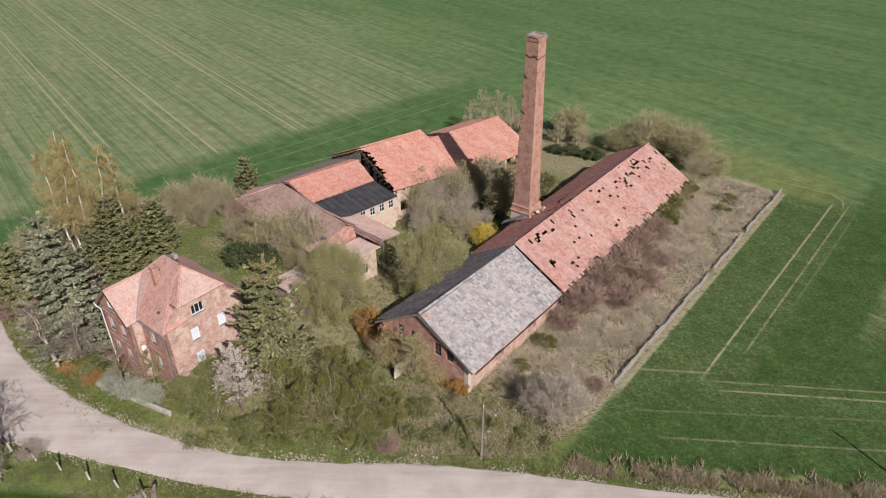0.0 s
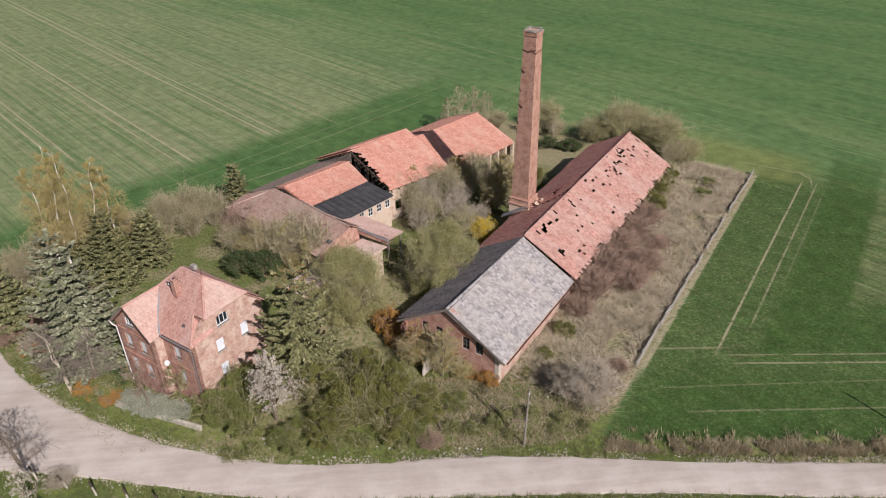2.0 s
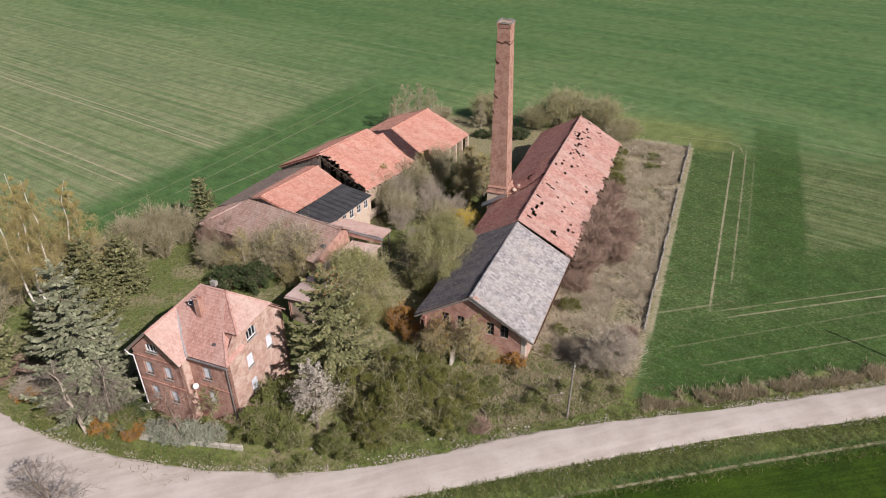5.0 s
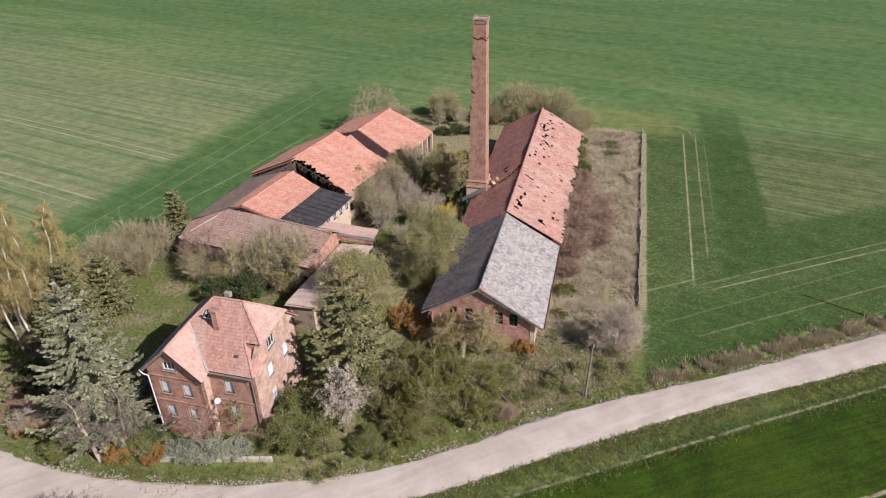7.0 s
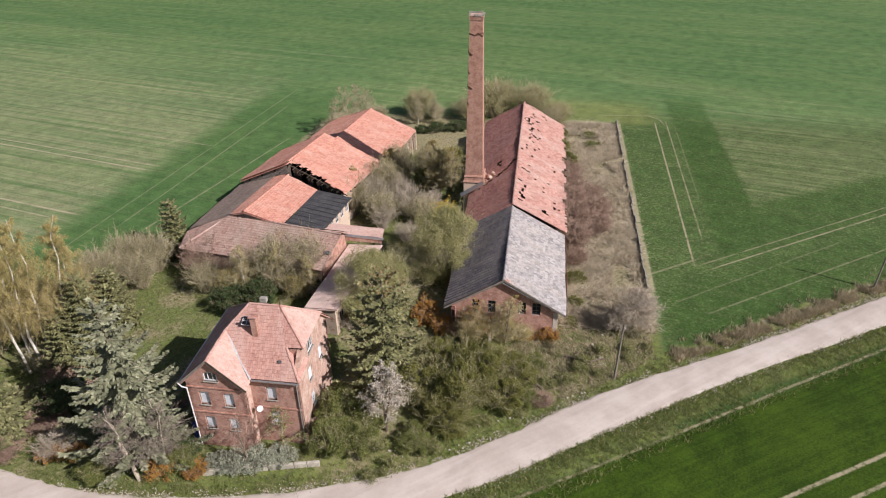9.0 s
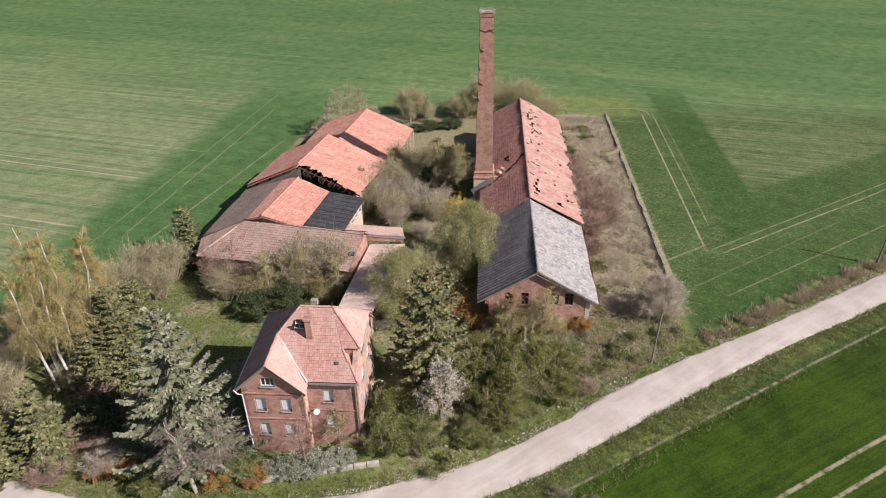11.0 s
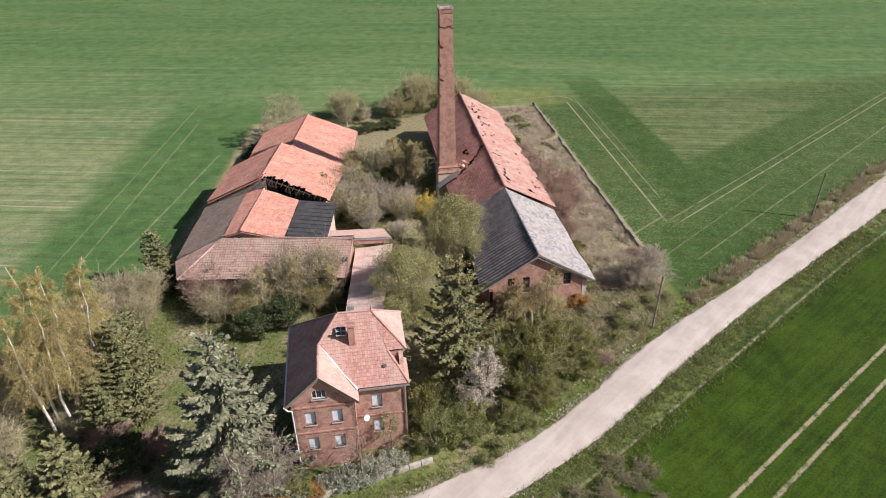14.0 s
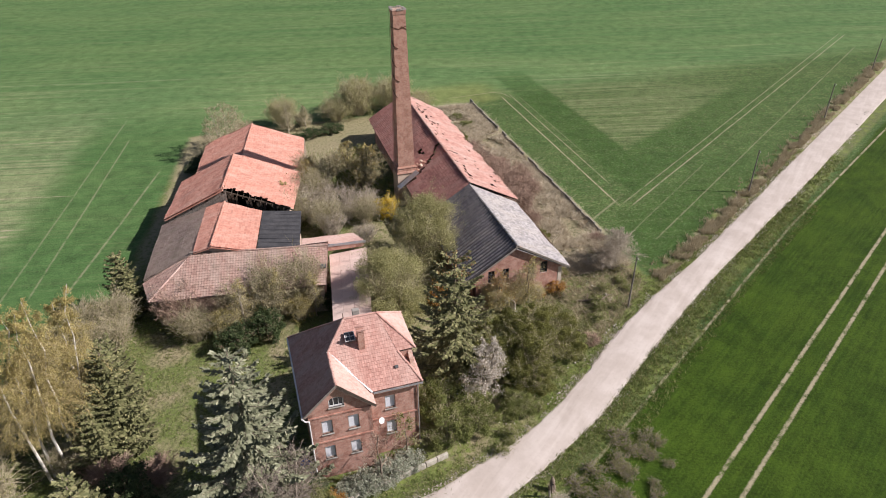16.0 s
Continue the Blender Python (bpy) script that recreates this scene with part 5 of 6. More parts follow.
for x, y in ((-36.4, 41.9), (-33.7, 40.8), (-30.7, 39.7), (-27.9, 38.9), (-25.2, 37.9), (-39.2, 43.0)):
    h = random.uniform(1.5, 1.8)
    dx, dy = random.uniform(-0.35, -0.1), random.uniform(-0.2, 0.2)
    post = thing("fence_post", (x, y, 0), "weathered leaning wooden fence post by the road", "fence post", "fence posts")
    part("shaft", tube([(x, y, -0.2), (x + dx * 0.6, y + dy * 0.6, h * 0.62)], [0.1, 0.09], 7), M_STONE, post, "pale whitewashed lower half")
    part("tarred_top", tube([(x + dx * 0.6, y + dy * 0.6, h * 0.62), (x + dx, y + dy, h)], [0.1, 0.08], 7), M_WOOD_DARK, post, "dark tarred top")
gwall = thing("garden_wall", (-29, 49, 0), "low crumbling pale garden wall before the house", "wall")
for i in range(9):
    t = i / 9
    p, q = Vector((-35.2, 51.6, 0)).lerp(Vector((-26.2, 47.2, 0)), t), Vector((-35.2, 51.6, 0)).lerp(Vector((-26.2, 47.2, 0)), t + 0.105)
    h = random.uniform(0.4, 0.62)
    part("wall_block", beam(p + Vector((0, 0, h / 2 - 0.1)), q + Vector((0, 0, h / 2 - 0.1)), 0.3, h + 0.2, bevel=0.03), M_STONE, gwall)
solo("tilted_slab", mesh_of("s", box(-0.9, -0.12, 0, 0.9, 0.12, 1.5, 0.04), M_PLASTER), M_PLASTER, "white concrete slab leaning among the shrubs", "slab", m=Matrix.Translation((-4.8, 52.6, 0)) @ pose(0, 0, 0, 0, 10, 55))
stone_rnd = random.Random(21)
for cx, cy, n, sp in ((81.9, 26.7, 16, 2.2), (-11.6, 44.0, 8, 1.6), (-7.5, 42.6, 9, 1.5), (-1.5, 42.4, 8, 1.2), (5.8, 47.3, 4, 1.0), (2.0, 44.6, 5, 0.9), (-19, 44.5, 5, 2.0), (-14.5, 43.2, 6, 1.3)):
    for _ in range(n):
        bm = bmesh.new()
        bmesh.ops.create_icosphere(bm, subdivisions=1, radius=stone_rnd.uniform(0.06, 0.19))
        for p in bm.verts:
            p.co *= stone_rnd.uniform(0.7, 1.2)
            p.co.z *= 0.6
        solo("stone", bm, M_STONE, "pale rough rubble stone in the verge", "stone", "rubble stones", m=Matrix.Translation((cx + stone_rnd.gauss(0, sp), cy + stone_rnd.gauss(0, 0.35), 0.06)))

# ---------- plants ----------
def quads(centres, sizes, rng, flat=0.0, aspect=1.0, ways=None):
    """Small four-cornered leaves, one at each centre, turned at random (or along ways)."""
    n = len(centres)
    c = np.asarray(centres, float)
    d = rng.normal(size=(n, 3)) if ways is None else np.asarray(ways, float) + rng.normal(size=(n, 3)) * 0.25
    d /= np.linalg.norm(d, axis=1)[:, None] + 1e-9
    o = rng.normal(size=(n, 3))
    if flat:
        o[:, 2] *= (1 - flat)
    s = np.cross(d, o)
    s /= np.linalg.norm(s, axis=1)[:, None] + 1e-9
    h = np.asarray(sizes, float).reshape(-1, 1) * 0.5
    v = np.stack([c - d * h * aspect, c + s * h * 0.8, c + d * h * aspect, c - s * h * 0.8], 1).reshape(-1, 3)
    f = np.arange(4 * n).reshape(-1, 4)
    return v, f


def raw_mesh(name, v, f, mat):
    me = bpy.data.meshes.new(name)
    v, f = np.asarray(v, np.float32), np.asarray(f, np.int32)
    me.vertices.add(len(v))
    me.vertices.foreach_set("co", v.ravel())
    me.loops.add(f.size)
    me.loops.foreach_set("vertex_index", f.ravel())
    me.polygons.add(len(f))
    me.polygons.foreach_set("loop_start", np.arange(0, f.size, f.shape[1], dtype=np.int32))
    me.update(calc_edges=True)
    me.materials.append(mat)
    return me


def sticks(p, q, r0, r1):
    """Three-sided tapered sticks from p to q."""
    p, q = np.asarray(p, float), np.asarray(q, float)
    n = len(p)
    d = q - p
    d /= np.linalg.norm(d, axis=1)[:, None] + 1e-9
    x = np.cross(d, np.where(np.abs(d[:, 2:3]) > 0.9, [[1.0, 0, 0]], [[0, 0, 1.0]]))
    x /= np.linalg.norm(x, axis=1)[:, None] + 1e-9
    y = np.cross(d, x)
    r0, r1 = np.broadcast_to(r0, n)[:, None], np.broadcast_to(r1, n)[:, None]
    ring = []
    for e, r in ((p, r0), (q, r1)):
        for k in range(3):
            g = 2 * math.pi * k / 3
            ring.append(e + (x * math.cos(g) + y * math.sin(g)) * r)
    v = np.stack(ring, 1).reshape(-1, 3)
    b = np.arange(n)[:, None] * 6
    f = np.concatenate([b + np.array([[k, (k + 1) % 3, 3 + (k + 1) % 3, 3 + k]]) for k in range(3)], 0)
    return v, f


def both(*vf):
    vs, fs, o = [], [], 0
    for v, f in vf:
        vs.append(v)
        fs.append(f + o)
        o += len(v)
    return np.concatenate(vs), np.concatenate(fs)


def stems(rng, n, h, r, base=0.5, spread=1.0, side=7, thick=0.035, arch=0.25, twig=0.011):
    """Many stems from one root, bending outwards, each with finer side shoots. Returns sticks and the shoots' tips."""
    P, Q, R0, R1, tips = [], [], [], [], []
    for _ in range(n):
        g = rng.uniform(0, 2 * math.pi)
        k = math.sqrt(rng.uniform(0, 1))
        lean = k * spread
        root = np.array([math.cos(g) * base * k * r * 0.5, math.sin(g) * base * k * r * 0.5, 0.0])
        ln = h * (1.0 - 0.35 * k * k) * rng.uniform(0.75, 1.08)
        end = np.array([math.cos(g) * r * lean, math.sin(g) * r * lean, ln]) + rng.normal(size=3) * 0.08 * h * np.array([1, 1, 0.3])
        mid = root * 0.5 + end * 0.5 + np.array([0, 0, arch * ln * 0.4]) + rng.normal(size=3) * 0.04 * h
        pts = [root, mid * 0.6 + root * 0.4, mid, mid * 0.4 + end * 0.6, end]
        for i in range(4):
            P.append(pts[i]); Q.append(pts[i + 1])
            R0.append(thick * (1 - i * 0.22)); R1.append(thick * (1 - (i + 1) * 0.22))
        for _ in range(side):
            t = rng.uniform(0.25, 1.0)
            i = min(3, int(t * 4))
            a = pts[i] + (pts[i + 1] - pts[i]) * (t * 4 - i)
            w = rng.normal(size=3) * 0.55 + np.array([math.cos(g) * 0.4, math.sin(g) * 0.4, 0.75])
            w /= np.linalg.norm(w)
            l1 = h * rng.uniform(0.10, 0.28)
            b1 = a + w * l1
            P.append(a); Q.append(b1); R0.append(twig * 1.4); R1.append(twig * 0.8)
            tips.append(b1)
            for _ in range(3):
                w2 = w + rng.normal(size=3) * 0.5
                w2 /= np.linalg.norm(w2)
                s = a + w * l1 * rng.uniform(0.3, 1.0)
                e = s + w2 * l1 * rng.uniform(0.4, 0.8)
                P.append(s); Q.append(e); R0.append(twig); R1.append(twig * 0.5)
                tips.append(e)
    return (np.array(P), np.array(Q), np.array(R0), np.array(R1)), np.array(tips)


def dome(rng, n, h, r, low=0.12, shell=0.55, lumps=9, lump=(0.12, 0.24)):
    """Points of a lumpy crown: many round clumps set over a dome, with gaps between them."""
    cs = []
    for i in range(lumps * 5):
        g, k = rng.uniform(0, 2 * math.pi), math.sqrt(rng.uniform(0, 1))
        z = low + (1 - low) * rng.uniform(0, 1) ** 0.8
        rim = math.sqrt(max(0.0, 1 - ((z - 0.40) / 0.62) ** 2)) * rng.uniform(shell, 1.0)
        cs.append((math.cos(g) * rim * r * (0.72 + 0.28 * k), math.sin(g) * rim * r * (0.72 + 0.28 * k), z * h * (0.99 - lump[1] * 0.3), rng.uniform(*lump)))
    cs = np.array(cs)
    i = rng.integers(0, len(cs), n)
    d = rng.normal(size=(n, 3))
    d /= np.linalg.norm(d, axis=1)[:, None]
    rad = (rng.uniform(0, 1, n) ** 0.45) * cs[i, 3] * r
    pts = cs[i, :3] + d * rad[:, None]
    return pts[pts[:, 2] > 0.03]


def bush_meshes(seed, h, r, leaves, leaf_mat, twig_mat, size=0.14, n=40, side=7, low=0.1, spread=0.85, thick=0.04, near_tips=0.4, lump=(0.12, 0.24), lumps=9):
    rng = np.random.default_rng(seed)
    st, tips = stems(rng, n, h * 0.92, r * 0.9, spread=spread, side=side, thick=thick)
    tw = raw_mesh("branchwork", *sticks(*st), twig_mat)
    if not leaves:
        return tw, None
    a = dome(rng, int(leaves * (1 - near_tips)), h, r, low, 0.55, lumps, lump)
    k = rng.integers(0, len(tips), int(leaves * near_tips))
    b = tips[k] + rng.normal(size=(len(k), 3)) * 0.16
    c = np.concatenate([a, b])
    v, f = quads(c, rng.uniform(0.6, 1.3, len(c)) * size, rng, aspect=1.2)
    return tw, raw_mesh("foliage", v, f, leaf_mat)


def place_bush(name, meshes, spots, label, category="shrub", group="", leafname="foliage"):
    """Copies of one shrub at spots (x, y, scale, height scale)."""
    tw, lf = meshes
    rnd = random.Random(name + label)
    for x, y, s, hs in spots:
        ob = thing(name, (x, y, 0), label, category, group)
        m = Matrix.Translation((x, y, -0.05)) @ Matrix.Rotation(rnd.uniform(0, 6.28), 4, "Z") @ Matrix.Diagonal((s, s, s * hs, 1))
        tagged(part("branchwork", tw, None, ob, "", m), kind="stuff")
        if lf:
            tagged(part(leafname, lf, None, ob, "", m), kind="stuff")


def sprays(c, ways, lengths, widths, rng, tilt=0.45):
    """Narrow four-cornered needle sprays that lie along ways, mostly face up."""
    n = len(c)
    d = ways + rng.normal(size=(n, 3)) * 0.16
    d /= np.linalg.norm(d, axis=1)[:, None] + 1e-9
    o = rng.normal(size=(n, 3)) * tilt + np.array([0, 0, 1.0])
    s = np.cross(d, o)
    s /= np.linalg.norm(s, axis=1)[:, None] + 1e-9
    a, b = lengths[:, None] * 0.5, widths[:, None] * 0.5
    v = np.stack([c - d * a, c + s * b, c + d * a, c - s * b], 1).reshape(-1, 3)
    return v, np.arange(4 * n).reshape(-1, 4)


def conifer(name, x, y, h, r, seed, mat, label, tiers=15, per=9, droop=0.35, lift=0.35, power=0.8, base=0.05, wide=0.34, spray=0.42, cones=None, hang=0.25, fill=1.0):
    """Trunk, tiers of boughs that droop and lift at the tip, each a frond of side shoots set with needle sprays."""
    rng = np.random.default_rng(seed)
    ob = thing(name, (x, y, 0), label, "conifer tree")
    at = Matrix.Translation((x, y, -0.1))
    part("trunk", tube([(0, 0, 0), (0.05, 0, h * 0.4), (0, 0.03, h * 0.8), (0, 0, h * 0.98)], [0.035 * r + 0.16, 0.03 * r + 0.1, 0.07, 0.02], 8), M_BARK, ob, "", at)
    P, Q, C, W, L, B, cc = [], [], [], [], [], [], []
    up = np.array([0, 0, 1.0])
    for i in range(tiers):
        t = max(0.0, min(0.98, (i + rng.uniform(-0.12, 0.12)) / tiers))
        ln0 = r * (1 - t) ** power + 0.22
        k = max(5, int(round(per * (1 - 0.45 * t))))
        a0 = rng.uniform(0, 6.28)
        for j in range(k):
            g = a0 + 2 * math.pi * j / k + rng.normal() * 0.14
            ln = ln0 * rng.uniform(0.72, 1.12)
            z = h * (base + (1 - base) * t) + rng.normal() * 0.006 * h
            out = np.array([math.cos(g), math.sin(g), 0])
            side = np.array([-out[1], out[0], 0])
            dr = droop * (1 - t * 0.8) * rng.uniform(0.75, 1.25)
            spot = lambda f: up * z + out * (ln * f) + up * (ln * (lift * f ** 2.4 - dr * f))
            prev = spot(0.0)
            for e in (0.3, 0.6, 0.85, 1.0):
                p = spot(e)
                P.append(prev); Q.append(p)
                prev = p
            n = max(4, int(ln / 0.20 * fill))
            for e in range(n + 1):
                f = 0.12 + 0.9 * e / n
                root, tip = spot(f), spot(min(f + 0.08, 1.08))
                fwd = (tip - root) / (np.linalg.norm(tip - root) + 1e-9)
                for sg in (-1, 1):
                    sl = wide * ln * (1.12 - f) * rng.uniform(0.65, 1.1) + 0.12
                    w = fwd * 0.75 + side * sg * 0.85 - up * hang * rng.uniform(0.5, 1.5)
                    w /= np.linalg.norm(w)
                    m = max(1, int(sl / (spray * 0.5)))
                    for q in range(m):
                        C.append(root + w * sl * (q + 0.7) / m + up * (rng.normal() * 0.05 - 0.12 * hang * q))
                        W.append(w)
                        L.append(spray * rng.uniform(0.75, 1.25))
                        B.append(spray * 0.62 * rng.uniform(0.7, 1.3))
                C.append(root); W.append(fwd); L.append(spray * 1.2); B.append(spray * 0.8)
            if cones and t > cones[0]:
                cc += [spot(f) + side * rng.normal() * 0.12 * ln + up * 0.05 for f in rng.uniform(0.3, 1.05, int(cones[1] * (2 + ln)))]
    tagged(part("branchwork", raw_mesh("branchwork", *sticks(np.array(P), np.array(Q), 0.035, 0.018), M_BARK), None, ob, "", at), kind="stuff")
    v, f = sprays(np.array(C), np.array(W), np.array(L), np.array(B), rng)
    tagged(part("foliage", raw_mesh("foliage", v, f, mat), None, ob, "", at), kind="stuff")
    if cones:
        c = np.array(cc)
        v, f = quads(c, rng.uniform(0.12, 0.2, len(c)), rng, 0, 1.4, np.tile([0, 0, -1.0], (len(c), 1)))
        tagged(part("cone_crop", raw_mesh("cone_crop", v, f, M_CONES), None, ob, "brown hanging cones in the top", at), kind="stuff")
    return ob


def tree(name, x, y, h, seed, bark, twig_mat, label, lean=(0, 0), leaves=0, leaf_mat=None, crown=0.42, limbs=16, size=0.1, weep=0.0, trunk=0.16, low=0.3, category="tree", fork=1, twig=0.010):
    """A tapered trunk, limbs, branches and fine twigs, with leaves or blossom at the tips where it has them."""
    rng = np.random.default_rng(seed)
    ob = thing(name, (x, y, 0), label, category)
    at = Matrix.Translation((x, y, -0.1))
    trunks = []
    for k in range(fork):
        off = np.array([lean[0] + (rng.normal() * 0.06 if fork > 1 else 0), lean[1] + (rng.normal() * 0.06 if fork > 1 else 0)]) * h
        pts = [np.array([off[0] * t ** 1.3 + 0.02 * h * rng.normal() * t, off[1] * t ** 1.3 + 0.02 * h * rng.normal() * t, h * t * 0.97]) for t in np.linspace(0, 1, 8)]
        trunks.append(pts)
        part("trunk", tube(pts, [trunk * (1 - 0.88 * i / 7) for i in range(8)], 8), bark, ob, "", at)
    P, Q, R0, R1, tips, lp = [], [], [], [], [], []
    for pts in trunks:
        for i in range(limbs):
            t = low + (0.97 - low) * (i + rng.uniform(0, 1)) / limbs
            k = min(6, int(t * 7))
            a = pts[k] + (pts[k + 1] - pts[k]) * (t * 7 - k)
            g = i * 2.4 + rng.normal() * 0.4
            ln = h * crown * (1.05 - t) ** 0.7 * rng.uniform(0.6, 1.1)
            w = np.array([math.cos(g), math.sin(g), rng.uniform(0.5, 1.1)])
            w /= np.linalg.norm(w)
            b = a + w * ln
            m = (a + b) / 2 + rng.normal(size=3) * 0.06 * ln
            r = trunk * 0.33 * (1.1 - t)
            P += [a, m]; Q += [m, b]; R0 += [r, r * 0.6]; R1 += [r * 0.6, r * 0.25]
            for _ in range(9):
                f = rng.uniform(0.2, 1.0)
                s = a + (m - a) * f * 2 if f < 0.5 else m + (b - m) * (f * 2 - 1)
                w2 = w * 0.7 + rng.normal(size=3) * 0.55
                w2 /= np.linalg.norm(w2)
                e = s + w2 * ln * rng.uniform(0.25, 0.5)
                P.append(s); Q.append(e); R0.append(r * 0.3); R1.append(0.008)
                for _ in range(6):
                    f2 = rng.uniform(0.2, 1.0)
                    s2 = s + (e - s) * f2
                    w3 = w2 + rng.normal(size=3) * 0.6 + np.array([0, 0, -weep])
                    w3 /= np.linalg.norm(w3)
                    e2 = s2 + w3 * ln * rng.uniform(0.12, 0.30) * (1 + weep * 0.6)
                    P.append(s2); Q.append(e2); R0.append(twig); R1.append(twig * 0.5)
                    tips.append((s2, e2))
    tagged(part("branchwork", raw_mesh("branchwork", *sticks(np.array(P), np.array(Q), np.array(R0), np.array(R1)), twig_mat), None, ob, "", at), kind="stuff")
    if leaves:
        k = rng.integers(0, len(tips), leaves)
        t = rng.uniform(0, 1.1, leaves)[:, None]
        a = np.array([tips[i][0] for i in k])
        b = np.array([tips[i][1] for i in k])
        c = a + (b - a) * t + rng.normal(size=(leaves, 3)) * 0.07
        v, f = quads(c, rng.uniform(0.6, 1.3, leaves) * size, rng, 0, 1.25)
        tagged(part("crown", raw_mesh("crown", v, f, leaf_mat), None, ob, "", at), kind="stuff")
    return ob


def tufts(seed, n, spot, h, mat, name, label, category, blades=5, w=0.05, lean=0.5):
    """Grass as one thing nobody could count: tufts of narrow blades where spot() allows."""
    rng = np.random.default_rng(seed)
    xy = spot(rng, n)
    c = np.repeat(np.c_[xy, np.zeros(len(xy)) - 0.06], blades, 0)
    m = len(c)
    hh = rng.uniform(0.5, 1.2, m) * h
    way = rng.normal(size=(m, 2)) * lean
    root = c + np.c_[rng.normal(size=(m, 2)) * 0.12, np.zeros(m)]
    tip = root + np.c_[way * hh[:, None], hh]
    g = rng.uniform(0, 6.28, m)
    s = np.c_[np.cos(g), np.sin(g), np.zeros(m)] * w
    v = np.stack([root - s, root + s, tip], 1).reshape(-1, 3)
    ob = new(name, raw_mesh(name, v, np.arange(3 * m).reshape(-1, 3), mat))
    return tagged(ob, label, category, kind="stuff")


# conifers
conifer("blue_spruce", -38.9, 56.9, 17.0, 5.5, 1, M_NEEDLE_BLUE, "large broad grey-green spruce beside the house", tiers=15, per=10, droop=0.44, lift=0.36, power=0.64, hang=0.30, spray=0.44, wide=0.20)
conifer("spruce", -16.8, 52.5, 14.7, 5.2, 2, M_NEEDLE_GREEN, "tall dark green spruce with brown cones in its top", tiers=12, per=10, droop=0.46, lift=0.40, power=0.62, hang=0.34, spray=0.42, wide=0.19, cones=(0.78, 5))
conifer("small_spruce", -28.3, 89.0, 8.2, 2.1, 3, M_NEEDLE_GREEN, "slim dark spruce at the edge of the field", tiers=14, per=8, droop=0.2, wide=0.45, spray=0.36, power=0.55)
conifer("yew", -40.4, 72.2, 10.8, 2.7, 4, M_NEEDLE_GREEN, "dense dark green conifer beside the birches", tiers=17, per=9, droop=0.25, power=0.5, wide=0.45, spray=0.36, fill=1.2)
conifer("yew", -42.9, 72.0, 7.4, 2.5, 5, M_NEEDLE_GREEN, "lower dark green conifer beside the birches", tiers=12, per=9, droop=0.2, power=0.5, wide=0.45, spray=0.36, fill=1.2)
conifer("yew", -37.6, 77.6, 7.6, 2.4, 6, M_NEEDLE_GREEN, "dark conifer behind the birches", tiers=12, per=9, droop=0.2, power=0.5, wide=0.45, spray=0.36, fill=1.2)
conifer("blue_spruce", -48.8, 64.4, 9.2, 3.2, 7, M_NEEDLE_GREEN, "smaller olive-green spruce near the bend of the road", tiers=11, per=9, droop=0.38, lift=0.34)
conifer("blue_spruce", -52.6, 66.6, 8.8, 3.0, 8, M_NEEDLE_GREEN, "dark spruce on the verge at the bend", tiers=11, per=9, droop=0.38, lift=0.34)

# birches
for i, (x, y, h, lx, ly) in enumerate(((-46.8, 73.8, 16.0, -0.05, 0.0), (-46.3, 74.2, 18.2, 0.06, 0.0), (-45.6, 73.2, 17.4, 0.04, 0.0), (-44.4, 73.5, 17.8, 0.05, 0.0), (-42.7, 74.0, 17.0, 0.14, 0.0), (-41.2, 76.4, 14.5, 0.05, 0.02))):
    tree("birch", x, y, h, 40 + i, M_BIRCH, M_TWIG_GOLD, "slender white-barked birch with golden catkins", (lx, ly), 8500, M_LEAF_GOLD, crown=0.23, limbs=30, size=0.085, weep=1.7, trunk=0.15, low=0.30, twig=0.010)

# flowering and bare trees
tree("blossom_tree", -19.5, 47.7, 8.6, 60, M_BARK, M_TWIG_GREY, "cherry tree in full white blossom", (0.02, -0.02), 4600, M_LEAF_WHITE, crown=0.34, limbs=18, size=0.12, trunk=0.14, low=0.18, fork=2)
tree("bare_tree", -40.0, 53.9, 8.4, 61, M_TWIG_GREY, M_TWIG_DARK, "leafless grey tree with a forked trunk", (-0.06, 0.0), crown=0.44, limbs=22, trunk=0.17, low=0.2, fork=2, twig=0.012)
tree("bare_tree", -37.6, 54.2, 7.2, 66, M_TWIG_GREY, M_TWIG_DARK, "leafless grey tree beside the spruce", (0.04, 0.0), crown=0.44, limbs=18, trunk=0.12, low=0.2, fork=2, twig=0.012)
tree("bare_tree", -31.5, 50.3, 6.6, 62, M_BARK, M_TWIG_RED, "leafless young tree close to the house front", (-0.05, 0.02), crown=0.42, limbs=14, trunk=0.11, low=0.25)
tree("bare_tree", -28.4, 50.0, 5.8, 63, M_BARK, M_TWIG_TAN, "leafless young tree by the house wall", (0.0, 0.0), 900, M_LEAF_OLIVE, crown=0.35, limbs=12, trunk=0.08, low=0.2)
tree("bare_tree", -40.4, 43.6, 7.8, 64, M_BARK, M_TWIG_DARK, "leafless tree on the verge across the road", (-0.06, 0.0), crown=0.5, limbs=16, trunk=0.13, low=0.2, fork=2)
tree("bare_tree", -38.2, 39.5, 5.0, 65, M_BARK, M_TWIG_GREY, "budding fruit tree across the road", (0.0, 0.0), 700, M_LEAF_WHITE, crown=0.5, limbs=12, trunk=0.11, low=0.2)
for i, (x, y, h) in enumerate(((9.6, 46.2, 5.6), (11.2, 46.9, 4.6), (8.1, 47.2, 3.6))):
    tree("bare_shrub", x, y, h, 70 + i, M_TWIG_GREY, M_TWIG_GREY, "leafless grey shrub in the dry grass", (0, 0), crown=0.60, limbs=10, trunk=0.06, low=0.04, fork=5, category="shrub", twig=0.014)
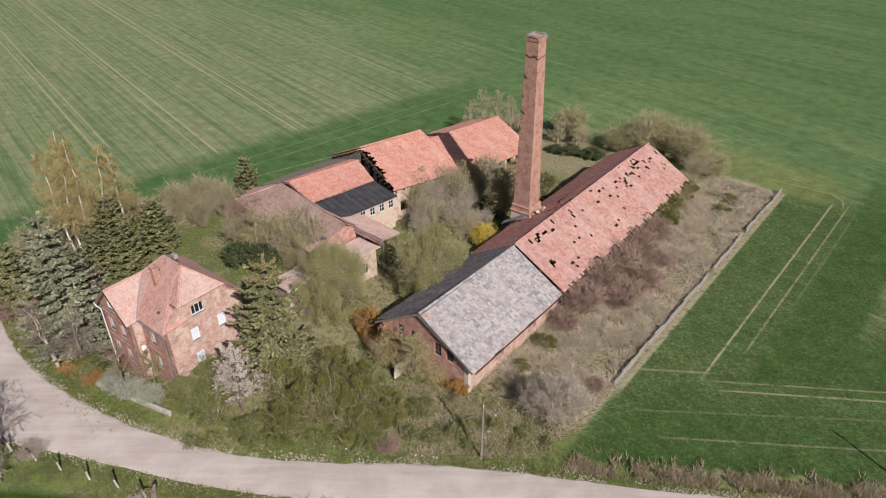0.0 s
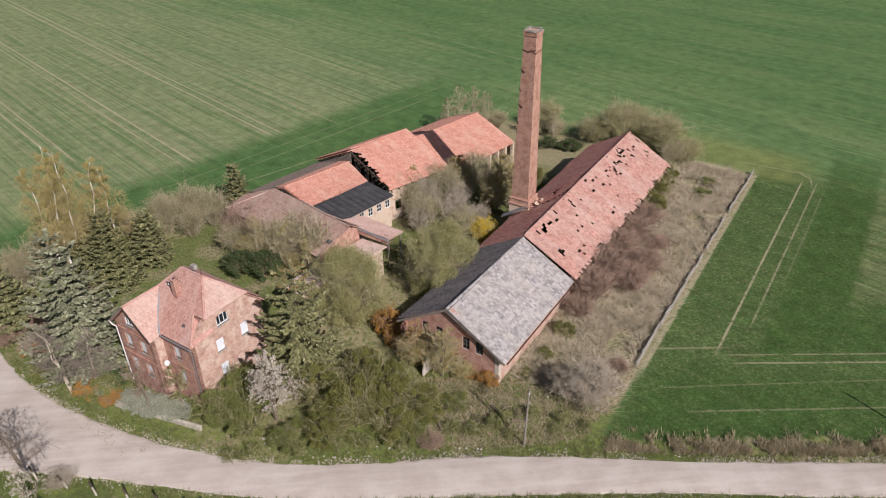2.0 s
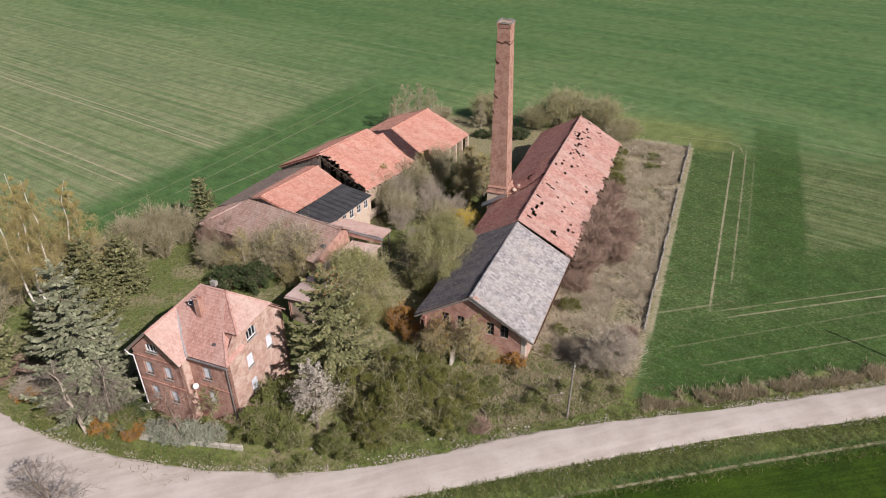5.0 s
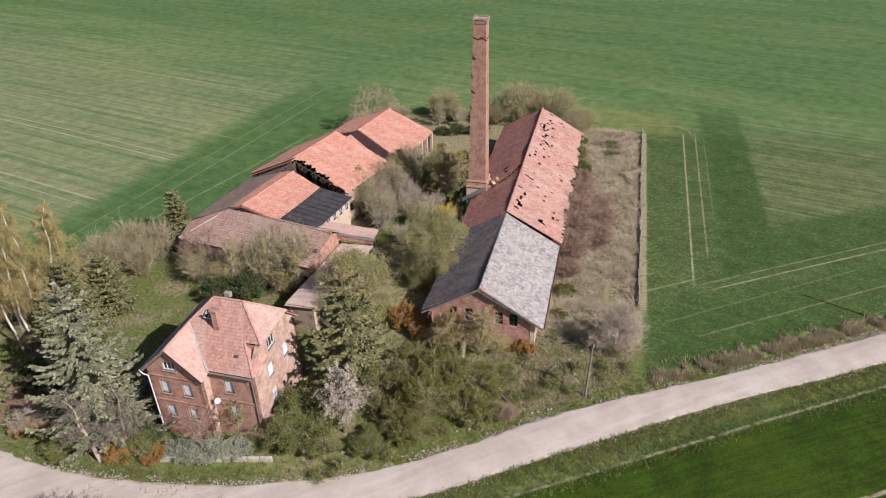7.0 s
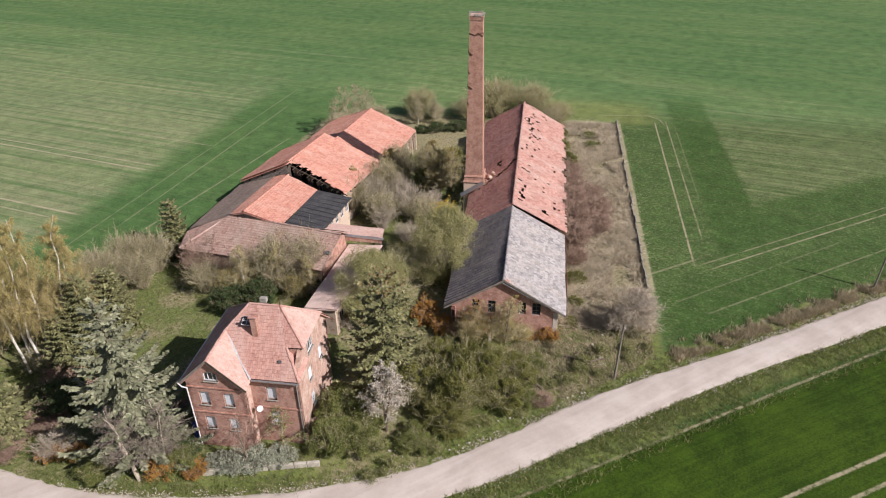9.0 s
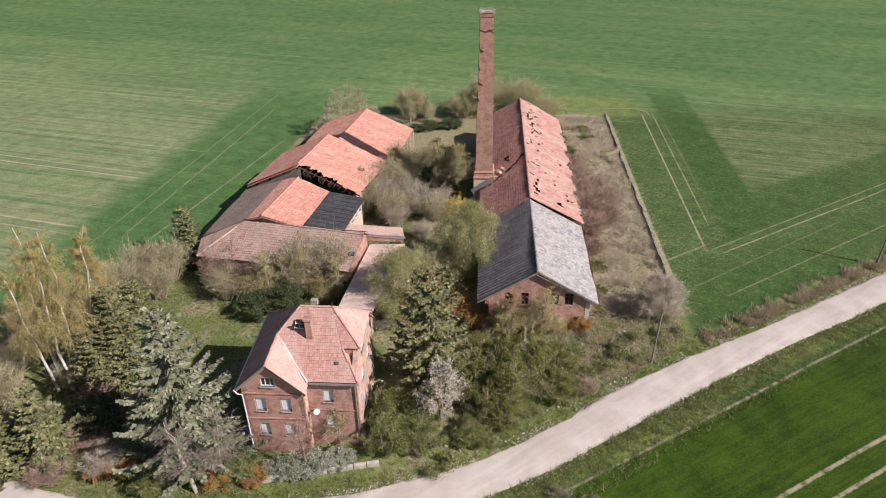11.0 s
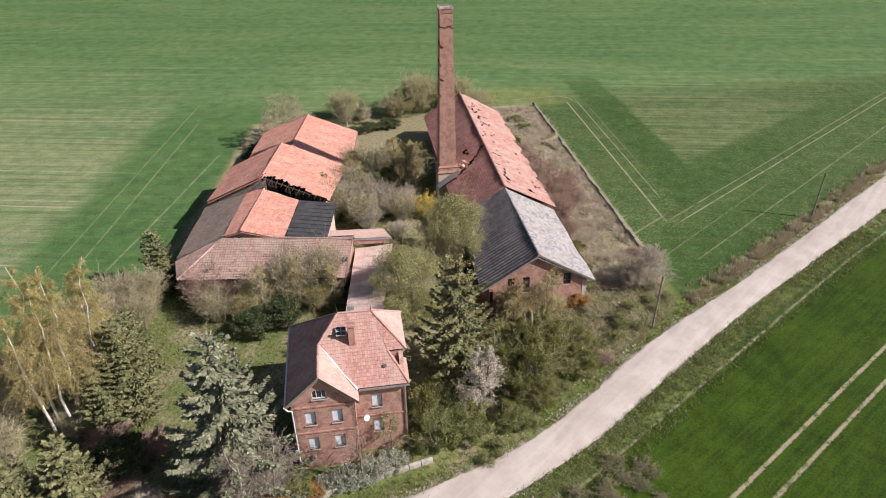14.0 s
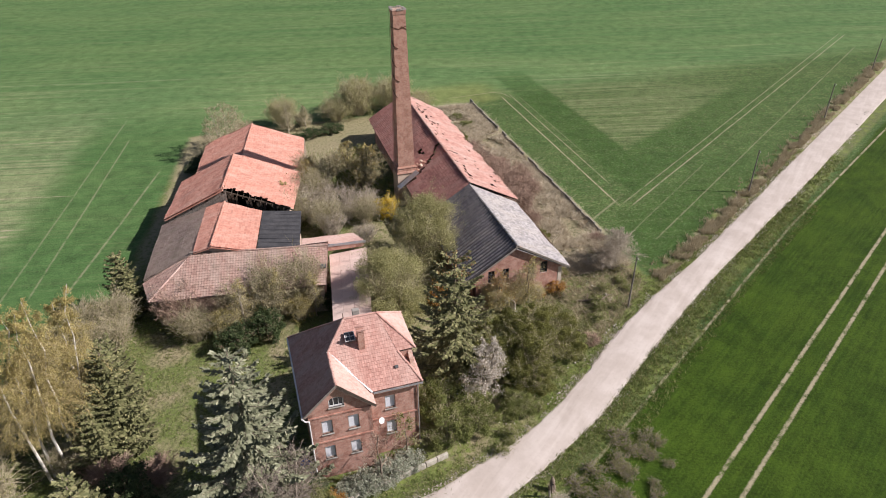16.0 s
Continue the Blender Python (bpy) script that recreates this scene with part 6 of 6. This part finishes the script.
for i, (x, y, h) in enumerate(((8.0, 84.0, 8.2), (9.6, 88.5, 7.4), (3.0, 90.5, 6.8), (-3.2, 89.0, 6.2), (10.5, 85.0, 7.6), (7.3, 84.3, 6.4))):
    tree("yard_tree", x, y, h, 80 + i, M_BARK, M_TWIG_TAN, "young golden tree budding in the yard", (0, 0), 3000, M_LEAF_GOLD, crown=0.42, limbs=16, size=0.11, trunk=0.1, low=0.12, fork=3)

for i, (x, y, h) in enumerate(((4.4, 112.6, 7.6), (6.8, 113.4, 9.2), (9.0, 114.4, 8.8), (11.6, 114.8, 7.6), (19.4, 110.8, 5.6), (22.4, 109.4, 5.2))):
    tree("bare_tree", x, y, h, 140 + i, M_TWIG_GREY, M_TWIG_TAN, "pale leafless tree at the field's edge", (0, 0), 700, M_LEAF_OLIVE, crown=0.34, limbs=16, size=0.09, trunk=0.08, low=0.1, fork=3, twig=0.012)
for i, (x, y, h) in enumerate(((-24.0, 74.6, 7.6), (-20.0, 73.4, 7.0), (-17.4, 70.6, 6.2))):
    tree("golden_tree", x, y, h, 150 + i, M_TWIG_GREY, M_TWIG_TAN, "slender golden budding sapling beside the cross wing", (0.02, 0), 1500, M_LEAF_GOLD, crown=0.30, limbs=14, size=0.09, trunk=0.07, low=0.15, fork=3)
tree("golden_tree", -3.4, 51.8, 6.6, 90, M_BARK, M_TWIG_TAN, "slender budding tree before the brick gable", (0, 0), 1800, M_LEAF_GOLD, crown=0.42, limbs=14, size=0.10, trunk=0.08, low=0.15, fork=3)
tree("golden_tree", -5.8, 53.6, 5.6, 91, M_BARK, M_TWIG_TAN, "bushy budding tree before the brick gable", (0, 0), 1500, M_LEAF_ORANGE, crown=0.45, limbs=12, size=0.10, trunk=0.07, low=0.12, fork=3)

# shrubs by kind
B_WILLOW = bush_meshes(100, 9.2, 4.8, 60000, M_LEAF_WILLOW, M_TWIG_TAN, 0.11, 60, low=0.02, near_tips=0.15, lump=(0.16, 0.27), lumps=14)
place_bush("goat_willow", B_WILLOW, [(-1.6, 66.4, 1.0, 1.0)], "large round grey-green willow in fresh leaf", "tree")
place_bush("goat_willow", B_WILLOW, [(-12.7, 63.8, 0.98, 0.93)], "round grey-green willow behind the spruce", "tree")
B_OLIVE = bush_meshes(101, 5.0, 3.2, 26000, M_LEAF_OLIVE, M_TWIG_TAN, 0.10, 36, 8, near_tips=0.25, lumps=6, lump=(0.11, 0.21))
B_HAZE = bush_meshes(111, 5.0, 3.2, 11000, M_LEAF_WILLOW, M_TWIG_TAN, 0.10, 90, 10, near_tips=0.75)
B_GREEN = bush_meshes(102, 3.4, 2.6, 14000, M_LEAF_GREEN, M_TWIG_TAN, 0.10, 32, 8, near_tips=0.4, lumps=5, lump=(0.12, 0.22))
B_TAN = bush_meshes(103, 5.0, 2.8, 1200, M_LEAF_OLIVE, M_TWIG_TAN, 0.12, 95, 10, near_tips=0.9)
B_RED = bush_meshes(104, 3.4, 2.6, 0, None, M_TWIG_RED, 0.12, 110, 10)
B_GREY = bush_meshes(105, 4.2, 2.5, 300, M_LEAF_OLIVE, M_TWIG_GREY, 0.1, 80, 9, near_tips=0.9)
B_DARK = bush_meshes(106, 4.0, 3.0, 11000, M_LEAF_DARK, M_TWIG_RED, 0.18, 40, near_tips=0.35, lumps=5)
B_ORANGE = bush_meshes(107, 2.2, 1.7, 3600, M_LEAF_ORANGE, M_TWIG_RED, 0.13, 30)
B_YELLOW = bush_meshes(108, 3.0, 1.9, 5200, M_LEAF_YELLOW, M_TWIG_TAN, 0.14, 40, spread=1.0)
B_SILVER = bush_meshes(109, 2.2, 1.9, 5200, M_LEAF_SILVER, M_TWIG_GREY, 0.15, 30)
B_GOLD = bush_meshes(110, 5.2, 2.6, 5000, M_LEAF_GOLD, M_TWIG_TAN, 0.12, 60, 8, near_tips=0.7)

place_bush("olive_shrub", B_OLIVE, [(-12.0, 46.6, 1.05, 0.95), (-8.4, 48.6, 1.0, 0.9), (-15.2, 49.0, 0.95, 0.95), (-9.0, 44.9, 0.85, 0.8), (-14.6, 44.9, 0.8, 0.75), (-5.8, 46.8, 0.8, 0.75), (-11.0, 51.8, 0.9, 0.8)], "dense olive-green hedge shrub in young leaf", group="hedge shrubs")
place_bush("green_shrub", B_GREEN, [(-21.8, 46.8, 1.0, 0.9), (-24.6, 48.2, 1.0, 1.0), (-18.0, 44.6, 0.8, 0.7), (-22.6, 50.4, 1.05, 1.1), (-6.6, 44.0, 0.7, 0.7), (-2.6, 47.6, 0.6, 0.5), (-36.6, 53.2, 0.7, 0.8), (-42.5, 56.5, 0.9, 0.8)], "fresh green shrub beside the road verge", group="verge shrubs")
place_bush("olive_shrub", B_HAZE, [(33.6, 106.5, 1.5, 0.9), (38.6, 102.8, 1.45, 0.85), (29.0, 108.0, 1.2, 0.7), (36.5, 108.5, 1.2, 0.85), (22.0, 114.5, 1.1, 0.9), (41.5, 98.0, 1.0, 0.7)], "olive-green bush behind the hall in the field's edge", group="far shrubs")
place_bush("pale_shrub", B_TAN, [(13.8, 116.0, 0.8, 0.8), (23.5, 111.5, 0.7, 0.8), (38.5, 97.0, 0.9, 0.8), (35.4, 92.0, 0.8, 0.8), (41.0, 99.5, 0.8, 0.7)], "tall pale leafless shrub at the field's edge", group="far shrubs")
place_bush("dark_shrub", B_DARK, [(0.4, 112.0, 0.8, 0.5), (2.8, 113.6, 0.8, 0.5), (21.0, 106.4, 0.75, 0.45), (24.2, 105.0, 0.8, 0.45), (18.4, 107.6, 0.6, 0.4)], "low dark evergreen shrub at the yard's far edge", group="far shrubs")
place_bush("pale_shrub", B_TAN, [(-31.6, 86.4, 1.0, 1.05), (-34.6, 87.6, 1.0, 1.1), (-37.4, 84.6, 1.0, 1.15), (-33.8, 83.6, 0.9, 1.0), (-38.5, 88.5, 0.85, 0.9), (-16.8, 72.6, 1.1, 1.3), (-20.2, 74.4, 1.0, 1.35), (-18.6, 77.2, 1.0, 1.2), (-22.6, 77.6, 0.9, 1.1), (-27.6, 78.6, 0.9, 0.9), (-42.0, 84.0, 0.8, 1.0), (-44.6, 82.6, 1.0, 1.1), (-47.0, 80.4, 1.0, 1.1), (-50.0, 78.0, 1.0, 1.0), (-51.6, 73.6, 1.1, 1.0), (-47.4, 85.2, 0.9, 0.8), (-52.0, 69.0, 0.9, 0.8), (-45.0, 73.4, 0.9, 0.7), (-39.4, 82.2, 0.9, 1.0)], "pale tan leafless shrub beside the sheds", group="shed shrubs")
place_bush("red_brown_shrub", B_RED, [(-26.4, 82.0, 1.5, 1.0), (-23.4, 79.0, 1.2, 1.0), (15.2, 63.0, 1.3, 0.9), (17.6, 66.6, 1.35, 1.0), (20.8, 70.6, 1.35, 0.95), (20.2, 64.4, 1.25, 0.75), (23.4, 67.6, 1.2, 0.8), (24.6, 74.8, 1.25, 0.85), (27.6, 78.6, 1.15, 0.8), (13.0, 60.0, 0.9, 0.8), (26.8, 72.6, 0.9, 0.6), (14.6, 50.6, 0.5, 0.6)], "red-brown leafless thicket in rough grass", group="thickets")
place_bush("grey_shrub", B_GREY, [(-1.8, 85.6, 1.05, 1.2), (1.6, 82.0, 1.0, 1.1), (-3.2, 80.6, 0.9, 1.0), (-0.2, 90.6, 1.0, 1.2), (4.6, 81.2, 0.9, 0.9), (-5.2, 90.0, 0.95, 1.15), (2.6, 86.8, 0.9, 1.15), (-16.0, 63.0, 0.7, 0.7), (-2.0, 76.0, 0.8, 0.8)], "tangled grey-brown shrub in the overgrown yard", group="yard shrubs")
place_bush("olive_shrub", B_OLIVE, [(7.4, 86.0, 0.8, 1.1), (1.0, 93.0, 0.75, 1.0), (14.4, 91.0, 0.8, 1.0)], "yellowish budding shrub in the overgrown yard", group="yard shrubs")
place_bush("pale_shrub", B_TAN, [(-4.4, 86.4, 1.05, 1.1), (0.6, 88.2, 1.1, 1.15), (4.4, 90.0, 1.0, 1.1), (-2.6, 82.2, 1.0, 0.95), (2.2, 79.2, 0.9, 0.85), (6.4, 93.4, 1.0, 1.1), (-6.6, 92.4, 0.7, 0.8), (11.0, 93.0, 0.9, 0.9)], "pale tangled shrub filling the overgrown yard", group="yard shrubs")
place_bush("olive_shrub", B_OLIVE, [(29.6, 82.4, 0.8, 0.75), (32.0, 86.0, 0.75, 0.8), (34.4, 90.4, 0.8, 0.8), (10.4, 56.8, 0.45, 0.7), (7.6, 53.4, 0.35, 0.6), (5.0, 51.0, 0.3, 0.5), (21.0, 75.0, 0.5, 0.7)], "yellow-green shrub against the hall's side wall", group="wall shrubs")
place_bush("red_brown_shrub", B_RED, [(-44.2, 69.4, 1.0, 0.7), (-41.6, 66.4, 0.9, 0.6), (-46.2, 64.6, 1.0, 0.7), (-34.8, 60.6, 0.5, 0.4), (-49.6, 62.6, 0.9, 0.7)], "brown leafless undergrowth in the shade", group="thickets")
place_bush("evergreen_shrub", B_DARK, [(-26.2, 73.4, 0.82, 0.85), (-23.2, 72.4, 0.82, 1.0), (-15.4, 70.4, 0.7, 0.9), (-44.6, 66.2, 0.9, 0.9), (-36.0, 54.4, 0.55, 0.7)], "dark green evergreen shrub on the lawn", group="evergreens")
place_bush("forsythia", B_YELLOW, [(4.8, 77.6, 1.0, 1.0)], "bright yellow flowering forsythia by the chimney")
place_bush("golden_shrub", B_GOLD, [(-19.4, 80.8, 0.7, 0.75), (-21.0, 75.6, 0.9, 1.0), (-25.2, 76.2, 0.75, 0.95), (-18.6, 71.6, 0.7, 0.95), (-5.6, 54.2, 0.85, 0.85), (-3.0, 52.4, 0.75, 0.8), (-1.2, 51.4, 0.5, 0.7)], "golden-brown budding shrub against the wall", group="golden shrubs")
place_bush("orange_shrub", B_ORANGE, [(-8.4, 59.8, 1.1, 1.1), (-7.6, 57.2, 0.9, 1.0), (1.2, 50.2, 0.8, 0.8), (-0.6, 51.4, 0.6, 0.6), (-38.2, 53.6, 0.9, 0.8), (-46.0, 60.4, 0.9, 0.7), (-43.8, 59.0, 0.8, 0.7), (-35.6, 51.9, 0.75, 0.7)], "orange-brown shrub in old leaf", group="orange shrubs")
place_bush("red_brown_shrub", B_RED, [(-5.4, 42.9, 0.55, 0.6), (-6.4, 55.6, 0.8, 0.8)], "small red-brown leafless shrub by the road", group="thickets")
place_bush("green_shrub", B_GREEN, [(39.0, 86.0, 0.6, 0.5), (41.4, 89.6, 0.55, 0.5)], "low green shrub in the dry grass", group="wall shrubs")
place_bush("silver_shrub", B_SILVER, [(-32.6, 51.0, 0.8, 0.75), (-30.8, 50.2, 0.85, 0.8), (-29.0, 49.5, 0.8, 0.7), (-33.8, 51.9, 0.7, 0.6)], "silver-grey leafy shrub along the garden wall", group="silver shrubs")
rnd_b = random.Random(77)
B_SCRUB = bush_meshes(120, 1.5, 1.5, 700, M_LEAF_OLIVE, M_TWIG_DARK, 0.09, 34, 6, thick=0.016, near_tips=0.9)
B_SPRIG = bush_meshes(121, 1.1, 1.0, 900, M_LEAF_GREEN, M_TWIG_TAN, 0.09, 22, 5, thick=0.014, near_tips=0.7)
place_bush("low_scrub", B_SCRUB, [(rnd_b.uniform(-24, -14.5), 33.4 + rnd_b.gauss(0, 1.4), rnd_b.uniform(0.6, 1.1), rnd_b.uniform(0.35, 0.6)) for _ in range(24)], "low leafless grey scrub on the verge", group="verge scrub")
place_bush("low_scrub", B_SCRUB, [(rnd_b.uniform(-3, 9.5), 46.0 + rnd_b.gauss(0, 1.6), rnd_b.uniform(0.5, 1.0), rnd_b.uniform(0.6, 1.0)) for _ in range(5)], "low grey scrub in the rough grass", group="yard scrub")
place_bush("green_sprig", B_SPRIG, [(rnd_b.uniform(-24, 9), 44.0 + rnd_b.gauss(0, 0.8), rnd_b.uniform(0.5, 1.1), rnd_b.uniform(0.6, 0.9)) for _ in range(30)], "small fresh green scrub along the verge", group="green scrub")
place_bush("grey_shrub", B_GREY, [(-45.6, 60.6, 0.8, 0.7), (-25.8, 36.8, 0.5, 0.45), (-37.0, 42.2, 0.6, 0.6)], "tangled grey shrub on the verge", group="verge shrubs")


# grass
def on_dry(rng, n):
    u, v = rng.uniform(-29.5, -19.6, n * 2), rng.uniform(42.0, 101.5, n * 2)
    keep = np.array([noise.noise(Vector((a * 0.9, b * 0.9, 2))) + 0.6 * noise.noise(Vector((a * 0.25, b * 0.25, 5))) > 0.02 for a, b in zip(u, v)])
    u, v = u[keep], v[keep]
    return np.c_[UX.x * u + UY.x * v, UX.y * u + UY.y * v]


def on_yard(rng, n):
    p = np.c_[rng.uniform(-50, 14, n), rng.uniform(42, 92, n)]
    b = p @ np.array([AY.x, AY.y])
    u = p @ np.array([UX.x, UX.y])
    v = p @ np.array([UY.x, UY.y])
    k = (b < 96) & (u < -30.5) & (p[:, 1] > 43.0 - 0.06 * p[:, 0]) & (p[:, 1] > 61 + (p[:, 0] + 50.2) * -0.95)
    k &= ~((u > -61.6) & (u < -51.8) & (v > 20.8) & (v < 31)) & ~((u > -41.4) & (v > 40))
    return p[k]


def along_road(rng, n):
    x = rng.uniform(10, 118, n)
    y = np.interp(x, [p[0] for p in NORTH_EDGE], [p[1] for p in NORTH_EDGE]) + 0.9 + np.abs(rng.normal(size=n)) * 0.9
    keep = np.array([noise.noise(Vector((a * 0.5, b * 0.7, 7))) + 0.5 * noise.noise(Vector((a * 1.7, b * 1.7, 1))) > -0.05 for a, b in zip(x, y)])
    return np.c_[x, y][keep]


def verges(rng, n):
    x = rng.uniform(-48, 60, n)
    yn = np.interp(x, [p[0] for p in NORTH_EDGE], [p[1] for p in NORTH_EDGE]) + 0.15 + np.abs(rng.normal(size=n)) * 1.2
    ys = np.interp(x, [p[0] for p in SOUTH_EDGE], [p[1] for p in SOUTH_EDGE]) - 0.15 - np.abs(rng.normal(size=n)) * 1.4
    return np.c_[x, np.where(rng.uniform(size=n) < 0.5, yn, ys)]


def on_front(rng, n):
    p = np.c_[rng.uniform(-6, 15, n), rng.uniform(41.8, 51.5, n)]
    u = p @ np.array([UX.x, UX.y])
    v = p @ np.array([UY.x, UY.y])
    return p[(p[:, 1] > 42.0 - 0.1 * p[:, 0]) & (u < -19.8) & (v < 41.5)]


def south_verge(rng, n):
    x = rng.uniform(-30, 40, n)
    y = np.interp(x, [p[0] for p in SOUTH_EDGE], [p[1] for p in SOUTH_EDGE]) - 0.3 - rng.uniform(0, 1, n) ** 1.4 * 4.0
    return np.c_[x, y]


tufts(205, 4200, on_front, 0.35, M_REED, "rough_grass", "rough brown and tan grass before the hall", "dry grass", 5, 0.03, 0.9)
tufts(206, 4500, south_verge, 0.28, M_GRASS, "south_verge_grass", "rough green grass between road and field", "grass", 4, 0.03, 0.8)
tufts(201, 17000, on_dry, 0.75, M_STRAW, "dry_grass", "matted straw-coloured dry grass beside the hall", "dry grass", 5, 0.04, 1.1)
tufts(202, 14000, on_yard, 0.32, M_GRASS, "yard_grass", "rough green yard grass with dry blades", "grass", 4, 0.03, 0.7)
tufts(203, 13000, along_road, 0.6, M_REED, "dry_reeds", "strip of pale dry reeds beside the road", "dry grass", 5, 0.04, 0.35)
tufts(204, 8000, verges, 0.25, M_GRASS, "verge_grass", "short green grass along the road's edges", "grass", 4, 0.03, 0.7)


# crumbs of broken concrete along the road's edges
def crumbs(seed, n):
    rng = np.random.default_rng(seed)
    x = rng.uniform(-46, 75, n)
    far = rng.uniform(size=n) < 0.62
    yn = np.interp(x, [p[0] for p in NORTH_EDGE], [p[1] for p in NORTH_EDGE]) + 0.25 + rng.normal(size=n) * 0.35
    ys = np.interp(x, [p[0] for p in SOUTH_EDGE], [p[1] for p in SOUTH_EDGE]) - 0.2 + rng.normal(size=n) * 0.3
    y = np.where(far, yn, ys)
    keep = np.array([noise.noise(Vector((a * 0.45, b * 0.45, 11))) > -0.12 for a, b in zip(x, y)])
    x, y = x[keep], y[keep]
    m = len(x)
    r, g = rng.uniform(0.02, 0.075, m), rng.uniform(0, 6.28, m)
    v = [np.c_[x + np.cos(g + k * 1.571) * r * rng.uniform(0.7, 1.2, m), y + np.sin(g + k * 1.571) * r * rng.uniform(0.7, 1.2, m), np.full(m, -0.03)] for k in range(4)]
    v.append(np.c_[x + rng.normal(size=m) * 0.02, y, 0.04 + r * rng.uniform(0.5, 0.9, m)])
    f = np.arange(m)[:, None] * 5
    faces = np.concatenate([f + np.array([[k, (k + 1) % 4, 4]]) for k in range(4)])
    ob = new("road_crumbs", raw_mesh("road_crumbs", np.stack(v, 1).reshape(-1, 3), faces, M_ROAD))
    return tagged(ob, "pale crumbs of broken concrete along the road", "gravel", kind="stuff")


crumbs(301, 9000)

# old stump and boards on the verge
stump = thing("tree_stump", (-24.6, 38.0, 0), "broken brown tree stump on the road verge", "tree stump")
part("bole", tube([(-24.6, 38.0, -0.2), (-24.55, 38.05, 0.4), (-24.4, 38.1, 1.0), (-24.3, 38.2, 1.3)], [0.34, 0.26, 0.2, 0.06], 9), M_BARK, stump)
part("split_limb", tube([(-24.5, 38.05, 0.7), (-24.9, 37.7, 1.1), (-25.3, 37.5, 1.2)], [0.14, 0.1, 0.04], 7), M_BARK, stump)
# fallen trunk and dead wood by the pole
for i, (x0, y0, x1, y1, r) in enumerate(((0.8, 47.0, 2.2, 44.2, 0.1), (1.4, 46.2, 2.6, 46.7, 0.07), (2.4, 44.9, 4.0, 44.3, 0.07), (-4.2, 44.4, -4.9, 46.6, 0.12))):
    solo("dead_log", tube([(x0, y0, 0.15), ((x0 + x1) / 2 + 0.1, (y0 + y1) / 2, 0.32), (x1, y1, 0.2)], [r * 1.3, r, r * 0.6], 8), M_BARK, "fallen dark dead log in the rough grass", "log", "dead logs")
